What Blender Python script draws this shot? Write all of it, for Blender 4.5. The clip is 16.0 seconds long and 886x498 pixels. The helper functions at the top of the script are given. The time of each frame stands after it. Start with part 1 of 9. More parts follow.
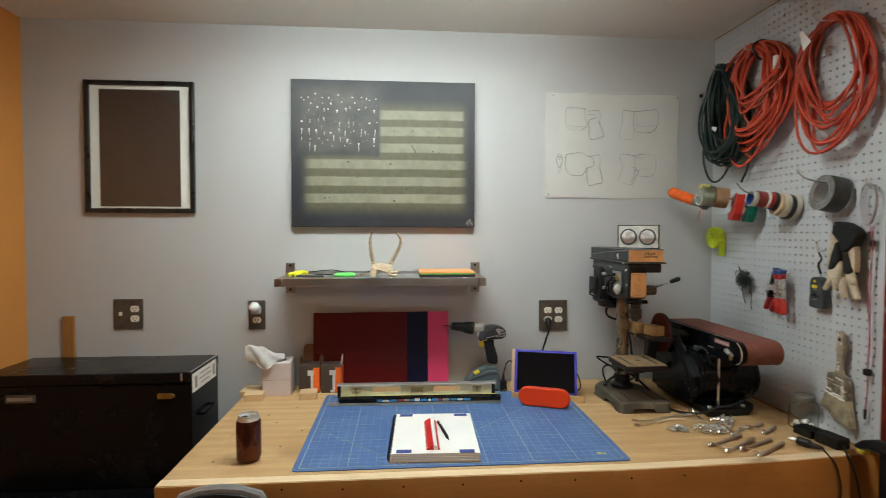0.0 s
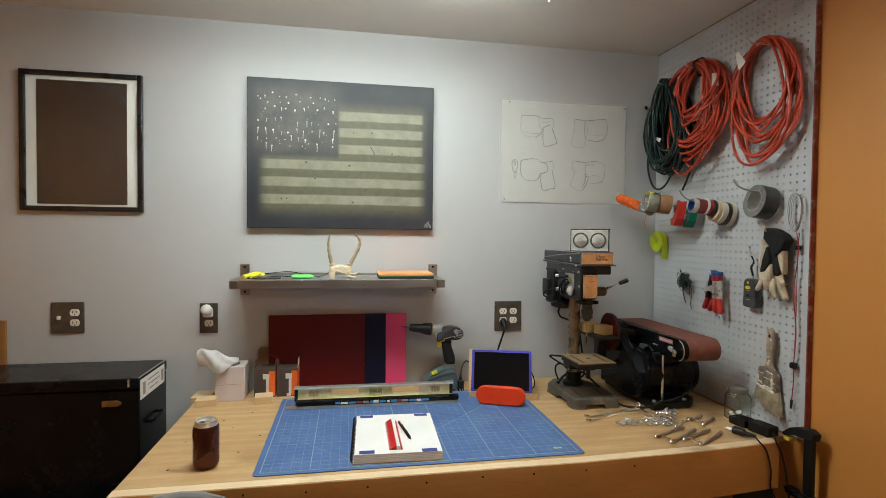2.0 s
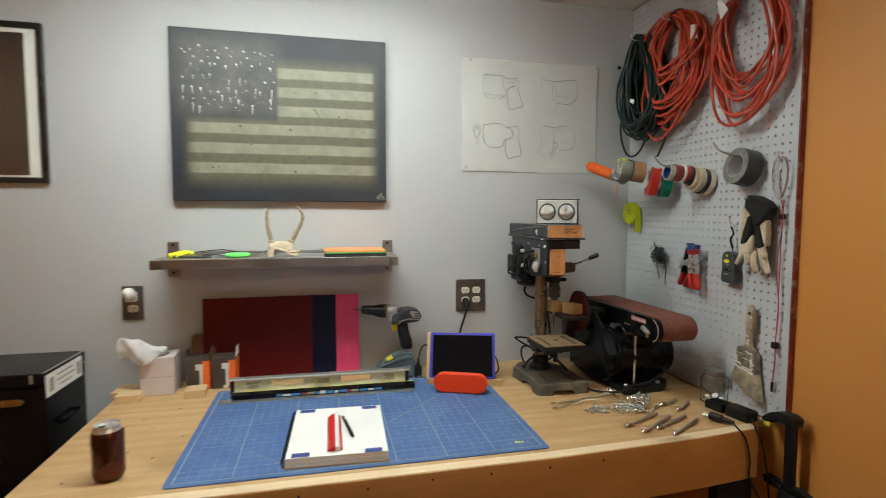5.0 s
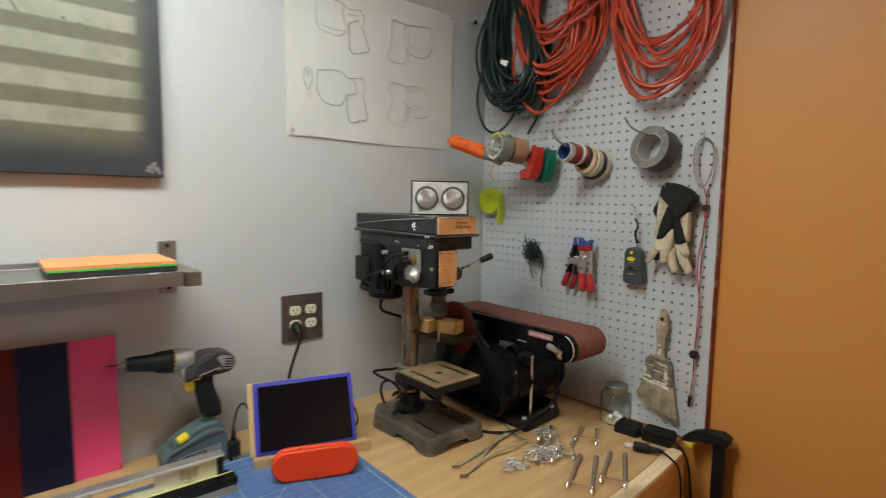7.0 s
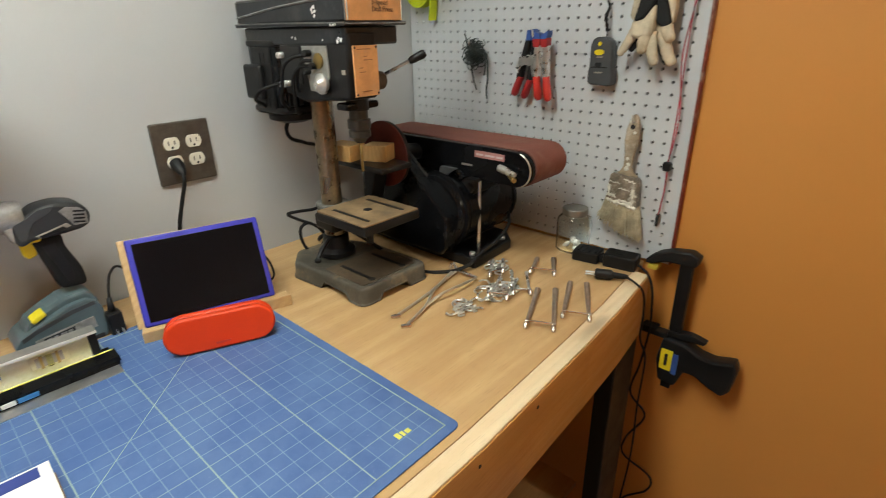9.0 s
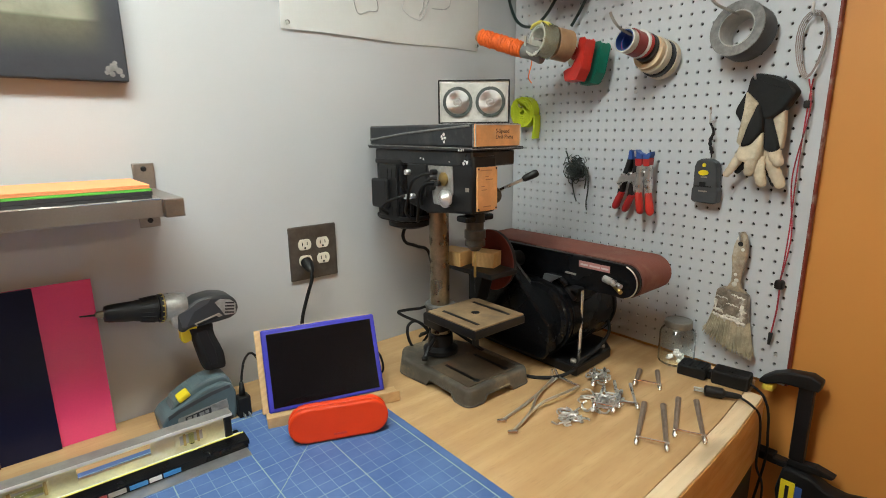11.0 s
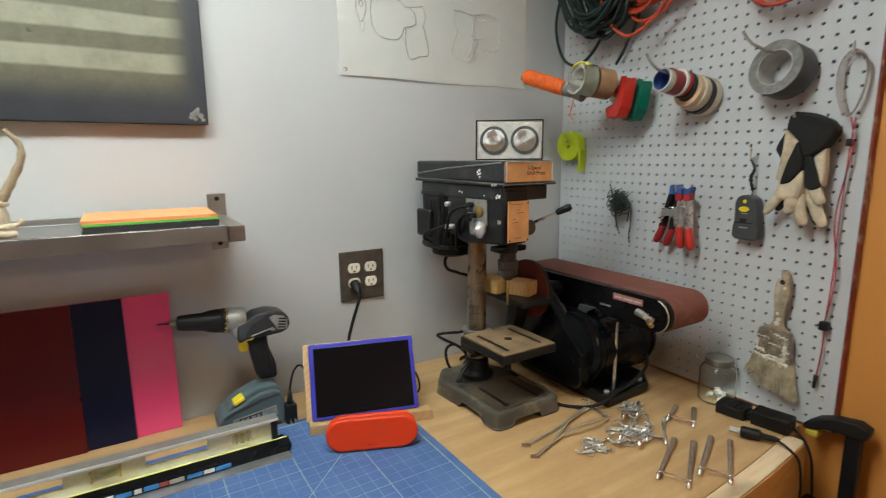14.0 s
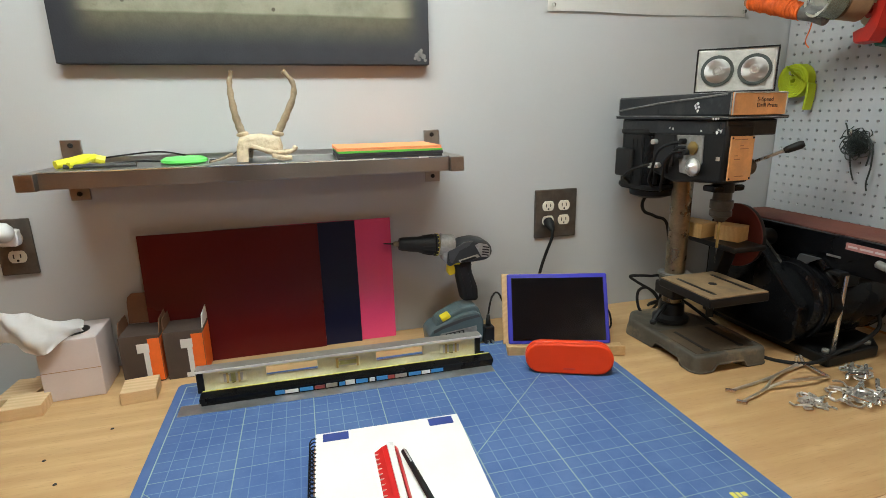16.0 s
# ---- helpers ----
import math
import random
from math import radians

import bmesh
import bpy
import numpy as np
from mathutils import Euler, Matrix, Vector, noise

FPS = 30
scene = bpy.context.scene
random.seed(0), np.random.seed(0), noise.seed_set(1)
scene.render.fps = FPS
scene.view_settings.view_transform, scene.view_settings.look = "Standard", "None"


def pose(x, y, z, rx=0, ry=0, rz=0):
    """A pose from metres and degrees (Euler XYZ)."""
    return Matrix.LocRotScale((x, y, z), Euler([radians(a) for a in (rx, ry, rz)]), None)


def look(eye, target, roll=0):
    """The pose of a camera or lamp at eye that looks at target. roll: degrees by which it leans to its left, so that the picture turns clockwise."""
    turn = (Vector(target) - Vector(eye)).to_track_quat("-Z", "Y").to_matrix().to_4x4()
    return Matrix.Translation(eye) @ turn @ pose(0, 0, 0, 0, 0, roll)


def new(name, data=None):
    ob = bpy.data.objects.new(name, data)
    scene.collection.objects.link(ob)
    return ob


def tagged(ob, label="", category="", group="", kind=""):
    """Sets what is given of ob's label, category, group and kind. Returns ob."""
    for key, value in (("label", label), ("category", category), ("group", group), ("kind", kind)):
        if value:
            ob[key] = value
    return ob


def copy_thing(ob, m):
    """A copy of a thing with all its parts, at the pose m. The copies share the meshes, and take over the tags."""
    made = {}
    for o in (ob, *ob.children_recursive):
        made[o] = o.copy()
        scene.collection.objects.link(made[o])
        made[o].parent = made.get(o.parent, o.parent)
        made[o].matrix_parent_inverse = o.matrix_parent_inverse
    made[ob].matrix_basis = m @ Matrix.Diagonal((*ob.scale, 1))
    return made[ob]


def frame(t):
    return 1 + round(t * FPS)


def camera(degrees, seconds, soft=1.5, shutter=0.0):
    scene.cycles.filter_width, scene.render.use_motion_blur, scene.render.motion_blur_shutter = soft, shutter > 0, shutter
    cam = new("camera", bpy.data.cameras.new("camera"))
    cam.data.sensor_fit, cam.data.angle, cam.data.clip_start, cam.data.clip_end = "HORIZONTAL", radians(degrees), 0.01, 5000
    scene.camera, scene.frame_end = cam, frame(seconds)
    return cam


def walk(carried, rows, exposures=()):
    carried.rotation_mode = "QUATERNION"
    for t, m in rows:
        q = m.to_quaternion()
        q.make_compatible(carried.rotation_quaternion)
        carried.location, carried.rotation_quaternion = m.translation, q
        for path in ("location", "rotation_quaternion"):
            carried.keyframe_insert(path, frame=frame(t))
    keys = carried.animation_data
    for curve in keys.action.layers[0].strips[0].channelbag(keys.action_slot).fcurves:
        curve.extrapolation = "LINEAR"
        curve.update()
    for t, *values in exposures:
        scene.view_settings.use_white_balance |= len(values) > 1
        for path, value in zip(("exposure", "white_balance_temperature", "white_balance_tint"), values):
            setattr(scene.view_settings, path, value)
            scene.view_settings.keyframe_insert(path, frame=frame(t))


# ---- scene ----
cam = camera(81.3, 16.0, soft=0.75, shutter=0.65)
PATH = [
    (0, (-1.342, -2.151, 1.529), (-1.185, -0.158, 1.467), 0.1),
    (0.5, (-1.351, -2.155, 1.532), (-1.079, -0.175, 1.459), 0.3),
    (1, (-1.365, -2.17, 1.529), (-1.012, -0.202, 1.46), 0.6),
    (1.5, (-1.387, -2.171, 1.534), (-1.015, -0.207, 1.468), 0.8),
    (2, (-1.392, -2.17, 1.53), (-1.031, -0.203, 1.477), 0.6),
    (2.5, (-1.385, -2.161, 1.533), (-1.053, -0.19, 1.469), 0.3),
    (3, (-1.383, -2.152, 1.526), (-1.094, -0.175, 1.43), -0.1),
    (3.2, (-1.378, -2.148, 1.524), (-1.111, -0.169, 1.42), 0.0),
    (5.3, (-1.272, -1.91, 1.509), (-0.719, 0.008, 1.367), 0.2),
    (5.5, (-1.339, -1.842, 1.513), (-0.618, 0.02, 1.396), 1.1),
    (6, (-1.463, -1.7, 1.529), (-0.503, 0.05, 1.408), 1.7),
    (6.5, (-1.406, -1.505, 1.516), (-0.306, 0.158, 1.363), 1.7),
    (7, (-1.331, -1.336, 1.51), (-0.034, 0.175, 1.324), 0.9),
    (7.5, (-1.346, -1.198, 1.514), (0.162, 0.098, 1.302), 1.6),
    (8, (-1.351, -1.121, 1.518), (0.237, 0.036, 1.148), 1.3),
    (8.5, (-1.227, -1.146, 1.438), (0.253, 0.03, 0.784), -0.2),
    (9, (-1.145, -1.159, 1.415), (0.211, 0.082, 0.628), -1.1),
    (9.5, (-1.137, -1.15, 1.408), (0.099, 0.229, 0.652), -1.6),
    (10, (-1.162, -1.138, 1.413), (0.004, 0.357, 0.777), -1.8),
    (10.2, (-1.171, -1.135, 1.439), (-0.005, 0.388, 0.872), -1.5),
    (12.3, (-1.366, -1.134, 1.474), (-0.047, 0.321, 1.094), 0.4),
    (12.5, (-1.374, -1.153, 1.48), (-0.059, 0.308, 1.108), 0.5),
    (13, (-1.369, -1.157, 1.483), (-0.071, 0.325, 1.138), 0.9),
    (13.5, (-1.28, -1.2, 1.491), (-0.095, 0.378, 1.164), 0.5),
    (14, (-1.216, -1.234, 1.481), (-0.177, 0.439, 1.131), -0.5),
    (14.5, (-1.21, -1.249, 1.47), (-0.291, 0.487, 1.094), -1.1),
    (15, (-1.215, -1.264, 1.47), (-0.351, 0.499, 1.09), -1.7),
    (15.5, (-1.225, -1.267, 1.47), (-0.489, 0.544, 1.047), -1.7),
    (15.7, (-1.265, -1.258, 1.461), (-0.609, 0.573, 1.01), -1.5),
    (15.8, (-1.29, -1.252, 1.455), (-0.684, 0.591, 0.987), -1.4),
    (15.9, (-1.315, -1.247, 1.45), (-0.757, 0.609, 0.965), -1.3),
    (15.965, (-1.345, -1.24, 1.443), (-0.846, 0.63, 0.937), -1.2),
    (16, (-1.345, -1.24, 1.443), (-0.846, 0.63, 0.937), -1.2),
]
EXPOSURES = [(0, -0.14, 6500, 10), (3.2, -0.14, 6500, 10), (5.5, -0.1, 6600, 10), (8.0, 0.04, 6650, 10), (8.5, 0.14, 6850, 10), (9.0, 0.28, 6850, 10), (10.2, 0.32, 6700, 10), (12.5, 0.12, 6500, 10), (14.0, 0.06, 6500, 10), (16.0, 0.02, 6500, 10)]
walk(cam, [(t, look(eye, target, roll)) for t, eye, target, roll in PATH], EXPOSURES)

# ---- world, lamps, exposure ----
world = bpy.data.worlds.new("room_world")
scene.world = world
world.use_nodes = True
world.node_tree.nodes["Background"].inputs[0].default_value = (0.02, 0.02, 0.022, 1)
world.node_tree.nodes["Background"].inputs[1].default_value = 0.3

TUBE_POWER = 28.0      # emission of the cool shop light over the bench
TUBE_X = -1.37        # middle of that light along the wall
FAR_POWER = 70.0       # emission of the warm lamp at the far end of the room

# ---- mesh helpers ----


def merge(dst, src):
    me = bpy.data.meshes.new("scratch")
    src.to_mesh(me)
    dst.from_mesh(me)
    bpy.data.meshes.remove(me)
    src.free()
    return dst


def box(x0, x1, y0, y1, z0, z1, bevel=0.0, seg=2, bm=None, m=None):
    b = bmesh.new()
    bmesh.ops.create_cube(b, size=1)
    for v in b.verts:
        v.co = Vector(((x0 + x1) / 2 + v.co.x * (x1 - x0), (y0 + y1) / 2 + v.co.y * (y1 - y0), (z0 + z1) / 2 + v.co.z * (z1 - z0)))
    if bevel:
        bmesh.ops.bevel(b, geom=list(b.edges), offset=bevel, segments=seg, affect="EDGES", profile=0.5)
    for f in b.faces:
        f.smooth = max(abs(c) for c in f.normal) < 0.999
    if m is not None:
        b.transform(m)
    return merge(bm, b) if bm is not None else b


def frame_axes(d):
    d = Vector(d).normalized()
    up = Vector((0, 0, 1)) if abs(d.z) < 0.9 else Vector((1, 0, 0))
    a = d.cross(up).normalized()
    return a, d.cross(a).normalized(), d


def cyl(p0, p1, r0, r1=None, n=20, bm=None, bevel=0.0):
    b = bmesh.new()
    p0, p1 = Vector(p0), Vector(p1)
    r1 = r0 if r1 is None else r1
    a, c, d = frame_axes(p1 - p0)
    rings = []
    for p, r in ((p0, r0), (p1, r1)):
        rings.append([b.verts.new(p + (a * math.cos(2 * math.pi * k / n) + c * math.sin(2 * math.pi * k / n)) * max(r, 1e-5)) for k in range(n)])
    for k in range(n):
        b.faces.new((rings[0][k], rings[0][(k + 1) % n], rings[1][(k + 1) % n], rings[1][k]))
    b.faces.new(rings[0][::-1])
    b.faces.new(rings[1])
    bmesh.ops.recalc_face_normals(b, faces=list(b.faces))
    if bevel:
        caps = [e for e in b.edges if any(len(f.verts) > 4 for f in e.link_faces)]
        bmesh.ops.bevel(b, geom=caps, offset=bevel, segments=2, affect="EDGES", profile=0.5)
    for f in b.faces:
        f.smooth = len(f.verts) <= 4
    return merge(bm, b) if bm is not None else b


def lathe(profile, centre, axis=(0, 0, 1), n=24, bm=None):
    """profile: (radius, height along the axis) pairs."""
    b = bmesh.new()
    a, c, d = frame_axes(axis)
    o = Vector(centre)
    rings = []
    for r, h in profile:
        if r < 1e-5:
            rings.append([b.verts.new(o + d * h)])
        else:
            rings.append([b.verts.new(o + d * h + (a * math.cos(2 * math.pi * k / n) + c * math.sin(2 * math.pi * k / n)) * r) for k in range(n)])
    for u, v in zip(rings, rings[1:]):
        for k in range(n):
            l = (k + 1) % n
            if len(u) == 1 and len(v) == 1:
                continue
            if len(u) == 1:
                b.faces.new((u[0], v[k], v[l]))
            elif len(v) == 1:
                b.faces.new((u[k], u[l], v[0]))
            else:
                b.faces.new((u[k], u[l], v[l], v[k]))
    bmesh.ops.recalc_face_normals(b, faces=list(b.faces))
    for f in b.faces:
        f.smooth = True
    return merge(bm, b) if bm is not None else b


def tube(pts, r, n=8, closed=False, bm=None):
    """A round tube along points; r is one radius or one for each point."""
    pts = [Vector(p) for p in pts]
    count = len(pts)
    rs = [r] * count if not isinstance(r, (list, tuple)) else r
    b = bmesh.new()
    rings, prev = [], None
    for k, p in enumerate(pts):
        nxt = pts[(k + 1) % count] if closed or k + 1 < count else p
        bef = pts[k - 1] if closed or k else p
        d = (nxt - bef)
        d = d.normalized() if d.length > 1e-9 else Vector((0, 0, 1))
        if prev is None:
            a, c, _ = frame_axes(d)
        else:
            a = prev - d * prev.dot(d)
            a = a.normalized() if a.length > 1e-6 else frame_axes(d)[0]
            c = d.cross(a)
        prev = a
        rings.append([b.verts.new(p + (a * math.cos(2 * math.pi * q / n) + c * math.sin(2 * math.pi * q / n)) * rs[k]) for q in range(n)])
    pairs = list(zip(rings, rings[1:])) + ([(rings[-1], rings[0])] if closed else [])
    for u, v in pairs:
        for q in range(n):
            b.faces.new((u[q], u[(q + 1) % n], v[(q + 1) % n], v[q]))
    if not closed:
        b.faces.new(rings[0][::-1])
        b.faces.new(rings[-1])
    bmesh.ops.recalc_face_normals(b, faces=list(b.faces))
    for f in b.faces:
        f.smooth = True
    return merge(bm, b) if bm is not None else b


def prism(poly, axis, lo, hi, bevel=0.0, seg=2, bm=None, m=None):
    """A polygon drawn in the plane across an axis, drawn out from lo to hi. Plane order: x: (y, z); y: (x, z); z: (x, y)."""
    b = bmesh.new()

    def at(p, v):
        return {"x": (v, p[0], p[1]), "y": (p[0], v, p[1]), "z": (p[0], p[1], v)}[axis]

    low = [b.verts.new(at(p, lo)) for p in poly]
    high = [b.verts.new(at(p, hi)) for p in poly]
    n = len(poly)
    for k in range(n):
        b.faces.new((low[k], low[(k + 1) % n], high[(k + 1) % n], high[k]))
    b.faces.new(low[::-1])
    b.faces.new(high)
    bmesh.ops.recalc_face_normals(b, faces=list(b.faces))
    for f in b.faces:
        f.smooth = n > 9 and len(f.verts) == 4
    if bevel:
        for f in bmesh.ops.bevel(b, geom=list(b.edges), offset=bevel, segments=seg, affect="EDGES", profile=0.5, clamp_overlap=True)["faces"]:
            f.smooth = True
    if m is not None:
        b.transform(m)
    return merge(bm, b) if bm is not None else b


def loft(rings, caps=True, bm=None):
    b = bmesh.new()
    rows = [[b.verts.new(p) for p in ring] for ring in rings]
    n = len(rows[0])
    for u, v in zip(rows, rows[1:]):
        for k in range(n):
            b.faces.new((u[k], u[(k + 1) % n], v[(k + 1) % n], v[k]))
    if caps:
        b.faces.new(rows[0][::-1])
        b.faces.new(rows[-1])
    bmesh.ops.recalc_face_normals(b, faces=list(b.faces))
    for f in b.faces:
        f.smooth = True
    return merge(bm, b) if bm is not None else b


def spline(pts, per=8, closed=False):
    """Catmull-Rom points through pts."""
    pts = [Vector(p) for p in pts]
    n = len(pts)
    out = []
    for k in range(n if closed else n - 1):
        p0 = pts[(k - 1) % n] if closed or k else pts[0]
        p1, p2 = pts[k], pts[(k + 1) % n]
        p3 = pts[(k + 2) % n] if closed or k + 2 < n else pts[-1]
        for q in range(per):
            t = q / per
            out.append(0.5 * ((2 * p1) + (p2 - p0) * t + (2 * p0 - 5 * p1 + 4 * p2 - p3) * t * t + (3 * p1 - p0 - 3 * p2 + p3) * t ** 3))
    if not closed:
        out.append(pts[-1])
    return out


def world_place(ob):
    p = Vector(ob.location)
    while ob.parent:
        ob = ob.parent
        p += ob.location
    return p


def part(name, bm, material, parent=None, label="", sharp=0.6, sheet=False, at=None):
    """Links a bmesh, drawn in room coordinates, as ONE mesh object under a thing or under a part."""
    home = world_place(parent) if parent is not None else Vector((0, 0, 0))
    base = Vector(at) if at is not None else home
    bm.transform(Matrix.Translation(-base))
    for f in bm.faces:
        f.smooth = f.smooth or sheet
    for e in bm.edges:
        if len(e.link_faces) != 2 or e.calc_face_angle(0) > sharp:
            e.smooth = False
    me = bpy.data.meshes.new(name)
    bm.to_mesh(me)
    bm.free()
    me.materials.append(material)
    ob = new(name, me)
    if parent is not None:
        ob.parent = parent
    ob.location = base - home
    if label:
        tagged(ob, label)
    return ob


def thing(name, label, category, loc, group=""):
    ob = new(name)
    ob.empty_display_size = 0.05
    ob.location = loc
    return tagged(ob, label, category, group)


def lettering(name, words, size, m, material, parent, label=""):
    """Words set in the built-in font, drawn in the xy plane and laid in place by m, as a mesh."""
    curve = bpy.data.curves.new(name, "FONT")
    curve.body, curve.size, curve.extrude, curve.resolution_u = words, size, 0.0002, 2
    scratch = bpy.data.objects.new(name, curve)
    me = bpy.data.meshes.new_from_object(scratch)
    bpy.data.objects.remove(scratch)
    b = bmesh.new()
    b.from_mesh(me)
    bpy.data.meshes.remove(me)
    b.transform(m)
    return part(name, b, material, parent, label)


def structure(name, bm, material, label=""):
    return tagged(part(name, bm, material), label or name.replace("_", " "), kind="structure")


# ---- materials ----
def nodes_of(name):
    m = bpy.data.materials.new(name)
    m.use_nodes = True
    t = m.node_tree
    return m, t, t.nodes["Principled BSDF"]


def link(t, a, b):
    t.links.new(a, b)


def num(t, op, a, b=None, clamp=False):
    n = t.nodes.new("ShaderNodeMath")
    n.operation, n.use_clamp = op, clamp
    for k, v in enumerate((a, b)):
        if v is None:
            continue
        if isinstance(v, (int, float)):
            n.inputs[k].default_value = v
        else:
            link(t, v, n.inputs[k])
    return n.outputs[0]


def blend(t, f, a, b, mode="MIX"):
    n = t.nodes.new("ShaderNodeMix")
    n.data_type, n.blend_type = "RGBA", mode
    for k, v in ((0, f), (6, a), (7, b)):
        if isinstance(v, (int, float)):
            n.inputs[k].default_value = v
        elif isinstance(v, tuple):
            n.inputs[k].default_value = (*v, 1) if len(v) == 3 else v
        else:
            link(t, v, n.inputs[k])
    return n.outputs[2]


def coords(t, scale=(1, 1, 1), rot=(0, 0, 0)):
    c = t.nodes.new("ShaderNodeTexCoord")
    m = t.nodes.new("ShaderNodeMapping")
    m.inputs["Scale"].default_value, m.inputs["Rotation"].default_value = scale, rot
    link(t, c.outputs["Object"], m.inputs[0])
    return m.outputs[0]


def noisy(t, scale, detail=4, rough=0.55, vec=None, out=0):
    n = t.nodes.new("ShaderNodeTexNoise")
    n.inputs["Scale"].default_value, n.inputs["Detail"].default_value, n.inputs["Roughness"].default_value = scale, detail, rough
    link(t, vec if vec is not None else coords(t), n.inputs["Vector"])
    return n.outputs[out]


def ranged(t, v, a, b, c=0.0, d=1.0, smooth=True):
    n = t.nodes.new("ShaderNodeMapRange")
    n.interpolation_type = "SMOOTHSTEP" if smooth else "LINEAR"
    for k, x in zip((1, 2, 3, 4), (a, b, c, d)):
        n.inputs[k].default_value = x
    link(t, v, n.inputs[0])
    return n.outputs[0]


def bump(t, bsdf, height, strength, distance):
    n = t.nodes.new("ShaderNodeBump")
    n.inputs["Strength"].default_value, n.inputs["Distance"].default_value = strength, distance
    link(t, height, n.inputs["Height"])
    link(t, n.outputs[0], bsdf.inputs["Normal"])


def material(name, colour, rough=0.5, metal=0.0, vary=0.12, scale=18.0, grain=250.0, relief=0.15, depth=0.0006, coat=0.0, dirt=None, dirt_amount=0.0, spec=0.5):
    """A paint, plastic or metal: colour mottled at two scales, uneven gloss, fine relief, and optional dirt patches."""
    m, t, p = nodes_of(name)
    big, fine = noisy(t, scale, 5), noisy(t, grain, 3)
    dark = tuple(c * (1 - vary) for c in colour)
    light = tuple(min(1, c * (1 + vary)) for c in colour)
    col = blend(t, ranged(t, big, 0.3, 0.7), dark, light)
    col = blend(t, ranged(t, fine, 0.35, 0.65, 0.0, vary), col, tuple(c * 0.6 for c in colour))
    if dirt:
        spots = ranged(t, noisy(t, scale * 0.7, 8, 0.7), 0.5, 0.68, 0.0, dirt_amount)
        col = blend(t, spots, col, dirt)
    link(t, col, p.inputs["Base Color"])
    link(t, ranged(t, big, 0.2, 0.8, max(0.02, rough - 0.08), min(1, rough + 0.1)), p.inputs["Roughness"])
    p.inputs["Metallic"].default_value = metal
    p.inputs["Coat Weight"].default_value = coat
    p.inputs["Specular IOR Level"].default_value = spec
    if relief:
        bump(t, p, fine, relief, depth)
    return m


def wood(name, dark, light, along="x", scale=1.0, rough=0.6, knots=0.0, ring=9.0, figure=1.0):
    """Sawn wood: streaks drawn out along the grain, cathedral figure, pores and a few darker stains."""
    m, t, p = nodes_of(name)
    s = {"x": (0.55, 7, 7), "y": (7, 0.55, 7), "z": (7, 7, 0.55)}[along]
    v = coords(t, tuple(c * scale for c in s))
    warp = noisy(t, 0.9, 3, 0.5, v)
    wave = t.nodes.new("ShaderNodeTexWave")
    wave.wave_type, wave.bands_direction = "BANDS", {"x": "Y", "y": "X", "z": "X"}[along]
    wave.inputs["Scale"].default_value, wave.inputs["Distortion"].default_value = ring * 0.12, 9.0
    wave.inputs["Detail"].default_value, wave.inputs["Detail Scale"].default_value = 3.0, 0.6
    link(t, v, wave.inputs["Vector"])
    streak = noisy(t, 9.0, 6, 0.65, v)
    pores = noisy(t, 60.0, 2, 0.5, v)
    col = blend(t, ranged(t, wave.outputs["Fac"], 0.1, 0.95, 0.0, 0.42 * figure), light, dark)
    col = blend(t, ranged(t, streak, 0.35, 0.7, 0.0, 0.3 + 0.3 * figure), col, tuple((a + b) / 2 for a, b in zip(dark, light)))
    col = blend(t, ranged(t, pores, 0.55, 0.75, 0.0, 0.3), col, tuple(c * 0.6 for c in dark))
    stain = ranged(t, noisy(t, 3.2, 5, 0.6, coords(t)), 0.5, 0.72, 0.0, 0.6)
    col = blend(t, stain, col, tuple(c * 0.75 for c in dark))
    cloud = ranged(t, noisy(t, 7.0, 5, 0.6, coords(t, (0.6, 1, 1))), 0.38, 0.66, 0.0, 0.5)
    col = blend(t, cloud, col, tuple(0.7 * a + 0.3 * b for a, b in zip(dark, light)))
    if knots:
        vor = t.nodes.new("ShaderNodeTexVoronoi")
        vor.inputs["Scale"].default_value = 1.0
        link(t, coords(t, {"x": (2.2, 9, 9), "y": (9, 2.2, 9), "z": (9, 9, 2.2)}[along]), vor.inputs["Vector"])
        col = blend(t, ranged(t, vor.outputs["Distance"], 0.05, 0.16, knots, 0.0), col, tuple(c * 0.3 for c in dark))
    link(t, col, p.inputs["Base Color"])
    link(t, ranged(t, streak, 0.2, 0.8, rough - 0.1, rough + 0.12), p.inputs["Roughness"])
    bump(t, p, streak, 0.18, 0.0008)
    return m


def glow(name, colour, strength):
    m, t, p = nodes_of(name)
    p.inputs["Base Color"].default_value = (0.9, 0.9, 0.9, 1)
    p.inputs["Emission Color"].default_value = (*colour, 1)
    p.inputs["Emission Strength"].default_value = strength
    return m


def glass(name, colour=(1, 1, 1), rough=0.0):
    m, t, p = nodes_of(name)
    p.inputs["Base Color"].default_value = (*colour, 1)
    p.inputs["Transmission Weight"].default_value = 1.0
    p.inputs["IOR"].default_value = 1.45
    link(t, ranged(t, noisy(t, 14, 4), 0.3, 0.8, rough, rough + 0.05), p.inputs["Roughness"])
    return m


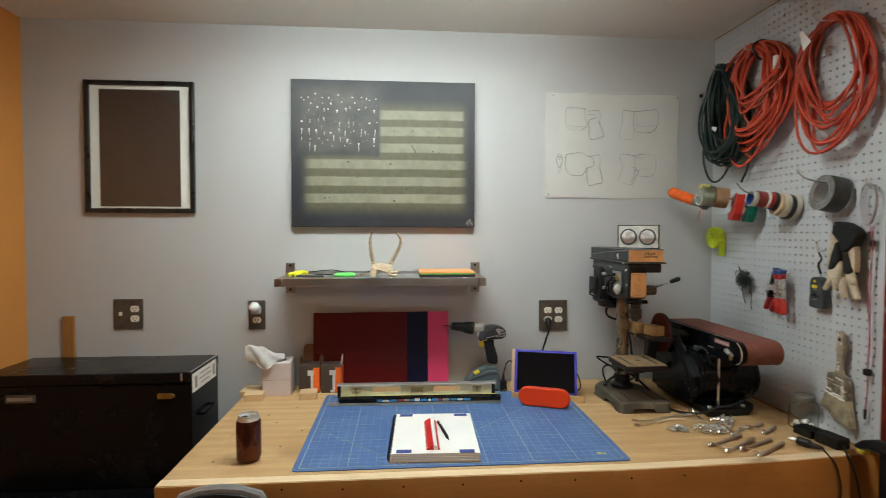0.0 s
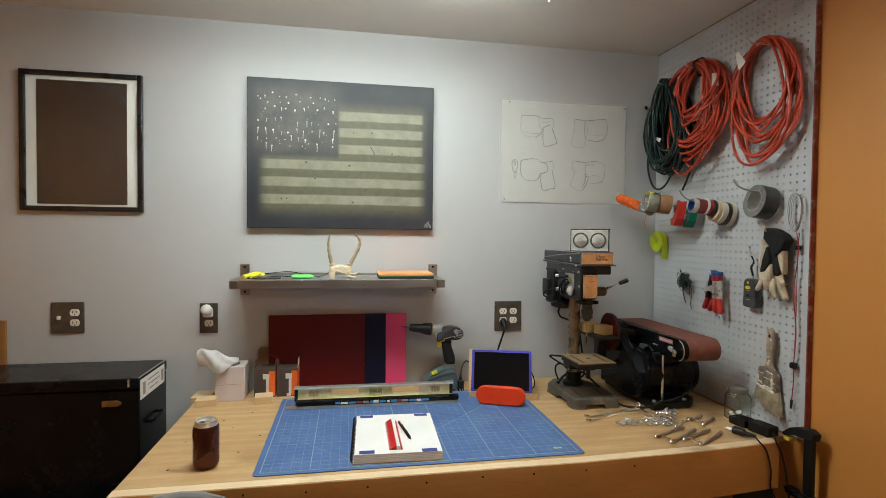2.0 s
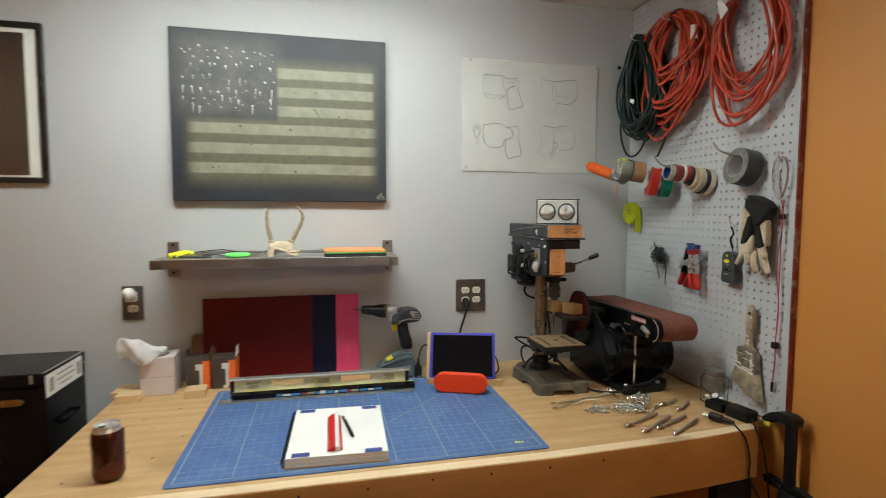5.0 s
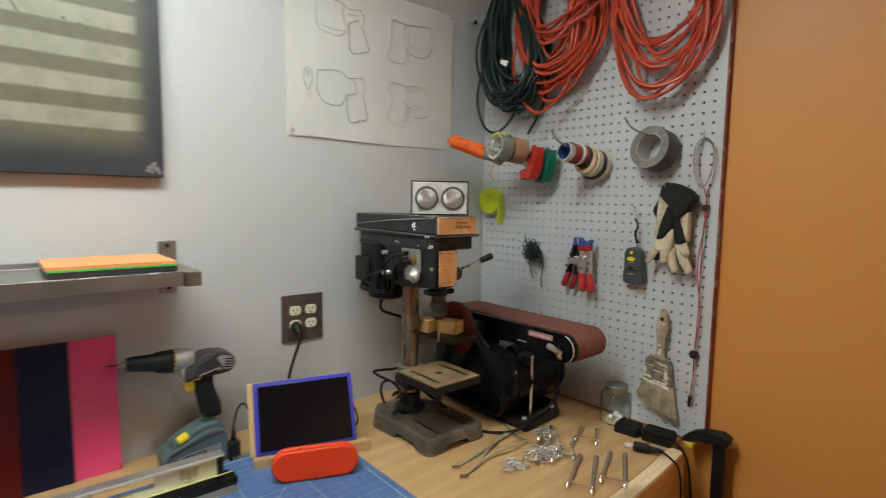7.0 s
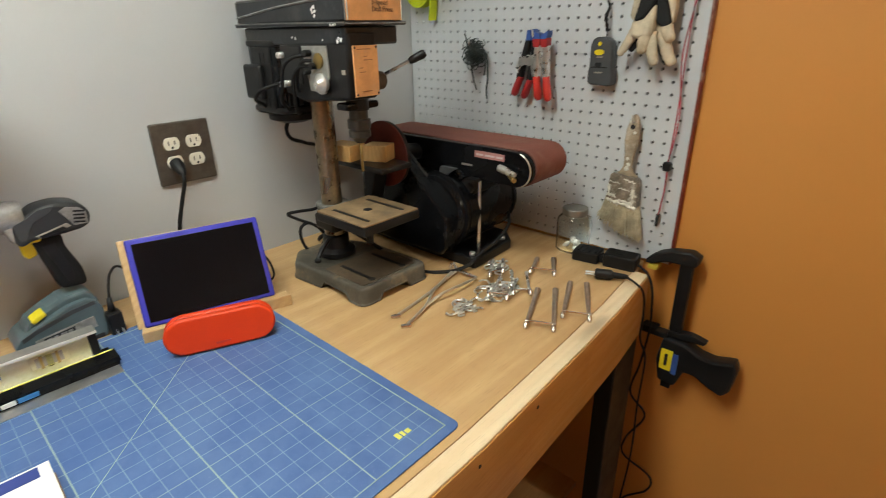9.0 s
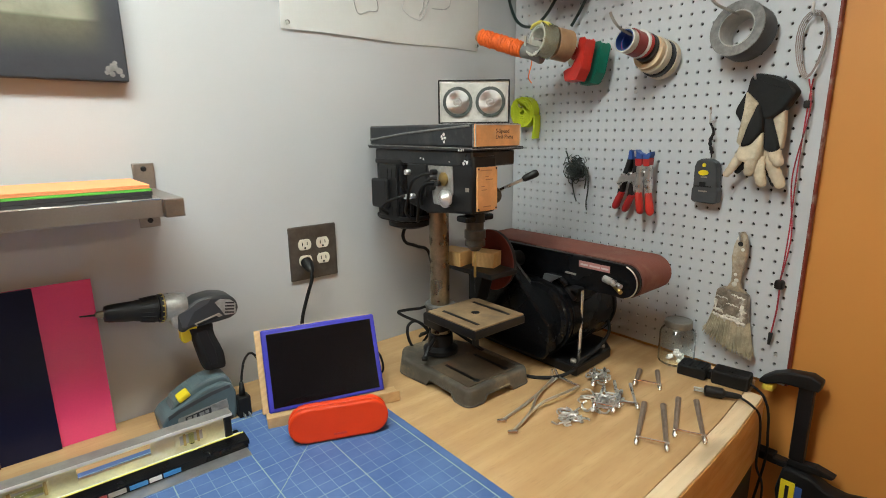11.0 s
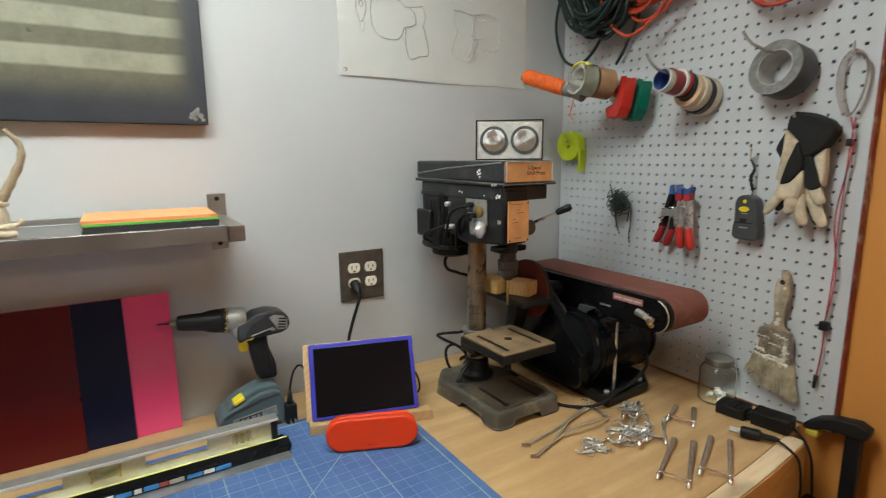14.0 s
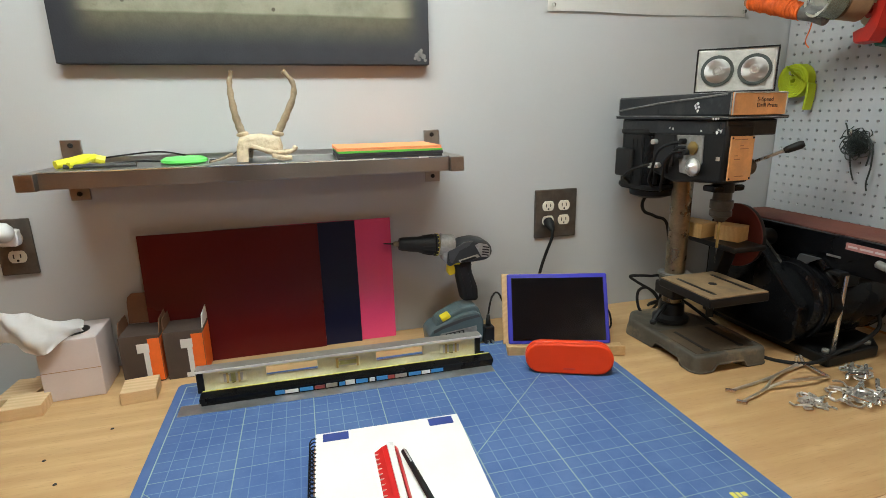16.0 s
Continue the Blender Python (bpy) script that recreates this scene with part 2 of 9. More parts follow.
def wall_paint(name, colour, rough=0.55):
    """Rolled wall paint: faint roller nap, slow changes of tone, scuffs."""
    m, t, p = nodes_of(name)
    slow, nap = noisy(t, 1.3, 4), noisy(t, 320, 3, 0.6)
    col = blend(t, ranged(t, slow, 0.3, 0.7), tuple(c * 0.955 for c in colour), tuple(min(1, c * 1.035) for c in colour))
    scuff = ranged(t, noisy(t, 9, 8, 0.75), 0.66, 0.78, 0.0, 0.16)
    col = blend(t, scuff, col, tuple(c * 0.72 for c in colour))
    link(t, col, p.inputs["Base Color"])
    link(t, ranged(t, slow, 0.3, 0.7, rough - 0.06, rough + 0.08), p.inputs["Roughness"])
    bump(t, p, nap, 0.22, 0.0009)
    return m


GREY_WALL = wall_paint("grey_wall_paint", (0.49, 0.495, 0.505))
ORANGE_WALL = wall_paint("orange_wall_paint", (0.63, 0.262, 0.058), 0.5)
CEILING = wall_paint("ceiling_white", (0.74, 0.72, 0.68), 0.8)
CONCRETE = material("concrete_floor", (0.22, 0.21, 0.2), 0.75, vary=0.2, scale=3, grain=90, relief=0.3, depth=0.002, dirt=(0.1, 0.09, 0.08), dirt_amount=0.5)
PEG_WHITE = material("pegboard_white", (0.535, 0.556, 0.583), 0.42, vary=0.04, scale=6, grain=400, relief=0.08, dirt=(0.45, 0.42, 0.38), dirt_amount=0.12)
DARK_GAP = material("gap_shade", (0.03, 0.028, 0.026), 0.9)
RED_EDGE = material("red_painted_edge", (0.2, 0.025, 0.015), 0.5, vary=0.25, scale=30, dirt=(0.5, 0.4, 0.35), dirt_amount=0.5)
PLY = wood("plywood_top", (0.37, 0.2, 0.073), (0.6, 0.395, 0.195), "x", 1.0, 0.5, 0.0, 7.0, 0.72)
FRONT_STAIN = wood("amber_stained_board", (0.4, 0.18, 0.046), (0.56, 0.29, 0.09), "x", 1.3, 0.42, 0.4, 10.0)
PINE = wood("pine_board", (0.64, 0.46, 0.27), (0.8, 0.63, 0.42), "x", 1.6, 0.55, 0.45, 12.0, 0.6)
BLOCK = wood("block_wood", (0.52, 0.34, 0.17), (0.72, 0.53, 0.32), "x", 3.0, 0.6, 0.0, 10.0)
BLOCK_Y = wood("bare_pine_block", (0.5, 0.3, 0.1), (0.68, 0.46, 0.2), "x", 3.0, 0.6, 0.0, 14.0)
STICK = wood("amber_wood", (0.24, 0.11, 0.03), (0.4, 0.2, 0.06), "z", 2.0, 0.45, 0.0, 10.0)
BAMBOO = wood("bamboo", (0.46, 0.28, 0.12), (0.64, 0.43, 0.22), "x", 4.0, 0.45, 0.0, 16.0)
BLACK_PAINT = material("black_gloss_enamel", (0.005, 0.0053, 0.0065), 0.22, spec=0.2, vary=0.3, scale=8, grain=160, relief=0.06, dirt=(0.009, 0.009, 0.0095), dirt_amount=0.15)
BLACK_PLASTIC = material("black_plastic", (0.009, 0.009, 0.01), 0.45, spec=0.3, vary=0.3, relief=0.2)
BLACK_RUBBER = material("black_rubber", (0.01, 0.01, 0.011), 0.7, spec=0.3, vary=0.3, relief=0.25)
SOOT = material("dusty_black_iron", (0.008, 0.008, 0.009), 0.42, spec=0.35, vary=0.4, scale=12, relief=0.25, dirt=(0.025, 0.022, 0.019), dirt_amount=0.25)
PRESS_PAINT = material("dark_grey_hammered_paint", (0.016, 0.0185, 0.022), 0.33, spec=0.4, vary=0.3, scale=20, grain=120, relief=0.3, dirt=(0.1, 0.095, 0.085), dirt_amount=0.3)
CAST_IRON = material("dusty_cast_iron", (0.1, 0.088, 0.07), 0.62, 0.2, vary=0.3, scale=14, grain=140, relief=0.4, depth=0.001, dirt=(0.27, 0.195, 0.115), dirt_amount=0.7)
TABLE_RUST = material("sawdusty_machined_iron", (0.33, 0.225, 0.125), 0.55, 0.3, vary=0.25, scale=25, grain=200, relief=0.3, dirt=(0.16, 0.12, 0.08), dirt_amount=0.5)
PAD_BROWN = material("grimy_brown_iron", (0.12, 0.085, 0.055), 0.5, 0.3, vary=0.3, scale=22, grain=180, relief=0.3, dirt=(0.1, 0.08, 0.055), dirt_amount=0.5)
COLUMN_STEEL = material("tarnished_column_steel", (0.29, 0.235, 0.16), 0.28, 0.9, vary=0.25, scale=20, dirt=(0.13, 0.09, 0.05), dirt_amount=0.5)
STEEL = material("brushed_steel", (0.7, 0.69, 0.67), 0.34, 0.8, vary=0.1, scale=40, relief=0.05)
ZINC = material("zinc_plate", (0.66, 0.65, 0.63), 0.3, 0.8, vary=0.15, scale=60, relief=0.1)
SHELF_STEEL = material("stainless_shelf", (0.42, 0.415, 0.41), 0.34, 1.0, vary=0.1, scale=5, grain=300, relief=0.06)
BRACKET_STEEL = material("bracket_steel", (0.36, 0.34, 0.32), 0.36, 1.0, vary=0.12, scale=30, relief=0.08)
BRONZE_PLATE = material("bronze_cover_plate", (0.125, 0.11, 0.097), 0.38, 0.6, vary=0.18, scale=40, relief=0.1)
IVORY = material("ivory_plastic", (0.72, 0.68, 0.58), 0.35, vary=0.05, relief=0.05)
WHITE_PLASTIC = material("white_plastic", (0.78, 0.77, 0.75), 0.3, vary=0.05, relief=0.05)
PAPER = material("white_paper", (0.8, 0.79, 0.77), 0.85, vary=0.03, scale=9, relief=0.12)
DRAW_PAPER = material("drawing_paper", (0.88, 0.875, 0.85), 0.85, vary=0.025, scale=4, relief=0.15, dirt=(0.6, 0.57, 0.52), dirt_amount=0.1)
PENCIL = material("pencil_line", (0.48, 0.475, 0.465), 0.7, vary=0.3, scale=80, relief=0)
ORANGE_TAG = material("orange_sticker", (0.66, 0.31, 0.12), 0.5, vary=0.14, scale=30, dirt=(0.5, 0.3, 0.16), dirt_amount=0.5, relief=0.1)
STICKER_INK = material("black_sticker_ink", (0.05, 0.028, 0.018), 0.5, vary=0.3, scale=90, relief=0)
TAG_GREY = material("faded_sticker", (0.3, 0.27, 0.23), 0.5, vary=0.2, scale=30)
ORANGE_CORD = material("orange_cord", (0.54, 0.066, 0.03), 0.42, vary=0.22, scale=14, relief=0.12)
GREEN_CORD = material("dark_green_cord", (0.008, 0.024, 0.022), 0.4, vary=0.3, scale=14, relief=0.12)
TIE_GREY = material("dark_grey_green_ties", (0.02, 0.032, 0.03), 0.45, vary=0.4, scale=60, dirt=(0.12, 0.13, 0.12), dirt_amount=0.3)
ORANGE_TWINE = material("orange_twine", (0.95, 0.16, 0.015), 0.6, vary=0.2, scale=60, relief=0.4)
CARD = material("brown_cardboard", (0.36, 0.22, 0.12), 0.8, vary=0.1, scale=20)
RED_PLASTIC = material("red_plastic", (0.55, 0.03, 0.02), 0.35, vary=0.12)
GREEN_PLASTIC = material("green_plastic", (0.0, 0.15, 0.095), 0.35, vary=0.12)
BLUE_PLASTIC = material("blue_plastic", (0.03, 0.085, 0.3), 0.4, vary=0.12)
CASE_RED = material("orange_red_hard_case", (0.72, 0.048, 0.006), 0.45, spec=0.35, vary=0.06, scale=10, grain=500, relief=0.1)
HIVIS = material("yellow_green_webbing", (0.55, 0.66, 0.02), 0.6, vary=0.12, grain=600, relief=0.4)
TAN_TAPE = material("tan_masking_tape", (0.66, 0.5, 0.32), 0.6, vary=0.1, scale=30)
CREAM_TAPE = material("cream_tape", (0.7, 0.64, 0.5), 0.6, vary=0.08, scale=30)
WHITE_TAPE = material("white_tape", (0.72, 0.71, 0.68), 0.5, vary=0.06, scale=30)
BLACK_TAPE = material("black_tape", (0.02, 0.02, 0.022), 0.35, vary=0.2)
RED_TAPE = material("maroon_tape", (0.25, 0.035, 0.035), 0.4, vary=0.15)
DUCT = material("grey_duct_tape", (0.19, 0.187, 0.18), 0.5, 0.1, vary=0.3, scale=45, grain=160, relief=0.5, depth=0.001, dirt=(0.3, 0.28, 0.25), dirt_amount=0.5)
DUCT_DARK = material("dark_duct_tape", (0.055, 0.055, 0.055), 0.5, 0.1, vary=0.3, scale=40, dirt=(0.12, 0.11, 0.1), dirt_amount=0.4)
FAINT_INK = material("faint_pencil", (0.69, 0.685, 0.67), 0.8, vary=0.1)
RUSTY_WIRE = material("greyed_thin_wire", (0.3, 0.24, 0.22), 0.5, 0.4, vary=0.25)
TAG_INK = material("faded_brown_ink", (0.3, 0.125, 0.05), 0.5, vary=0.2, scale=60)
PALE_ROLL = material("milky_clear_tape", (0.52, 0.53, 0.47), 0.22, vary=0.12, scale=40, relief=0.05)
STUD_GREY = material("slate_grey_plastic", (0.055, 0.06, 0.066), 0.45, vary=0.12)
BROWN_PAPER = material("brown_paper_tape", (0.33, 0.19, 0.1), 0.5, vary=0.12, scale=30)
PALE_CORE = material("pale_grey_core", (0.46, 0.45, 0.42), 0.6, vary=0.15, scale=40)
GLOVE_BLACK = material("black_suede", (0.008, 0.008, 0.009), 0.85, vary=0.3, scale=30, relief=0.5, depth=0.001)
GLOVE_CREAM = material("cream_leather", (0.62, 0.53, 0.39), 0.75, vary=0.2, scale=26, grain=90, relief=0.8, depth=0.003, dirt=(0.3, 0.23, 0.15), dirt_amount=0.6)
METER_GREY = material("charcoal_rubber", (0.026, 0.028, 0.032), 0.5, vary=0.15)
YELLOW = material("yellow_plastic", (0.78, 0.62, 0.02), 0.4, vary=0.08)
LEMON = material("lemon_paint", (0.72, 0.66, 0.12), 0.45, vary=0.1, scale=30)
LEVEL_CREAM = material("level_web_paint", (0.74, 0.71, 0.44), 0.35, 0.1, vary=0.16, scale=14, dirt=(0.82, 0.8, 0.68), dirt_amount=0.7)
ALUMINIUM = material("dull_aluminium", (0.55, 0.55, 0.55), 0.38, 0.85, vary=0.1, scale=40)
VIAL = glass("vial_green", (0.85, 0.85, 0.25), 0.02)
MAROON_ACRYLIC = material("maroon_acrylic", (0.1, 0.0075, 0.0075), 0.3, vary=0.1, scale=3, relief=0, spec=0.25)
NAVY_ACRYLIC = material("navy_acrylic", (0.009, 0.011, 0.035), 0.3, vary=0.1, scale=3, relief=0, spec=0.2)
PINK_ACRYLIC = material("pink_acrylic", (0.82, 0.078, 0.225), 0.2, vary=0.05, scale=3, relief=0)
DRILL_TEAL = material("teal_grey_plastic", (0.085, 0.125, 0.14), 0.42, vary=0.12, relief=0.2)
DRILL_SILVER = material("silver_plastic", (0.33, 0.325, 0.31), 0.4, 0.4, vary=0.2, scale=50, dirt=(0.14, 0.135, 0.125), dirt_amount=0.5)
TABLET_GLASS = material("dark_tablet_glass", (0.005, 0.005, 0.007), 0.08, vary=0.2, scale=12, relief=0, dirt=(0.011, 0.011, 0.014), dirt_amount=0.4, spec=0.35)
TABLET_BLUE = material("blue_silicone", (0.035, 0.035, 0.42), 0.5, vary=0.08)
BELT_RED = material("red_brown_abrasive", (0.19, 0.062, 0.045), 0.85, vary=0.15, scale=10, grain=900, relief=0.6, dirt=(0.3, 0.17, 0.12), dirt_amount=0.4)
DISC_RED = material("red_disc_abrasive", (0.17, 0.036, 0.03), 0.85, vary=0.2, scale=20, grain=900, relief=0.6)
PINK_LABEL = material("faded_red_label", (0.42, 0.19, 0.18), 0.5, vary=0.1, scale=40)
BRISTLE = material("natural_bristle", (0.46, 0.41, 0.29), 0.7, vary=0.3, scale=40, relief=0.5)
BRUSH_HANDLE = material("paint_smeared_handle", (0.33, 0.26, 0.18), 0.6, vary=0.3, scale=34, dirt=(0.62, 0.57, 0.48), dirt_amount=0.55)
FERRULE = material("paint_crusted_ferrule", (0.24, 0.2, 0.155), 0.5, 0.3, vary=0.5, scale=55, grain=120, relief=0.9, depth=0.003, dirt=(0.7, 0.67, 0.6), dirt_amount=0.9)
CRUST = material("dried_white_paint", (0.72, 0.69, 0.61), 0.6, vary=0.2, scale=60, grain=150, relief=0.6, depth=0.002)
CLEAR_TAPE = glass("clear_tape_film", (0.9, 0.95, 0.9), 0.12)
WORN_EDGE = material("worn_grey_edge", (0.2, 0.2, 0.195), 0.45, 0.3, vary=0.4, scale=60, relief=0.3)
CHUCK_STEEL = material("grimy_chuck_steel", (0.075, 0.066, 0.055), 0.4, 0.6, vary=0.3, scale=30)
PAD_YELLOW = material("grimy_yellow_rubber", (0.6, 0.44, 0.05), 0.6, vary=0.2, scale=40)
LEVEL_TOP = material("scuffed_grey_aluminium", (0.3, 0.29, 0.27), 0.42, 0.4, vary=0.15, scale=30)
AMBER_DISC = material("amber_vial_disc", (0.5, 0.36, 0.13), 0.35, vary=0.15, scale=40)
FLECK = material("olive_brown_fleck", (0.1, 0.09, 0.06), 0.6, vary=0.3, scale=90)
TIN_LID = material("dull_tin_lid", (0.26, 0.25, 0.23), 0.48, 0.6, vary=0.15, scale=40)
DARK_RED = material("dark_red_vinyl", (0.36, 0.018, 0.02), 0.4, vary=0.15)
PEG_STEEL = material("grey_peg_steel", (0.33, 0.32, 0.3), 0.45, 0.5, vary=0.15, scale=50, relief=0)
JAR_GLASS = glass("jar_glass", (0.95, 0.97, 0.95), 0.03)
PANE = glass("picture_pane", (1, 1, 1), 0.0)
PICTURE_BROWN = material("dark_brown_print", (0.028, 0.017, 0.012), 0.5, vary=0.25, scale=3.5, relief=0)
PICTURE_MAT = material("picture_mat_board", (0.6, 0.585, 0.54), 0.9, vary=0.03, scale=6, relief=0.1)
FRAME_BLACK = material("black_wood_frame", (0.012, 0.011, 0.011), 0.3, vary=0.3)
BONE = material("old_bone", (0.6, 0.5, 0.35), 0.6, vary=0.2, scale=30, relief=0.5, depth=0.002, dirt=(0.22, 0.14, 0.07), dirt_amount=0.75)
ANTLER = material("antler", (0.33, 0.26, 0.17), 0.55, vary=0.25, scale=30, relief=0.6, depth=0.002, dirt=(0.55, 0.48, 0.36), dirt_amount=0.6)
FOAM_ORANGE = material("orange_foam_sheet", (0.93, 0.34, 0.14), 0.75, vary=0.04, grain=700)
FOAM_GREEN = material("green_foam_sheet", (0.12, 0.5, 0.06), 0.75, vary=0.04, grain=700)
FOAM_BLACK = material("black_foam_sheet", (0.025, 0.024, 0.026), 0.75, vary=0.06, grain=700)
NEON_GREEN = material("neon_green_plastic", (0.16, 0.8, 0.16), 0.45, vary=0.05)
NEON_YELLOW = material("neon_yellow_plastic", (0.82, 0.78, 0.03), 0.45, vary=0.05)
TISSUE_BOX = material("pale_mauve_card", (0.58, 0.5, 0.49), 0.7, vary=0.04, scale=12)
TISSUE = material("tissue_paper", (0.92, 0.92, 0.92), 0.9, vary=0.02, relief=0.3)
BULB_BOX = material("dark_brown_carton", (0.07, 0.05, 0.042), 0.5, vary=0.15)
KRAFT = material("kraft_flap", (0.17, 0.078, 0.038), 0.75, vary=0.15, scale=20)
CARTON_ORANGE = material("orange_carton", (0.85, 0.15, 0.02), 0.5, vary=0.08)
CARTON_WHITE = material("carton_print_white", (0.66, 0.65, 0.63), 0.5, vary=0.05)
CAN_BROWN = material("root_beer_can", (0.1, 0.028, 0.016), 0.28, 0.55, vary=0.25, scale=14, relief=0)
RED_SCALE = material("red_rule", (0.6, 0.02, 0.02), 0.35, vary=0.08)
TAPE_BLUE = material("navy_tape", (0.03, 0.055, 0.24), 0.6, vary=0.1)
STICKER_BLUE = material("blue_sticker", (0.03, 0.2, 0.5), 0.4, vary=0.1)
ROPE_RED = material("red_cord", (0.4, 0.03, 0.05), 0.6, vary=0.35, scale=110, relief=0.4, dirt=(0.02, 0.015, 0.02), dirt_amount=0.9)
BRASS = material("worn_brass", (0.5, 0.36, 0.14), 0.4, 1.0, vary=0.2)
CHAIR_GREY = material("grey_vinyl", (0.2, 0.2, 0.21), 0.45, vary=0.1, relief=0.3)
PRONG_BROWN = material("grey_brown_coated_steel", (0.33, 0.25, 0.2), 0.36, 0.45, vary=0.2, scale=60, relief=0)
DULL_WIRE = material("dull_plated_wire", (0.68, 0.62, 0.53), 0.36, 0.85, vary=0.06, scale=60, relief=0)
ROD = material("bright_rod", (0.8, 0.78, 0.75), 0.2, 0.95, vary=0.05, relief=0)
TUBE_GLOW = glow("cool_lens", (0.9, 1.0, 0.955), TUBE_POWER)
SIDE_GLOW = glow("cool_lens_side", (0.9, 1.0, 0.955), TUBE_POWER * 0.7)
FAR_GLOW = glow("warm_diffuser", (0.93, 0.86, 0.68), FAR_POWER)


def mat_material():
    """Blue self-healing mat with a printed inch grid, heavier lines every five inches, and scuffs."""
    m, t, p = nodes_of("blue_cutting_mat")
    c = t.nodes.new("ShaderNodeTexCoord")
    sep = t.nodes.new("ShaderNodeSeparateXYZ")
    link(t, c.outputs["Object"], sep.inputs[0])

    def lines(v, step, half):
        f = num(t, "PINGPONG", v, step / 2)
        return num(t, "LESS_THAN", f, half)

    x, y = sep.outputs[0], sep.outputs[1]
    along = num(t, "SUBTRACT", x, 0.0635)
    fine = num(t, "MAXIMUM", lines(along, 0.0254, 0.0007), lines(y, 0.0254, 0.0007))
    bold = num(t, "MAXIMUM", lines(along, 0.127, 0.001), num(t, "MULTIPLY", lines(y, 0.127, 0.0009), 0.5))
    inside = num(t, "MULTIPLY", num(t, "LESS_THAN", num(t, "ABSOLUTE", x), 0.445), num(t, "LESS_THAN", num(t, "ABSOLUTE", y), 0.306))
    wear = ranged(t, noisy(t, 7, 6, 0.7), 0.35, 0.7)
    base = blend(t, wear, (0.057, 0.12, 0.305), (0.092, 0.17, 0.36))
    base = blend(t, ranged(t, noisy(t, 160, 4, 0.8), 0.6, 0.75, 0.0, 0.35), base, (0.25, 0.33, 0.5))
    col = blend(t, num(t, "MULTIPLY", num(t, "MULTIPLY", fine, inside), ranged(t, noisy(t, 6, 5, 0.65), 0.32, 0.66, 0.16, 0.42)), base, (0.34, 0.49, 0.53))
    col = blend(t, num(t, "MULTIPLY", num(t, "MULTIPLY", bold, inside), 0.55), col, (0.4, 0.5, 0.36))
    link(t, col, p.inputs["Base Color"])
    p.inputs["Roughness"].default_value = 0.6
    bump(t, p, noisy(t, 500, 3), 0.2, 0.0005)
    return m


def painting_material(w, h):
    """Dark canvas with six sprayed cream stripes over an olive ground, soft at the ends and sides."""
    m, t, p = nodes_of("striped_canvas_paint")
    c = t.nodes.new("ShaderNodeTexCoord")
    sep = t.nodes.new("ShaderNodeSeparateXYZ")
    link(t, c.outputs["Object"], sep.inputs[0])
    wob = num(t, "MULTIPLY", num(t, "SUBTRACT", noisy(t, 7, 4), 0.5), 0.012)
    u = num(t, "DIVIDE", sep.outputs[0], w)
    v = num(t, "ADD", num(t, "DIVIDE", sep.outputs[2], -h), wob)

    def window(x, a, b, s):
        return num(t, "MULTIPLY", ranged(t, x, a - s, a + s), ranged(t, x, b - s, b + s, 1.0, 0.0))

    olive = num(t, "MULTIPLY", window(u, 0.075, 0.945, 0.04), window(v, 0.17, 0.89, 0.06))
    canton = num(t, "MULTIPLY", window(u, 0.0, 0.475, 0.01), window(v, 0.0, 0.515, 0.02))
    col = blend(t, ranged(t, noisy(t, 5, 6, 0.6), 0.3, 0.7), (0.016, 0.0185, 0.026), (0.027, 0.03, 0.039))
    col = blend(t, num(t, "MULTIPLY", olive, num(t, "SUBTRACT", 1.0, canton)), col, blend(t, ranged(t, noisy(t, 30, 7, 0.75), 0.35, 0.7), (0.112, 0.108, 0.066), (0.083, 0.079, 0.049)))
    grey = num(t, "MULTIPLY", window(u, 0.03, 0.47, 0.07), window(v, 0.05, 0.5, 0.07))
    col = blend(t, num(t, "MULTIPLY", grey, ranged(t, noisy(t, 9, 5, 0.7), 0.3, 0.7, 0.35, 1.0)), col, (0.105, 0.1, 0.09))
    col = blend(t, num(t, "MULTIPLY", canton, ranged(t, noisy(t, 60, 8, 0.85), 0.6, 0.74, 0.0, 0.55)), col, (0.24, 0.24, 0.22))
    stripes = None
    for k, a in enumerate((0.2, 0.312, 0.425, 0.538, 0.655, 0.772)):
        row = num(t, "MULTIPLY", window(v, a, a + 0.062, 0.006), window(u, 0.48 if k < 3 else 0.085, 0.935, 0.012 if k < 3 else 0.03))
        stripes = row if stripes is None else num(t, "MAXIMUM", stripes, row)
    cream = blend(t, ranged(t, noisy(t, 14, 6, 0.7), 0.3, 0.75), (0.27, 0.265, 0.2), (0.185, 0.182, 0.128))
    cream = blend(t, ranged(t, noisy(t, 55, 7, 0.75), 0.56, 0.7, 0.0, 0.4), cream, (0.11, 0.105, 0.07))
    col = blend(t, num(t, "MULTIPLY", stripes, 0.95), col, cream)
    link(t, col, p.inputs["Base Color"])
    p.inputs["Roughness"].default_value = 0.5
    bump(t, p, noisy(t, 260, 4), 0.4, 0.0012)
    return m


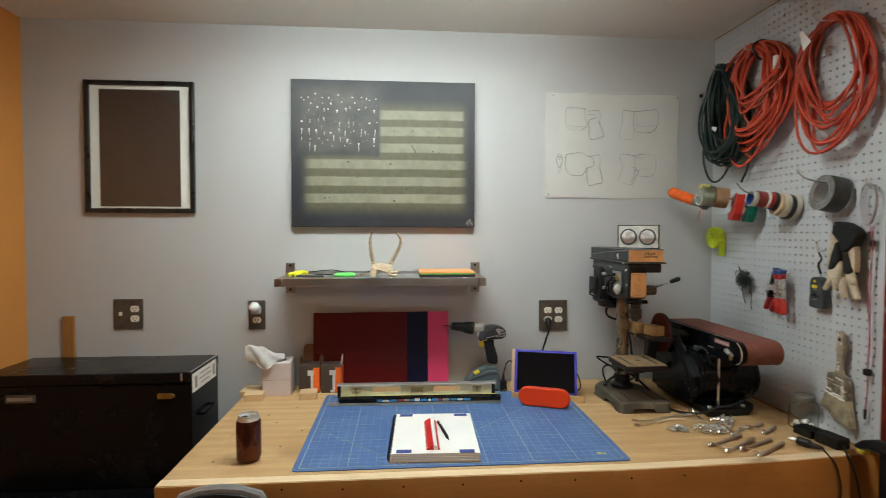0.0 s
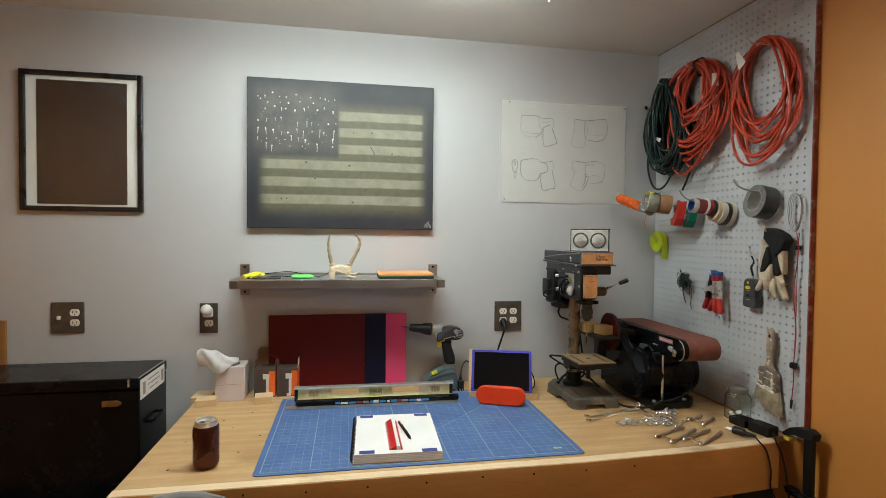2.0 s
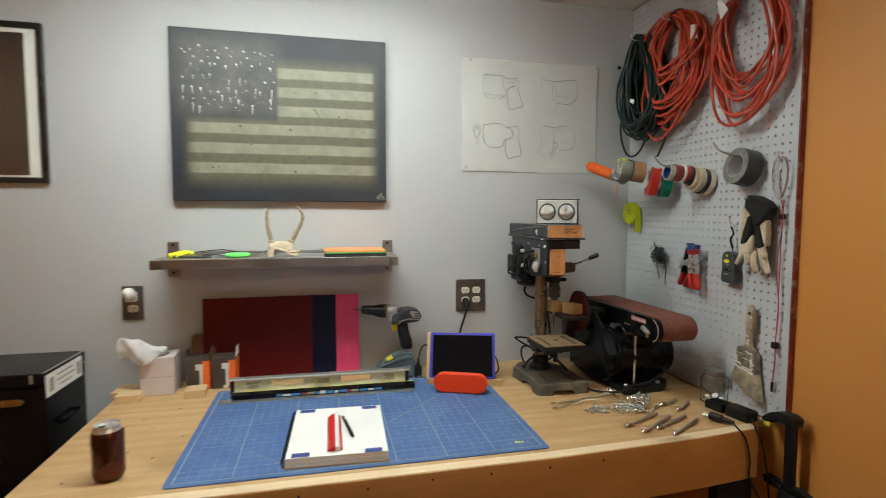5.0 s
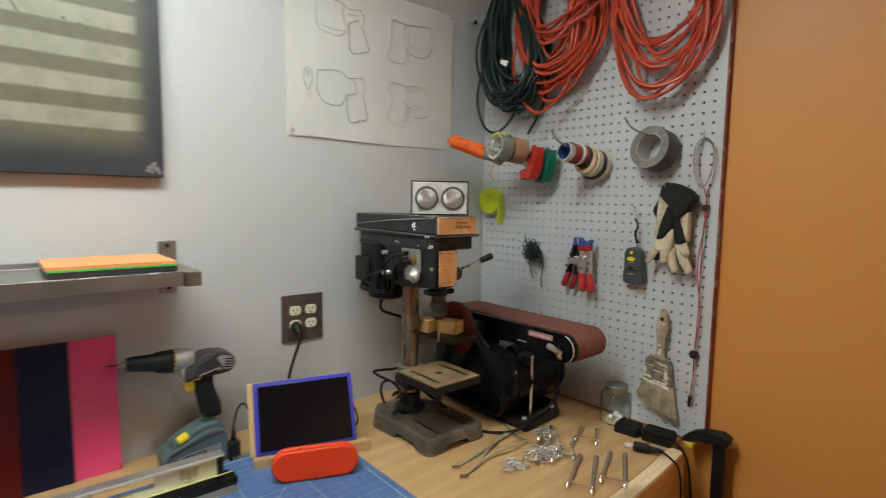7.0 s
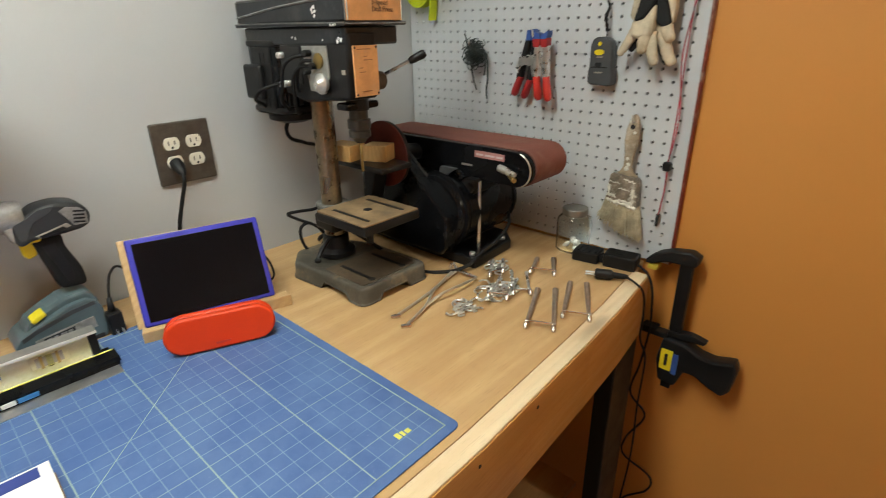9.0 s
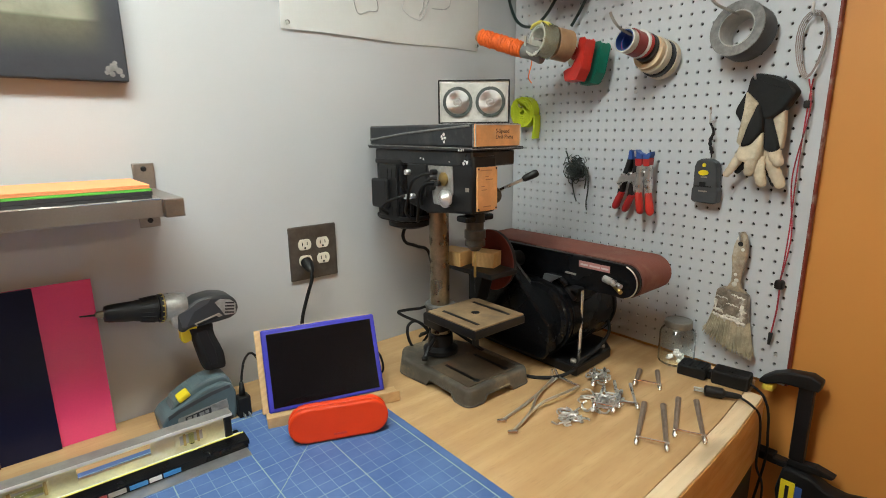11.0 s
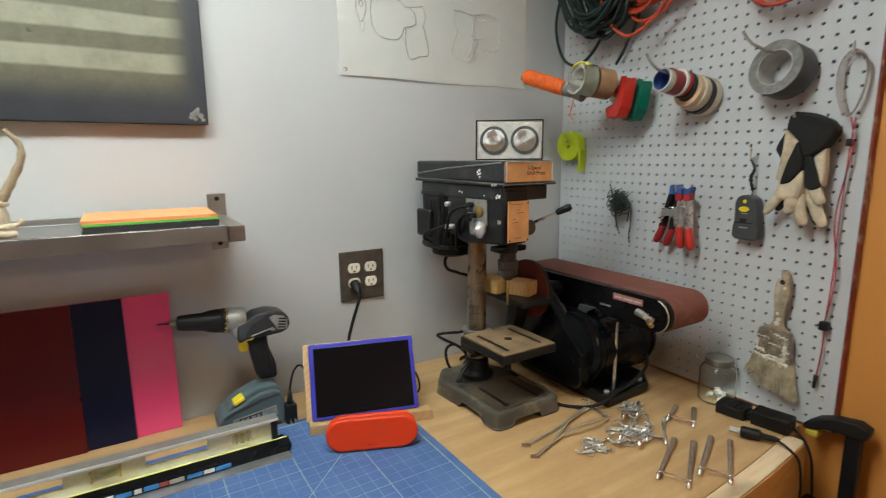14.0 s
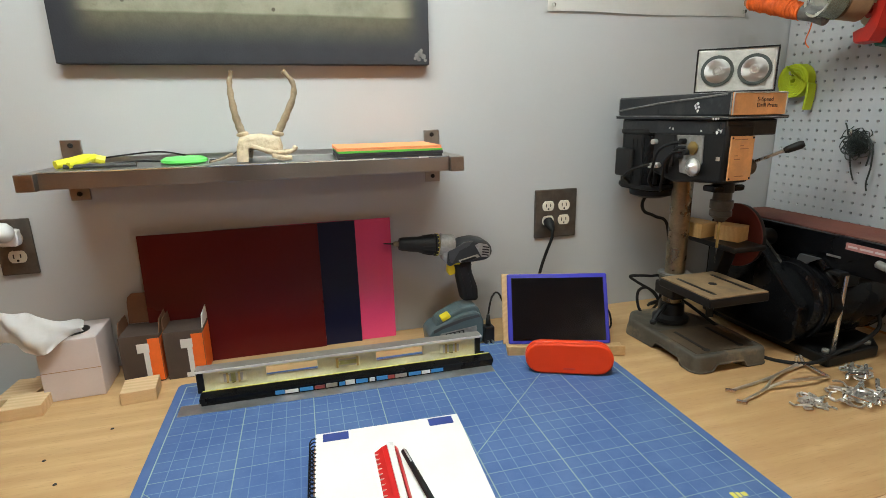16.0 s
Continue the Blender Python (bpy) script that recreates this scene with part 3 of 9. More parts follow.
def spun_material():
    """Metal turned on a lathe: the gloss is stretched round the disc's centre."""
    m, t, p = nodes_of("spun_aluminium")
    c = t.nodes.new("ShaderNodeTexCoord")
    g = t.nodes.new("ShaderNodeNewGeometry")
    v = t.nodes.new("ShaderNodeVectorMath")
    v.operation = "CROSS_PRODUCT"
    link(t, g.outputs["Normal"], v.inputs[0])
    link(t, c.outputs["Object"], v.inputs[1])
    link(t, v.outputs[0], p.inputs["Tangent"])
    col = blend(t, noisy(t, 60, 3), (0.5, 0.5, 0.495), (0.62, 0.62, 0.61))
    link(t, col, p.inputs["Base Color"])
    p.inputs["Metallic"].default_value = 0.85
    p.inputs["Roughness"].default_value = 0.36
    p.inputs["Anisotropic"].default_value = 0.85
    return m


def drip_material():
    """White enamel drips, each thinned differently by the grey ground."""
    m, t, p = nodes_of("thinned_white_enamel")
    info = t.nodes.new("ShaderNodeObjectInfo")
    col = blend(t, info.outputs["Random"], (0.36, 0.36, 0.34), (0.78, 0.77, 0.73))
    col = blend(t, ranged(t, noisy(t, 240, 3), 0.4, 0.7, 0.0, 0.5), col, (0.22, 0.22, 0.2))
    link(t, col, p.inputs["Base Color"])
    p.inputs["Roughness"].default_value = 0.45
    return m


MAT_BLUE = mat_material()
SPUN = spun_material()
DRIP = drip_material()

# ---- the room ----
BACK, LEFT, RIGHT, TOP, SOUTH = 0.0, -2.82, 0.018, 2.362, -5.4
structure("wall_north", box(LEFT - 0.12, RIGHT + 0.12, BACK, BACK + 0.12, -0.1, TOP + 0.1), GREY_WALL, "smooth grey painted wall behind the bench")
structure("wall_east", box(RIGHT, RIGHT + 0.12, SOUTH - 0.12, BACK, -0.1, TOP + 0.1), ORANGE_WALL, "burnt orange painted wall")
structure("wall_west", box(LEFT - 0.12, LEFT, SOUTH - 0.12, BACK, -0.1, TOP + 0.1), ORANGE_WALL, "burnt orange painted wall")
structure("wall_south", box(LEFT - 0.12, RIGHT + 0.12, SOUTH - 0.12, SOUTH, -0.1, TOP + 0.1), GREY_WALL, "grey painted wall")
structure("floor", box(LEFT, RIGHT, SOUTH, BACK, -0.1, 0.0), CONCRETE, "worn grey concrete floor")
structure("ceiling", box(LEFT, RIGHT, SOUTH, BACK, TOP, TOP + 0.1), CEILING, "flat off-white ceiling")


def shop_light():
    o = thing("ceiling_light", "white wraparound fluorescent ceiling light with a frosted lens", "ceiling light", (TUBE_X, -0.7, TOP))
    part("housing", prism([(-0.8, TOP), (-0.6, TOP), (-0.59, TOP - 0.03), (-0.81, TOP - 0.03)], "x", TUBE_X - 0.61, TUBE_X + 0.61, 0.002), WHITE_PLASTIC, o)
    part("lens_bottom", prism([(-0.81, TOP - 0.07), (-0.59, TOP - 0.07), (-0.61, TOP - 0.082), (-0.79, TOP - 0.082)], "x", TUBE_X - 0.6, TUBE_X + 0.6), TUBE_GLOW, o, "glowing frosted lens")
    for y0, y1 in ((-0.595, -0.59), (-0.81, -0.805)):
        part("lens_side", box(TUBE_X - 0.6, TUBE_X + 0.6, y0, y1, TOP - 0.0695, TOP - 0.0305), SIDE_GLOW, o, "softly glowing lens side")
    for x in (TUBE_X - 0.612, TUBE_X + 0.602):
        part("end_cap", box(x, x + 0.01, -0.815, -0.585, TOP - 0.084, TOP - 0.001, 0.002), WHITE_PLASTIC, o)


def far_light():
    p = (-0.2, -3.5, TOP)
    o = thing("ceiling_lamp", "warm round ceiling lamp at the far end", "ceiling light", p)
    part("base", lathe([(0, 0), (0.17, 0), (0.17, -0.02), (0, -0.02)], p), WHITE_PLASTIC, o)
    part("diffuser", lathe([(0.16, -0.02), (0.155, -0.05), (0.11, -0.085), (0, -0.1)], p, n=16), FAR_GLOW, o, "frosted glowing dome")


shop_light()
far_light()

# ---- pegboard ----
PEG_Y0, PEG_Y1, PEG_Z0, PEG_Z1 = -0.815, -0.003, 0.904, 2.358


def pegboard():
    o = thing("pegboard", "white perforated pegboard panel with a red edge", "pegboard", (0, -0.41, PEG_Z0))
    step, r, deep = 0.0254, 0.0035, 0.006
    verts, faces = [], []
    ny, nz = int((PEG_Y1 - PEG_Y0) / step), int((PEG_Z1 - PEG_Z0) / step)
    y_edges = [PEG_Y0] + [PEG_Y0 + (PEG_Y1 - PEG_Y0 - ny * step) / 2 + k * step for k in range(1, ny)] + [PEG_Y1]
    z_edges = [PEG_Z0] + [PEG_Z0 + 0.006 + k * step for k in range(1, nz)] + [PEG_Z1]
    for a in range(ny):
        for b in range(nz):
            y0, y1, z0, z1 = y_edges[a], y_edges[a + 1], z_edges[b], z_edges[b + 1]
            cy = y1 - step / 2 if a == 0 else y0 + step / 2
            cz = z1 - step / 2 if b == 0 else z0 + step / 2
            base = len(verts)
            mids = [(y1, cz), (y1, z1), (cy, z1), (y0, z1), (y0, cz), (y0, z0), (cy, z0), (y1, z0)]
            verts += [(0, p - 0, q) for p, q in mids]
            ring = [(cy + r * math.cos(k * math.pi / 4), cz + r * math.sin(k * math.pi / 4)) for k in range(8)]
            verts += [(0, p, q) for p, q in ring]
            verts += [(deep, p, q) for p, q in ring]
            for k in range(8):
                l = (k + 1) % 8
                faces.append((base + k, base + 8 + k, base + 8 + l, base + l))
                faces.append((base + 8 + k, base + 16 + k, base + 16 + l, base + 8 + l))
    me = bpy.data.meshes.new("board")
    off = Vector((0, -0.41, PEG_Z0))
    me.from_pydata([tuple(Vector(v) - off) for v in verts], [], faces)
    weld = bmesh.new()
    weld.from_mesh(me)
    bmesh.ops.remove_doubles(weld, verts=list(weld.verts), dist=0.0002)
    weld.to_mesh(me)
    weld.free()
    me.materials.append(PEG_WHITE)
    board = new("board", me)
    board.parent = o
    # Near-black sheet paints the shade of the gap seen through the holes.
    part("hole_shade", box(0.007, 0.012, PEG_Y0 + 0.002, PEG_Y1, PEG_Z0 + 0.002, PEG_Z1), DARK_GAP, o)
    part("edge_strip", box(0.0005, RIGHT - 0.001, PEG_Y0 - 0.0045, PEG_Y0 + 0.0015, PEG_Z0, PEG_Z1, 0.001), RED_EDGE, o, "dark red painted side edge")
    part("bottom_batten", box(0.013, RIGHT - 0.001, PEG_Y0 + 0.003, PEG_Y1, PEG_Z0 + 0.001, PEG_Z0 + 0.04), RED_EDGE, o)
    top = bmesh.new()
    box(-0.004, RIGHT - 0.001, PEG_Y0, PEG_Y1, PEG_Z1 + 0.0005, TOP - 0.0005, bm=top)
    part("top_seam", top, CARD, o)
    for y in (-0.79, -0.41, -0.03):
        for z in (0.97, 1.55, 2.3):
            part("screw_head", lathe([(0, -0.0015), (0.004, -0.001), (0.0045, 0.0)], (0, y, z), (1, 0, 0), 10), ZINC, o)


pegboard()

# ---- workbench ----
BENCH = 0.9
BX0, BX1, BY = -1.953, -0.075, -0.842


def workbench():
    o = thing("workbench", "plywood-topped workbench with a pine front board", "workbench", (-1.0, -0.42, 0))
    edge = [(BX0, BY - 0.003), (-0.72, BY), (-0.4, BY + 0.013), (-0.25, BY + 0.022), (BX1, BY + 0.039)]

    def shifted(by):
        return [(x, y + by) for x, y in edge]

    top = shifted(0.0395)
    part("top", prism([(BX0 + 0.001, top[0][1])] + top[1:] + [(-0.004, top[-1][1] + 0.004), (-0.004, -0.003), (BX0 + 0.001, -0.003)], "z", BENCH - 0.019, BENCH, 0.0012), PLY, o, "scuffed plywood worktop")
    part("front_board", prism(shifted(0.0035) + shifted(0.038)[::-1], "z", 0.757, BENCH + 0.001, 0.0015), PINE, o, "pale pine front board")
    part("front_face", prism(edge + shifted(0.003)[::-1], "z", 0.7575, BENCH - 0.001, 0.0008), FRONT_STAIN, o, "amber stained front face")
    part("side_board", box(BX0, BX0 + 0.038, BY + 0.039, -0.02, 0.757, BENCH - 0.02, 0.003), PINE, o)
    part("back_board", box(BX0 + 0.04, -0.05, -0.06, -0.022, 0.757, BENCH - 0.02, 0.003), PINE, o)
    for x in (BX0 + 0.05, -0.2):
        for y, top_z in ((-0.801, 0.756), (-0.14, BENCH - 0.02)):
            part("leg", box(x, x + 0.112, y, y + 0.042, 0.0, top_z, 0.004), BLACK_PLASTIC, o, "black painted leg")
    part("lower_shelf", box(BX0 + 0.06, -0.11, BY + 0.14, -0.07, 0.22, 0.24, 0.002), PLY, o)
    rng = random.Random(4)
    for k in range(9):
        x, z = -0.582 - k * 0.1515 + rng.uniform(-0.004, 0.004), 0.88 + rng.uniform(-0.003, 0.003)
        i = next(j for j in range(4) if edge[j][0] <= x <= edge[j + 1][0])
        (xa, ya), (xb, yb) = edge[i], edge[i + 1]
        y = ya + (yb - ya) * (x - xa) / (xb - xa)
        part("nail_hole", lathe([(0, -0.0012), (0.0028, -0.001), (0.0031, 0.0)], (x, y - 0.0001, z), (0, 1, 0), 8), SOOT, o)
    for x, y in ((-1.772, -0.57), (-1.757, -0.422), (-1.80, -0.35), (-1.70, -0.62), (-1.87, -0.52), (-1.66, -0.5), (-1.86, -0.71), (-1.72, -0.28)):
        part("screw_hole", lathe([(0, 0.0006), (0.003, 0.0005), (0.0033, 0.0)], (x, y, BENCH), (0, 0, 1), 8), SOOT, o)


workbench()

# ---- things on the back wall ----


def framed_picture():
    x0, x1, z0, z1 = -2.584, -2.167, 1.607, 2.126
    o = thing("framed_picture", "black-framed picture with a white mat and dark brown print under glass", "picture", (-2.378, -0.001, z0))
    w = 0.018
    for name, b in (("frame_side", (x0, x0 + w, z0, z1)), ("frame_side", (x1 - w, x1, z0, z1)), ("frame_rail", (x0 + w, x1 - w, z1 - w, z1)), ("frame_rail", (x0 + w, x1 - w, z0, z0 + w))):
        part(name, box(b[0], b[1], -0.02, -0.001, b[2], b[3], 0.004), FRAME_BLACK, o)
    part("mat_board", box(x0 + w, x1 - w, -0.006, -0.003, z0 + w, z1 - w), PICTURE_MAT, o, "off-white mat board")
    part("print", box(-2.53, -2.2235, -0.0085, -0.0065, 1.6325, 2.0925), PICTURE_BROWN, o, "dark brown print")
    pane = part("glass_pane", box(x0 + w, x1 - w, -0.0135, -0.012, z0 + w, z1 - w), PANE, o)
    pane.visible_shadow = False


def canvas_painting():
    x0, x1, z0, z1 = -1.787, -1.044, 1.5525, 2.145
    o = thing("canvas_painting", "dark unframed canvas with faded cream stripes and white paint drips", "painting", (x0, -0.027, z1))
    part("canvas", box(x0, x1, -0.027, -0.001, z0, z1, 0.002), painting_material(x1 - x0, z1 - z0), o)
    rng = random.Random(11)
    y = -0.0272
    for row, (v, reach) in enumerate(((0.11, 0.006), (0.15, 0.004), (0.195, 0.008), (0.275, 0.018), (0.345, 0.024), (0.395, 0.014), (0.44, 0.03))):
        for k in range(11):
            if rng.random() < 0.16:
                continue
            u = 0.055 + 0.039 * k + rng.uniform(-0.014, 0.014) + (0.01 if row % 2 else 0)
            x, z = x0 + u * (x1 - x0), z1 - (v + rng.uniform(-0.016, 0.016)) * (z1 - z0)
            r = rng.uniform(0.0022, 0.0044)
            poly = [(x + r * rng.uniform(0.6, 1.25) * math.cos(q), z + r * rng.uniform(0.6, 1.15) * math.sin(q)) for q in [w * math.pi / 5 for w in range(10)]]
            b = prism(poly, "y", y - 0.0006, y + 0.0003)
            if rng.random() < 0.65:
                n, s = reach * rng.uniform(0.5, 1.5), rng.uniform(-0.12, 0.12)
                tube([(x, y - 0.0002, z), (x + s * n * 0.5, y - 0.0002, z - n * 0.5), (x + s * n, y - 0.0002, z - n)], [r * 0.55, r * 0.35, r * 0.2], 5, bm=b)
            part("paint_drip", b, DRIP, o)
    for k in range(46):
        x, z, r = x0 + rng.uniform(0.035, 0.345), z1 - rng.uniform(0.05, 0.28), rng.uniform(0.0006, 0.0014)
        part("paint_speck", lathe([(r, 0.0), (0, 0.0004)], (x, y, z), (0, -1, 0), 6), DRIP, o)
    s = bmesh.new()
    for dx, dz, r in ((0, 0.004, 0.007), (0.008, -0.002, 0.006), (-0.007, 0.0, 0.006), (0.003, 0.011, 0.004), (-0.011, -0.006, 0.004), (0.012, -0.01, 0.004), (-0.003, -0.008, 0.005)):
        lathe([(r, 0.0), (r * 0.8, 0.0005), (0, 0.0007)], (x1 - 0.022 + dx, -0.0272, z0 + 0.02 + dz), (0, -1, 0), 7, s)
    part("signature_mark", s, DUCT, o, "pale scribbled mark in the corner")
    c = bmesh.new()
    tube([(-1.306, -0.0274, 1.889), (-1.296, -0.0274, 1.874), (-1.287, -0.0274, 1.857)], 0.0012, 5, bm=c)
    for x, z, r in ((-1.217, 1.862, 0.004), (-1.19, 1.856, 0.004), (-1.56, 1.817, 0.005), (-1.39, 1.81, 0.005), (-1.655, 1.67, 0.004), (-1.635, 1.672, 0.003), (-1.375, 1.66, 0.004), (-1.3, 1.945, 0.004), (-1.525, 1.754, 0.004), (-1.325, 1.71, 0.005), (-1.19, 1.92, 0.005), (-1.18, 1.921, 0.003), (-1.375, 1.942, 0.003)):
        part("dark_fleck", lathe([(r, 0), (r * 0.6, 0.0004), (0, 0.0006)], (x, -0.0271, z), (0, -1, 0), 8), FLECK, o)
    part("dark_scratch", c, SOOT, o)


def pencil_poster():
    x0, x1, z0, z1 = -0.742, -0.16, 1.679, 2.119
    o = thing("drawing_sheet", "large white paper sheet with pencil outline sketches, pinned to the wall", "drawing", (x0, -0.001, z0))
    b = bmesh.new()
    nx, nz = 24, 18
    rows = []
    for j in range(nz + 1):
        row = []
        for i in range(nx + 1):
            u, v = i / nx, j / nz
            lift = 0.004 + 0.002 * math.sin(u * 6) * math.sin(v * 5 + 1) + 0.008 * max(0, u - 0.93) / 0.07 * (v - 0.2) ** 2
            row.append(b.verts.new((x0 + u * (x1 - x0) + 0.002 * math.sin(v * 7), -lift, z0 + v * (z1 - z0) + 0.0015 * math.sin(u * 9))))
        rows.append(row)
    for j in range(nz):
        for i in range(nx):
            b.faces.new((rows[j][i], rows[j][i + 1], rows[j + 1][i + 1], rows[j + 1][i]))
    bmesh.ops.solidify(b, geom=list(b.faces), thickness=0.0006)
    part("sheet", b, DRAW_PAPER, o, sheet=True)

    def sketch(lines, faint=()):
        for group, mt, r in ((lines, PENCIL, 0.0007), (faint, FAINT_INK, 0.0007)):
            if not group:
                continue
            g = bmesh.new()
            for pts in group:
                for d in (0.0, 0.0016):
                    q = [(px + d, -0.0084, pz - d * 0.7) for px, pz in pts]
                    tube(spline(q, 5) if len(q) > 2 else q, r, 4, bm=g)
            part("pencil_sketch", g, mt, o)

    sketch([[(-0.655, 2.057), (-0.615, 2.058), (-0.575, 2.056), (-0.558, 2.046), (-0.516, 2.051)], [(-0.523, 2.021), (-0.555, 2.006), (-0.565, 1.981), (-0.588, 1.965)], [(-0.553, 2.003), (-0.556, 1.965), (-0.546, 1.927), (-0.5, 1.938), (-0.491, 1.946), (-0.503, 1.98), (-0.515, 2.009)]],
           [[(-0.588, 1.965), (-0.62, 1.966), (-0.645, 1.972), (-0.656, 1.99), (-0.657, 2.02), (-0.655, 2.057)], [(-0.575, 2.056), (-0.572, 2.015), (-0.558, 1.995)], [(-0.516, 2.051), (-0.505, 2.03), (-0.512, 2.008)], [(-0.56, 2.03), (-0.525, 2.034)], [(-0.645, 1.985), (-0.6, 1.98), (-0.57, 1.983)]])
    sketch([[(-0.407, 2.052), (-0.38, 2.05), (-0.357, 2.047), (-0.3, 2.054), (-0.259, 2.058)], [(-0.253, 1.992), (-0.273, 1.966), (-0.308, 1.958), (-0.345, 1.963)], [(-0.357, 2.047), (-0.361, 2.01), (-0.355, 1.967)]],
           [[(-0.407, 2.052), (-0.411, 2.03), (-0.41, 2.005), (-0.418, 1.97), (-0.422, 1.938), (-0.395, 1.929), (-0.366, 1.932), (-0.352, 1.97)], [(-0.259, 2.058), (-0.251, 2.03), (-0.253, 1.992)], [(-0.345, 1.99), (-0.3, 1.985), (-0.255, 1.994)], [(-0.35, 2.03), (-0.345, 1.99), (-0.352, 1.97)]])
    sketch([[(-0.654, 1.861), (-0.612, 1.869), (-0.578, 1.868), (-0.562, 1.856), (-0.535, 1.858), (-0.511, 1.863)], [(-0.562, 1.856), (-0.537, 1.847), (-0.532, 1.82), (-0.548, 1.81), (-0.565, 1.805), (-0.572, 1.788), (-0.587, 1.775), (-0.615, 1.774), (-0.636, 1.78), (-0.652, 1.798), (-0.657, 1.83), (-0.654, 1.861)], [(-0.561, 1.805), (-0.562, 1.77), (-0.551, 1.732), (-0.52, 1.74), (-0.496, 1.746), (-0.5, 1.78), (-0.51, 1.816)]],
           [[(-0.511, 1.863), (-0.503, 1.84), (-0.51, 1.816)]])
    sketch([[(-0.414, 1.867), (-0.385, 1.866), (-0.356, 1.862), (-0.32, 1.868), (-0.296, 1.868)], [(-0.267, 1.784), (-0.285, 1.774), (-0.327, 1.771)], [(-0.36, 1.81), (-0.345, 1.806), (-0.35, 1.798), (-0.338, 1.8), (-0.34, 1.785), (-0.36, 1.745), (-0.369, 1.737)], [(-0.352, 1.803), (-0.356, 1.772), (-0.37, 1.748)]],
           [[(-0.296, 1.868), (-0.263, 1.857), (-0.26, 1.82), (-0.267, 1.784)], [(-0.414, 1.867), (-0.417, 1.84), (-0.404, 1.817), (-0.415, 1.785), (-0.421, 1.757), (-0.395, 1.742), (-0.369, 1.737)], [(-0.35, 1.852), (-0.33, 1.848), (-0.31, 1.853), (-0.335, 1.856), (-0.35, 1.852)], [(-0.34, 1.8), (-0.31, 1.806), (-0.285, 1.802)], [(-0.356, 1.862), (-0.352, 1.83), (-0.355, 1.81)]])
    sketch([[(-0.682, 1.866), (-0.693, 1.855), (-0.695, 1.838), (-0.69, 1.818), (-0.682, 1.806), (-0.674, 1.82), (-0.669, 1.842), (-0.673, 1.858), (-0.682, 1.866)], [(-0.682, 1.856), (-0.687, 1.848), (-0.682, 1.84), (-0.677, 1.848), (-0.682, 1.856)]], [[(-0.688, 1.82), (-0.684, 1.795), (-0.68, 1.783), (-0.676, 1.797), (-0.675, 1.82)]])
    for x, z in ((x0 + 0.012, z0 + 0.012), (x0 + 0.03, z1 - 0.012), (x1 - 0.012, z1 - 0.012), (x1 - 0.012, z0 + 0.012)):
        part("push_pin", lathe([(0.005, 0.0), (0.005, 0.003), (0.0035, 0.008), (0.0045, 0.011), (0, 0.012)], (x, -0.006, z), (0, -1, 0), 12), CLEAR_TAPE, o)


def duplex(o, x, z):
    """One pair of socket faces with slots."""
    for dz in (0.0195, -0.0195):
        outline = [(x + 0.0165 * math.cos(q), z + dz + max(-0.0128, min(0.0128, 0.0165 * math.sin(q)))) for q in [radians(v) for v in range(0, 360, 12)]]
        face = part("socket", prism(outline, "y", -0.0095, -0.0065, 0.0006), IVORY, o)
        s = bmesh.new()
        box(x - 0.0075, x - 0.0055, -0.0101, -0.0093, z + dz - 0.003, z + dz + 0.006, bm=s)
        box(x + 0.005, x + 0.007, -0.0101, -0.0093, z + dz - 0.002, z + dz + 0.006, bm=s)
        lathe([(0, 0.0006), (0.0025, 0.0005), (0.0025, 0)], (x, -0.0095, z + dz - 0.008), (0, -1, 0), 10, s)
        part("slots", s, SOOT, face)


def plate(o, x0, x1, z0, z1):
    part("cover_plate", box(x0, x1, -0.007, -0.0005, z0, z1, 0.003), BRONZE_PLATE, o, "dark bronze cover plate")


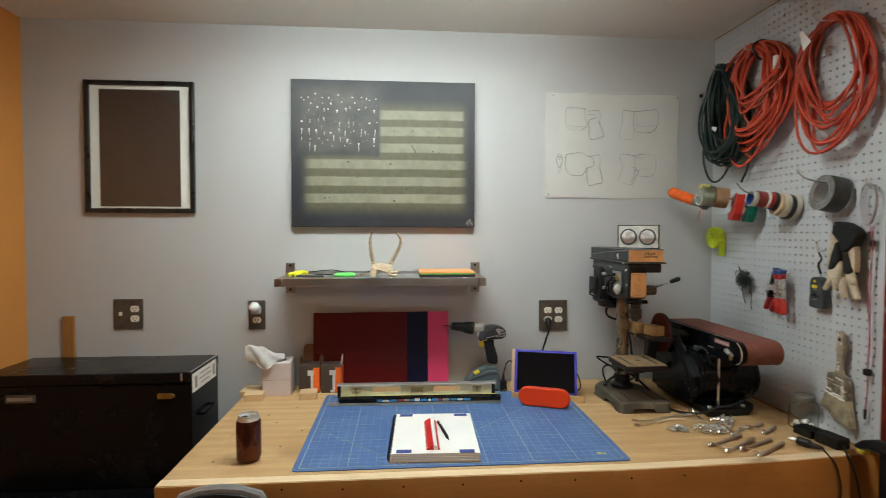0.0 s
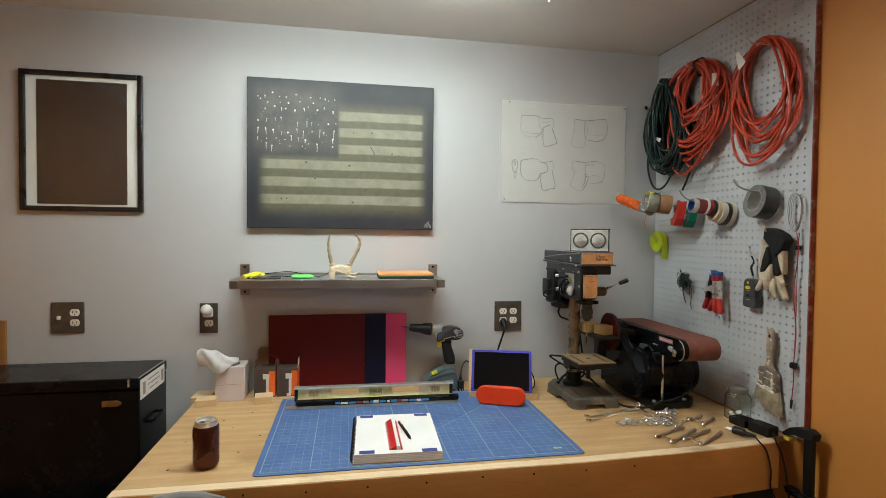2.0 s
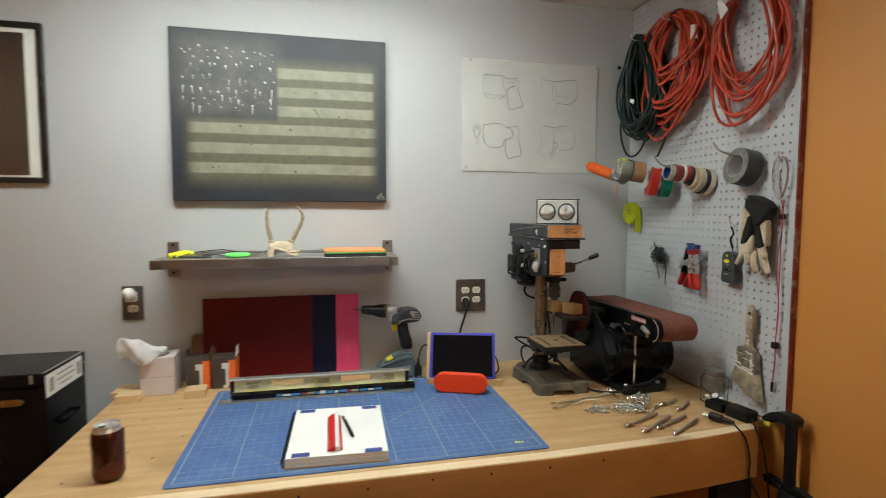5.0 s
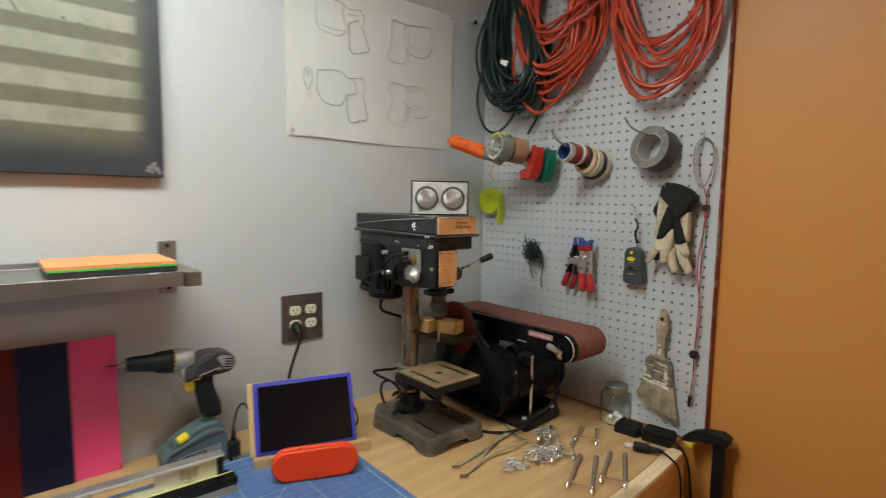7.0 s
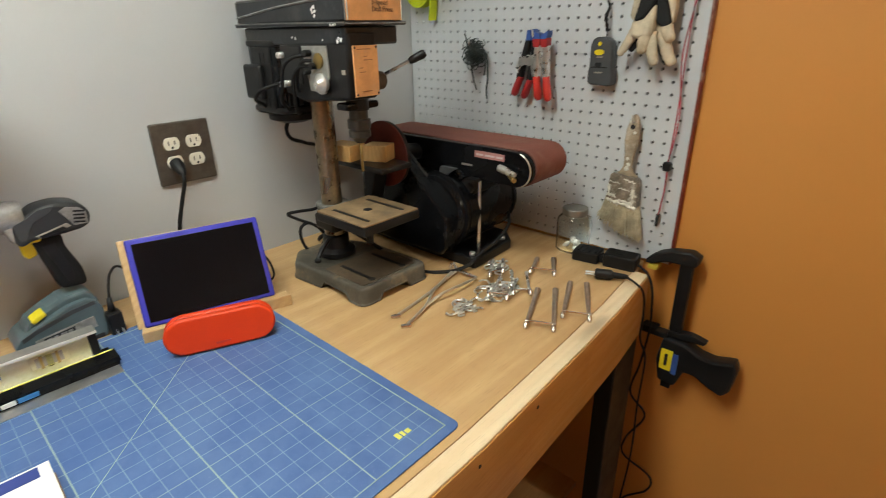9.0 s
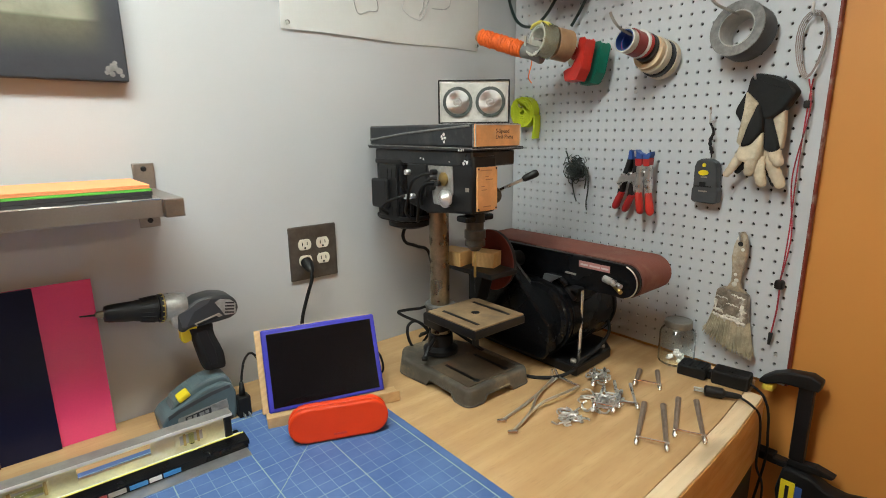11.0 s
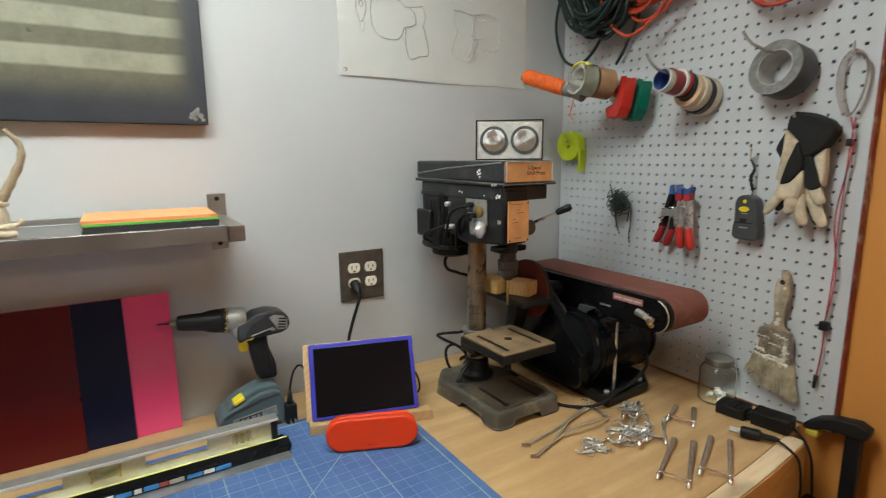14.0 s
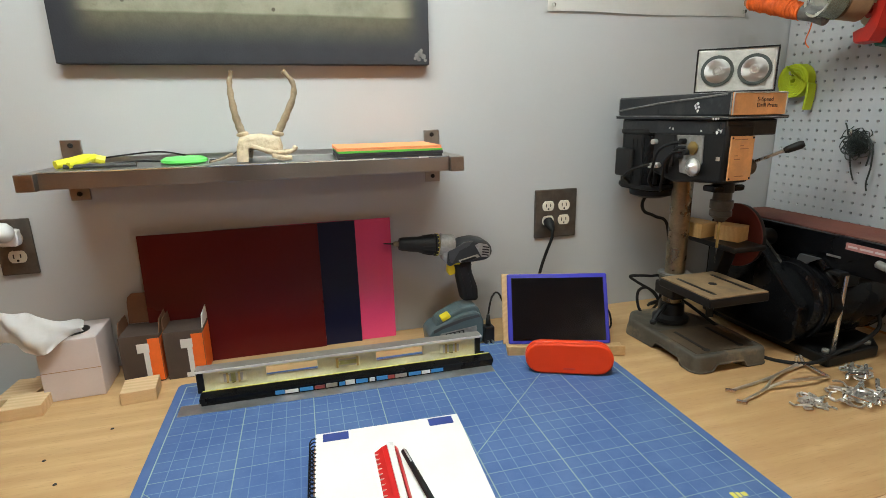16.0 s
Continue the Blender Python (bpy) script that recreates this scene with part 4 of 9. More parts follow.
def wall_outlets():
    o = thing("switch_outlet", "bronze wall plate with a light switch and ivory sockets", "outlet", (-2.434, -0.0005, 1.145))
    plate(o, -2.491, -2.377, 1.145, 1.263)
    part("switch_surround", box(-2.468, -2.452, -0.008, -0.0065, 1.188, 1.22, 0.001), BRONZE_PLATE, o)
    part("switch_lever", box(-2.4645, -2.4555, -0.02, -0.0075, 1.198, 1.212, 0.002), IVORY, o, "white toggle lever")
    duplex(o, -2.408, 1.204)
    o = thing("night_light_outlet", "bronze wall outlet with a white globe night light plugged in", "outlet", (-1.932, -0.0005, 1.134))
    plate(o, -1.967, -1.899, 1.134, 1.253)
    duplex(o, -1.932, 1.193)
    o = thing("night_light", "white globe plug-in night light", "night light", (-1.932, -0.01, 1.2))
    part("plug_body", box(-1.95, -1.914, -0.035, -0.0102, 1.2, 1.235, 0.006), WHITE_PLASTIC, o)
    part("globe", lathe([(0, 0.0215), (0.0115, 0.018), (0.019, 0.009), (0.0215, 0.0), (0.019, -0.009), (0.012, -0.017), (0, -0.02)], (-1.932, -0.046, 1.232), n=20), WHITE_PLASTIC, o)
    o = thing("double_outlet", "bronze wall plate with four ivory sockets", "outlet", (-0.702, -0.0005, 1.115))
    plate(o, -0.763, -0.641, 1.115, 1.245)
    for x in (-0.725, -0.679):
        duplex(o, x, 1.182)
    part("screws", lathe([(0.003, 0), (0.0025, 0.001), (0, 0.0012)], (-0.725, -0.0068, 1.18), (0, -1, 0), 10), BRONZE_PLATE, o)
    c = thing("tablet_power_cord", "black plug and power cord hanging from the wall outlet", "cord", (-0.725, -0.012, 1.16))
    part("plug", lathe([(0.013, 0.0), (0.014, 0.012), (0.009, 0.03), (0.005, 0.038)], (-0.726, -0.01, 1.162), (-0.02, -0.8, -0.5), 14), BLACK_PLASTIC, c)
    path = spline([(-0.727, -0.037, 1.145), (-0.73, -0.045, 1.125), (-0.741, -0.035, 1.08), (-0.755, -0.03, 1.025), (-0.762, -0.03, 0.95), (-0.742, -0.035, 0.906), (-0.70, -0.05, 0.904), (-0.665, -0.08, 0.904)], 6)
    part("cord", tube(path, 0.0042, 8), BLACK_RUBBER, c)


framed_picture()
canvas_painting()
pencil_poster()
wall_outlets()


def wall_nail():
    o = thing("wall_hook", "small dark screw hook in the wall", "hook", (-0.066, 0, 2.118))
    part("screw", cyl((-0.066, 0.002, 2.118), (-0.066, -0.014, 2.118), 0.003, n=10), ZINC, o)
    part("head", cyl((-0.066, -0.014, 2.118), (-0.066, -0.017, 2.118), 0.008, n=14, bevel=0.001), BLACK_PLASTIC, o)


wall_nail()

# ---- wall shelf and what lies on it ----
SHELF = 1.36


def wall_shelf():
    o = thing("wall_shelf", "stainless steel wall shelf on two square brackets", "shelf", (-1.416, 0, SHELF))
    fold = [(-0.21, SHELF - 0.03), (-0.21, SHELF), (-0.0125, SHELF), (-0.0125, SHELF + 0.012), (-0.01, SHELF + 0.012), (-0.01, SHELF - 0.003), (-0.2075, SHELF - 0.003), (-0.2075, SHELF - 0.03)]
    part("tray", prism(fold, "x", -1.782, -1.054, 0.0006), SHELF_STEEL, o, "brushed steel tray")
    # Brighter thin rod added to draw the highlight along the tray's bent edge.
    part("edge_highlight", tube([(-1.782, -0.2095, SHELF - 0.0006), (-1.054, -0.2095, SHELF - 0.0006)], 0.0016, 8), ROD, o, "bright line for the highlight on the front edge")
    for x0, x1 in ((-1.812, -1.783), (-1.053, -1.024)):
        br = part("bracket", box(x0, x1, -0.222, -0.006, SHELF - 0.031, SHELF - 0.001, 0.0015), BRACKET_STEEL, o)
        part("wall_plate", box(x0 - 0.004, x1 + 0.004, -0.006, -0.0005, 1.283, 1.407, 0.0015), BRACKET_STEEL, br)
        for z in (1.396, 1.297):
            part("bolt", lathe([(0.005, 0.0), (0.005, 0.003), (0.002, 0.004), (0, 0.003)], ((x0 + x1) / 2, -0.006, z), (0, -1, 0), 12), SOOT, br)


def antler_skull():
    o = thing("deer_skull", "small bleached skull plate with two curved antlers", "skull", (-1.41, -0.13, SHELF))
    c = Vector((-1.42, -0.13, SHELF))
    arch = [(-0.045, 0.003), (-0.044, 0.03), (-0.039, 0.046), (-0.02, 0.05), (0.0, 0.052), (0.02, 0.05), (0.036, 0.046), (0.041, 0.032), (0.041, 0.016), (0.03, 0.014), (0.026, 0.025), (0.008, 0.03), (-0.014, 0.036), (-0.026, 0.032), (-0.028, 0.018), (-0.029, 0.003)]
    rings = []
    for k, (y, grow, drop) in enumerate(((-0.052, 0.8, 0.006), (-0.048, 0.96, 0.002), (-0.03, 1.0, 0.0), (0.0, 1.0, -0.001), (0.025, 0.98, 0.0), (0.042, 0.9, 0.003), (0.048, 0.74, 0.008))):
        rings.append([c + Vector((x * grow + 0.0012 * math.sin(5 * k + 90 * z), y + 0.004 * math.sin(60 * x), max(0.002, z - drop * z / 0.05 + 0.0012 * math.sin(70 * x + k)))) for x, z in arch])
    b = loft(rings)
    tube(spline([c + Vector((-0.024, -0.045, 0.034)), c + Vector((0.0, -0.052, 0.026)), c + Vector((0.028, -0.054, 0.018)), c + Vector((0.058, -0.05, 0.02)), c + Vector((0.066, -0.046, 0.028))], 5), [0.004 + 0.0016 * math.sin(k * 0.6) ** 2 for k in range(21)], 8, bm=b)
    tube(spline([c + Vector((0.022, -0.054, 0.014)), c + Vector((0.04, -0.056, 0.008)), c + Vector((0.056, -0.05, 0.007))], 5), 0.0055, 8, bm=b)
    part("skull_plate", b, BONE, o, sharp=1.0)
    part("bone_splint", tube(spline([c + Vector((-0.05, -0.05, 0.018)), c + Vector((-0.07, -0.055, 0.01)), c + Vector((-0.092, -0.06, 0.005))], 5), [0.0035 - 0.0002 * k for k in range(11)], 7), ANTLER, o)
    for s in (-1, 1):
        root = c + Vector((s * 0.0335, 0.005, 0.051))
        spread = (0.0, 0.004, 0.009, 0.0125, 0.012, 0.006) if s < 0 else (0.0, 0.008, 0.02, 0.036, 0.037, 0.02)
        path = spline([root + Vector((s * a, -0.003 * k, h)) for k, (a, h) in enumerate(zip(spread, (0.0, 0.016, 0.038, 0.072, 0.098, 0.12)))], 9)
        count = len(path)
        rs = [0.0078 + 0.0006 * math.sin(k * 0.9) - 0.0042 * (k / count) ** 1.5 for k in range(count)]
        part("antler", tube(path, rs, 12), ANTLER, o)
        part("burr", lathe([(0.006, -0.004), (0.0112, -0.001), (0.0118, 0.003), (0.0075, 0.006)], root, (s * 0.2, 0, 1), 16), BONE, o)


def sheet_stack():
    o = thing("foam_sheet_stack", "stack of craft foam sheets, orange over green over black", "foam sheets", (-1.18, -0.13, SHELF))
    rng = random.Random(7)
    z = SHELF + 0.0005
    for k, (mt, th) in enumerate(((FOAM_BLACK, 0.005), (FOAM_BLACK, 0.006), (FOAM_GREEN, 0.004), (FOAM_ORANGE, 0.003), (FOAM_ORANGE, 0.003))):
        d = [rng.uniform(-0.002, 0.002) for _ in range(2)]
        part("sheet", box(-1.276 + d[0], -1.066 + d[0], -0.207 + d[1], -0.045 + d[1], z, z + th, 0.0008), mt, o)
        z += th + 0.0003


def shelf_gadgets():
    o = thing("yellow_clip", "neon yellow plastic clip with two prongs", "clip", (-1.74, -0.12, SHELF))
    b = tube(spline([(-1.775, -0.15, SHELF + 0.008), (-1.755, -0.13, SHELF + 0.012), (-1.735, -0.11, SHELF + 0.016), (-1.71, -0.1, SHELF + 0.01)], 5), 0.008, 8)
    tube(spline([(-1.75, -0.16, SHELF + 0.007), (-1.735, -0.135, SHELF + 0.012), (-1.725, -0.105, SHELF + 0.018)], 5), 0.006, 8, bm=b)
    part("body", b, NEON_YELLOW, o)
    part("prong", tube([(-1.76, -0.155, SHELF + 0.0045), (-1.69, -0.16, SHELF + 0.0045), (-1.64, -0.162, SHELF + 0.0045)], 0.004, 7), DUCT_DARK, o, "dark metal prong")
    o = thing("lanyard_cord", "thin black cord looping along the shelf", "cord", (-1.6, -0.1, SHELF))
    part("cord", tube(spline([(-1.73, -0.1, SHELF + 0.012), (-1.68, -0.09, SHELF + 0.018), (-1.62, -0.07, SHELF + 0.021), (-1.57, -0.075, SHELF + 0.012), (-1.545, -0.09, SHELF + 0.004)], 6), 0.0018, 6), BLACK_RUBBER, o)
    part("strap", tube(spline([(-1.7, -0.12, SHELF + 0.004), (-1.65, -0.1, SHELF + 0.006), (-1.6, -0.11, SHELF + 0.004)], 6), 0.002, 6), BLACK_RUBBER, o)
    part("strand", tube(spline([(-1.52, -0.12, SHELF + 0.004), (-1.49, -0.11, SHELF + 0.008), (-1.46, -0.1, SHELF + 0.022), (-1.445, -0.1, SHELF + 0.016)], 6), 0.0016, 6), BLACK_RUBBER, o)
    o = thing("green_case", "flat neon green oval case", "case", (-1.565, -0.125, SHELF))
    part("shell", lathe([(0, 0.0), (0.034, 0.0), (0.042, 0.004), (0.042, 0.008), (0.034, 0.013), (0, 0.014)], (-1.565, -0.125, SHELF), n=24), NEON_GREEN, o)


wall_shelf()
antler_skull()
sheet_stack()
shelf_gadgets()

# ---- tool chest by the wall ----


def tool_chest():
    o = thing("roller_cabinet", "black steel roller tool cabinet", "cabinet", (-2.44, -0.24, 0))
    part("body", box(-2.79, -2.07, -0.44, -0.012, 0.06, 0.628, 0.006), BLACK_PAINT, o)
    for x in (-2.74, -2.12):
        for y in (-0.39, -0.06):
            part("caster", cyl((x - 0.012, y, 0.03), (x + 0.012, y, 0.03), 0.03, n=16), BLACK_RUBBER, o)
    o = thing("tool_chest", "glossy black steel tool chest with a white paper label", "tool chest", (-2.44, -0.15, 0.63))
    part("body", box(-2.79, -2.086, -0.28, -0.014, 0.63, 0.995, 0.004), BLACK_PAINT, o)
    lid = part("lid", box(-2.792, -2.084, -0.284, -0.012, 0.997, 1.036, 0.006), BLACK_PAINT, o)
    part("lid_trim", tube([(-2.088, -0.278, 1.0365), (-2.088, -0.02, 1.0365)], 0.0022, 6), ALUMINIUM, lid)
    plate = part("name_plate", box(-2.7, -2.604, -0.2885, -0.2805, 0.941, 0.969, 0.002), BRONZE_PLATE, o, "dull metal name plate")
    part("plate_bar", box(-2.693, -2.611, -0.2893, -0.2886, 0.949, 0.961), TAG_GREY, plate)
    part("latch", prism([(-2.199, 0.944), (-2.199, 0.964), (-2.152, 0.964), (-2.14, 0.957), (-2.14, 0.95), (-2.152, 0.944)], "y", -0.288, -0.2805, 0.002), BRASS, o, "worn brass latch")
    part("corner_clip", box(-2.12, -2.114, -0.2865, -0.2845, 1.008, 1.034, 0.0006), ALUMINIUM, o)
    part("side_handle", tube(spline([(-2.084, -0.2, 0.86), (-2.07, -0.19, 0.862), (-2.07, -0.1, 0.862), (-2.084, -0.09, 0.86)], 5), 0.006, 8), BLACK_PAINT, o)
    lab = part("label", box(-2.0835, -2.0825, -0.278, -0.047, 0.96, 1.028), PAPER, o, "white printed paper label")
    for z, y0, y1 in ((1.012, -0.21, -0.11), (0.995, -0.215, -0.1), (0.978, -0.2, -0.12)):
        part("print_bar", box(-2.0824, -2.0819, y0, y1, z - 0.002, z + 0.002), TAG_GREY, lab)
    for y in (-0.245, -0.07):
        part("print_mark", box(-2.0824, -2.0819, y - 0.012, y + 0.01, 0.972, 1.014), TAG_GREY, lab)
    o = thing("wooden_yardstick", "amber varnished wooden stick standing behind the chest", "yardstick", (-2.66, -0.006, 0))
    part("stick", box(-2.684, -2.637, -0.0105, -0.0015, 0.0, 1.198, 0.002), STICK, o)


tool_chest()


def shop_chair():
    o = thing("shop_chair", "black chair with a grey padded backrest pushed to the bench", "chair", (-1.755, -1.05, 0))
    arc = [(-1.855, 0.75), (-1.855, 0.90), (-1.84, 0.925), (-1.80, 0.938), (-1.755, 0.942), (-1.71, 0.938), (-1.67, 0.925), (-1.655, 0.90), (-1.655, 0.75)]
    part("backrest", prism(arc, "y", -0.975, -0.94, 0.006), BLACK_PLASTIC, o)
    part("backrest_cap", tube([(x, -0.957, z + 0.001) for x, z in arc[1:-1]], 0.013, 10), CHAIR_GREY, o, "grey rounded top pad")
    part("seat", box(-1.93, -1.58, -1.34, -0.98, 0.55, 0.6, 0.02), BLACK_PLASTIC, o)
    for x in (-1.91, -1.6):
        part("leg", cyl((x, -1.32, 0.0), (x, -1.32, 0.56), 0.013, n=12), STEEL, o)
        part("back_post", cyl((x + (0.07 if x < -1.7 else -0.07), -0.975, 0.56), (x + (0.07 if x < -1.7 else -0.07), -0.965, 0.8), 0.012, n=12), STEEL, o)
        part("leg", cyl((x, -1.0, 0.0), (x, -1.0, 0.56), 0.013, n=12), STEEL, o)


shop_chair()

# ---- on the bench: cutting mat, notebook, level ----
def cutting_mat():
    o = thing("cutting_mat", "blue self-healing cutting mat with a printed grid", "cutting mat", (-1.172, -0.4685, BENCH))
    cx, cy, hx, hy, r = -1.172, -0.4685, 0.462, 0.321, 0.012
    poly = []
    for sx, sy, a0 in ((1, 1, 0), (-1, 1, 90), (-1, -1, 180), (1, -1, 270)):
        for k in range(5):
            a = radians(a0 + k * 22.5)
            poly.append((cx + sx * (hx - r) + r * math.cos(a), cy + sy * (hy - r) + r * math.sin(a)))
    part("sheet", prism(poly, "z", BENCH + 0.0004, BENCH + 0.003, 0.0006), MAT_BLUE, o)
    line = material("mat_print", (0.36, 0.47, 0.4), 0.6, relief=0)
    z = BENCH + 0.0032
    for (x0, y0), (x1, y1) in (((cx - 0.166, cy - 0.305), (cx + 0.445, cy + 0.306)), ((cx - 0.168, cy - 0.305), (cx - 0.445, cy - 0.02))):
        part("printed_diagonal", tube([(x0, y0, z), (x1, y1, z)], 0.0006, 4), line, o)
    for y in (cy - 0.306, cy + 0.306):
        part("printed_border", tube([(cx - 0.445, y, z), (cx + 0.445, y, z)], 0.0006, 4), line, o)
    for x in (cx - 0.445, cx + 0.445):
        part("printed_border", tube([(x, cy - 0.306, z), (x, cy + 0.306, z)], 0.0006, 4), line, o)
    logo = bmesh.new()
    for k, (x, w) in enumerate(((-0.789, 0.007), (-0.78, 0.005), (-0.773, 0.008))):
        box(x, x + w, -0.746, -0.734 - 0.002 * k, z - 0.0001, z + 0.0002, bm=logo)
    part("printed_mark", logo, LEMON, o, "small yellow printed mark")


def notebook():
    m = Matrix.Translation((-1.362, -0.452, BENCH + 0.0036)) @ Matrix.Rotation(radians(-2.2), 4, "Z")
    o = thing("sketch_notebook", "open white spiral notebook with blue tape on its corners", "notebook", (-1.24, -0.61, BENCH + 0.0036))
    w, d = 0.244, 0.312
    part("back_cover", box(-0.004, w + 0.002, -d, 0.003, 0.0, 0.0025, 0.0008, m=m), CARD, o)
    z = 0.0027
    rng = random.Random(3)
    for k in range(5):
        e = rng.uniform(-0.0015, 0.0015)
        part("page_block", box(0.0, w + e, -d + 0.003 + e, 0.0 + e, z, z + 0.0042, 0.0006, m=m), PAPER, o)
        z += 0.0044
    part("top_page", box(0.001, w, -d + 0.003, 0.0, z, z + 0.0006, m=m), PAPER, o)
    top = z + 0.0008
    for x, y in ((0.012, -0.004), (0.19, -0.004), (0.014, -d + 0.028), (0.188, -d + 0.024)):
        part("tape_strip", box(x, x + 0.042, y - 0.021, y, top, top + 0.0004, m=m), TAPE_BLUE, o, "strip of blue tape")
    for k in range(30):
        y = -0.012 - k * 0.0099
        ring = [m @ Vector((-0.002 + 0.0085 * math.cos(a), y, 0.0125 + 0.0135 * math.sin(a))) for a in [q * 2 * math.pi / 12 for q in range(12)]]
        part("spiral_ring", tube(ring, 0.0011, 5, True), BLACK_PLASTIC, o)
    t = BENCH + 0.0036 + top + 0.0006
    s = thing("scale_ruler", "red and white triangular scale ruler lying on the notebook", "ruler", (-1.25, -0.64, t))
    rot = Matrix.Translation((-1.2515, -0.638, 0)) @ Matrix.Rotation(radians(-0.6), 4, "Z")
    part("red_face", prism([(-0.024, t), (-0.003, t), (-0.004, t + 0.012), (-0.011, t + 0.009)], "y", -0.108, 0.108, 0.0006, m=rot), RED_SCALE, s)
    part("white_face", prism([(-0.0028, t + 0.001), (0.0085, t + 0.001), (0.006, t + 0.012), (-0.0036, t + 0.0125)], "y", -0.112, 0.112, 0.0006, m=rot), WHITE_PLASTIC, s)
    part("red_edge", prism([(0.0087, t), (0.0145, t), (0.011, t + 0.006), (0.0085, t + 0.008)], "y", -0.108, 0.108, 0.0005, m=rot), RED_SCALE, s)
    for k in range(18):
        part("scale_tick", box(-0.0235, -0.018 if k % 3 else -0.014, -0.1 + k * 0.0116, -0.0992 + k * 0.0116, t + 0.0022, t + 0.0042, m=rot), WHITE_PLASTIC, s)
    p = thing("pen", "slim black pen on the notebook", "pen", (-1.22, -0.62, t))
    a, b = Vector((-1.23, -0.545, t + 0.005)), Vector((-1.209, -0.69, t + 0.005))
    d1 = (b - a).normalized()
    part("barrel", cyl(a, b - d1 * 0.02, 0.0045, n=12, bevel=0.001), BLACK_PLASTIC, p)
    part("tip", cyl(b - d1 * 0.02, b, 0.0042, 0.0008, 12), BLACK_PLASTIC, p)
    part("clip", box(-0.0012, 0.0012, -0.035, 0.0, 0.0047, 0.0062, 0.0004, m=Matrix.Translation(a) @ Matrix.Rotation(math.atan2(d1.y, d1.x) + math.pi / 2, 4, "Z")), STEEL, p)


def spirit_level():
    z0 = BENCH + 0.0045
    r = Matrix.Translation((-1.275, -0.245, 0)) @ Matrix.Rotation(radians(-0.7), 4, "Z")
    u = r @ Matrix.Translation((-0.013, 0.034, 0))
    o = thing("spirit_level", "two-foot aluminium spirit level with cream web and three vials", "spirit level", (-1.275, -0.245, z0))
    L = 0.298
    part("bottom_flange", box(-L, L, -0.0155, 0.047, z0, z0 + 0.006, 0.001, m=r), BLACK_PAINT, o)
    part("front_lip", prism([(-0.016, z0 + 0.0062), (-0.0155, z0 + 0.0145), (0.006, z0 + 0.0175), (0.012, z0 + 0.0175), (0.012, z0 + 0.0062)], "x", -L - 0.002, L + 0.002, m=r), BLACK_PAINT, o, "black lower rail")
    part("yellow_line", box(-L, L, 0.0085, 0.0118, z0 + 0.0176, z0 + 0.0184, 0.0003, m=r), LEMON, o)
    part("inner_ledge", box(-L, L, 0.0122, 0.0298, z0 + 0.0062, z0 + 0.0095, 0.0006, m=r), CARTON_WHITE, o, "pale inner ledge")
    part("top_flange", box(-L, L, -0.0125, 0.0125, z0 + 0.0525, z0 + 0.0575, 0.001, m=u), LEVEL_TOP, o)
    # Pale strip stands in for the glint on the flange's front face.
    part("flange_glint", box(-L, L, -0.0138, -0.0127, z0 + 0.0523, z0 + 0.0572, 0.0003, m=u), CARTON_WHITE, o, "pale strip for the glint on the flange edge")
    holes = [(-0.165, -0.062), (0.062, 0.165)]
    edges = [-L + 0.0135] + [v for h in holes for v in h] + [L - 0.0135]
    for a, b in zip(edges[::2], edges[1::2]):
        part("web", box(a, b, -0.004, 0.003, z0 + 0.0065, z0 + 0.0522, 0.0006, m=u), LEVEL_CREAM, o)
    for a, b in holes:
        part("web_rail", box(a, b, -0.004, 0.003, z0 + 0.0065, z0 + 0.024, 0.0005, m=u), LEVEL_CREAM, o)
        part("web_rail", box(a, b, -0.004, 0.003, z0 + 0.045, z0 + 0.0522, 0.0005, m=u), LEVEL_CREAM, o)
    for c in (-L + 0.07, 0.0, L - 0.07):
        h = part("vial_holder", box(c - 0.026, c + 0.026, -0.006, 0.005, z0 + 0.021, z0 + 0.044, 0.002, m=u), LEVEL_CREAM, o)
        horizontal = c == 0.0
        p0, p1 = ((c - 0.02, -0.0075, z0 + 0.033), (c + 0.02, -0.0075, z0 + 0.033)) if horizontal else ((c, -0.0075, z0 + 0.023), (c, -0.0075, z0 + 0.042))
        part("vial", cyl(u @ Vector(p0), u @ Vector(p1), 0.0045, n=12), VIAL, h)
        for e in ((-0.0215, 0.0215) if horizontal else (-0.011, 0.011)):
            part("vial_rib", box(c + e - 0.0022, c + e + 0.0022, -0.0088, -0.0058, z0 + 0.0215, z0 + 0.0435, 0.0008, m=u), AMBER_DISC, h, "amber plastic rib beside the vial")
        part("vial_window", box(c - 0.0185, c + 0.0185, -0.0069, -0.0058, z0 + 0.024, z0 + 0.041, 0.0004, m=u), PALE_CORE, h, "pale plastic vial window")
    for x in (-L + 0.001, L - 0.013):
        part("end_cap", box(x, x + 0.012, -0.0085, 0.0075, z0 + 0.0062, z0 + 0.0523, 0.001, m=u), BLACK_PLASTIC, o)
    rng = random.Random(9)
    x = -0.16
    for k in range(15):
        w = rng.uniform(0.009, 0.028)
        part("sticker", box(x, x + w, -0.0166, -0.0148, z0 + 0.0035, z0 + rng.uniform(0.0105, 0.0135), m=r @ Matrix.Translation((0, -0.0008, 0))), (STICKER_BLUE, CARTON_WHITE, STICKER_BLUE, RED_TAPE, TAG_GREY, STICKER_BLUE, CARTON_WHITE)[k % 7], o, "blue, white and red sticker panel")
        x += w + rng.uniform(0.0005, 0.005)
    s = thing("steel_ruler", "thin steel ruler lying under the level", "ruler", (-1.295, -0.268, BENCH + 0.0033))
    rr = Matrix.Translation((-1.296, -0.27, 0)) @ Matrix.Rotation(radians(-0.8), 4, "Z")
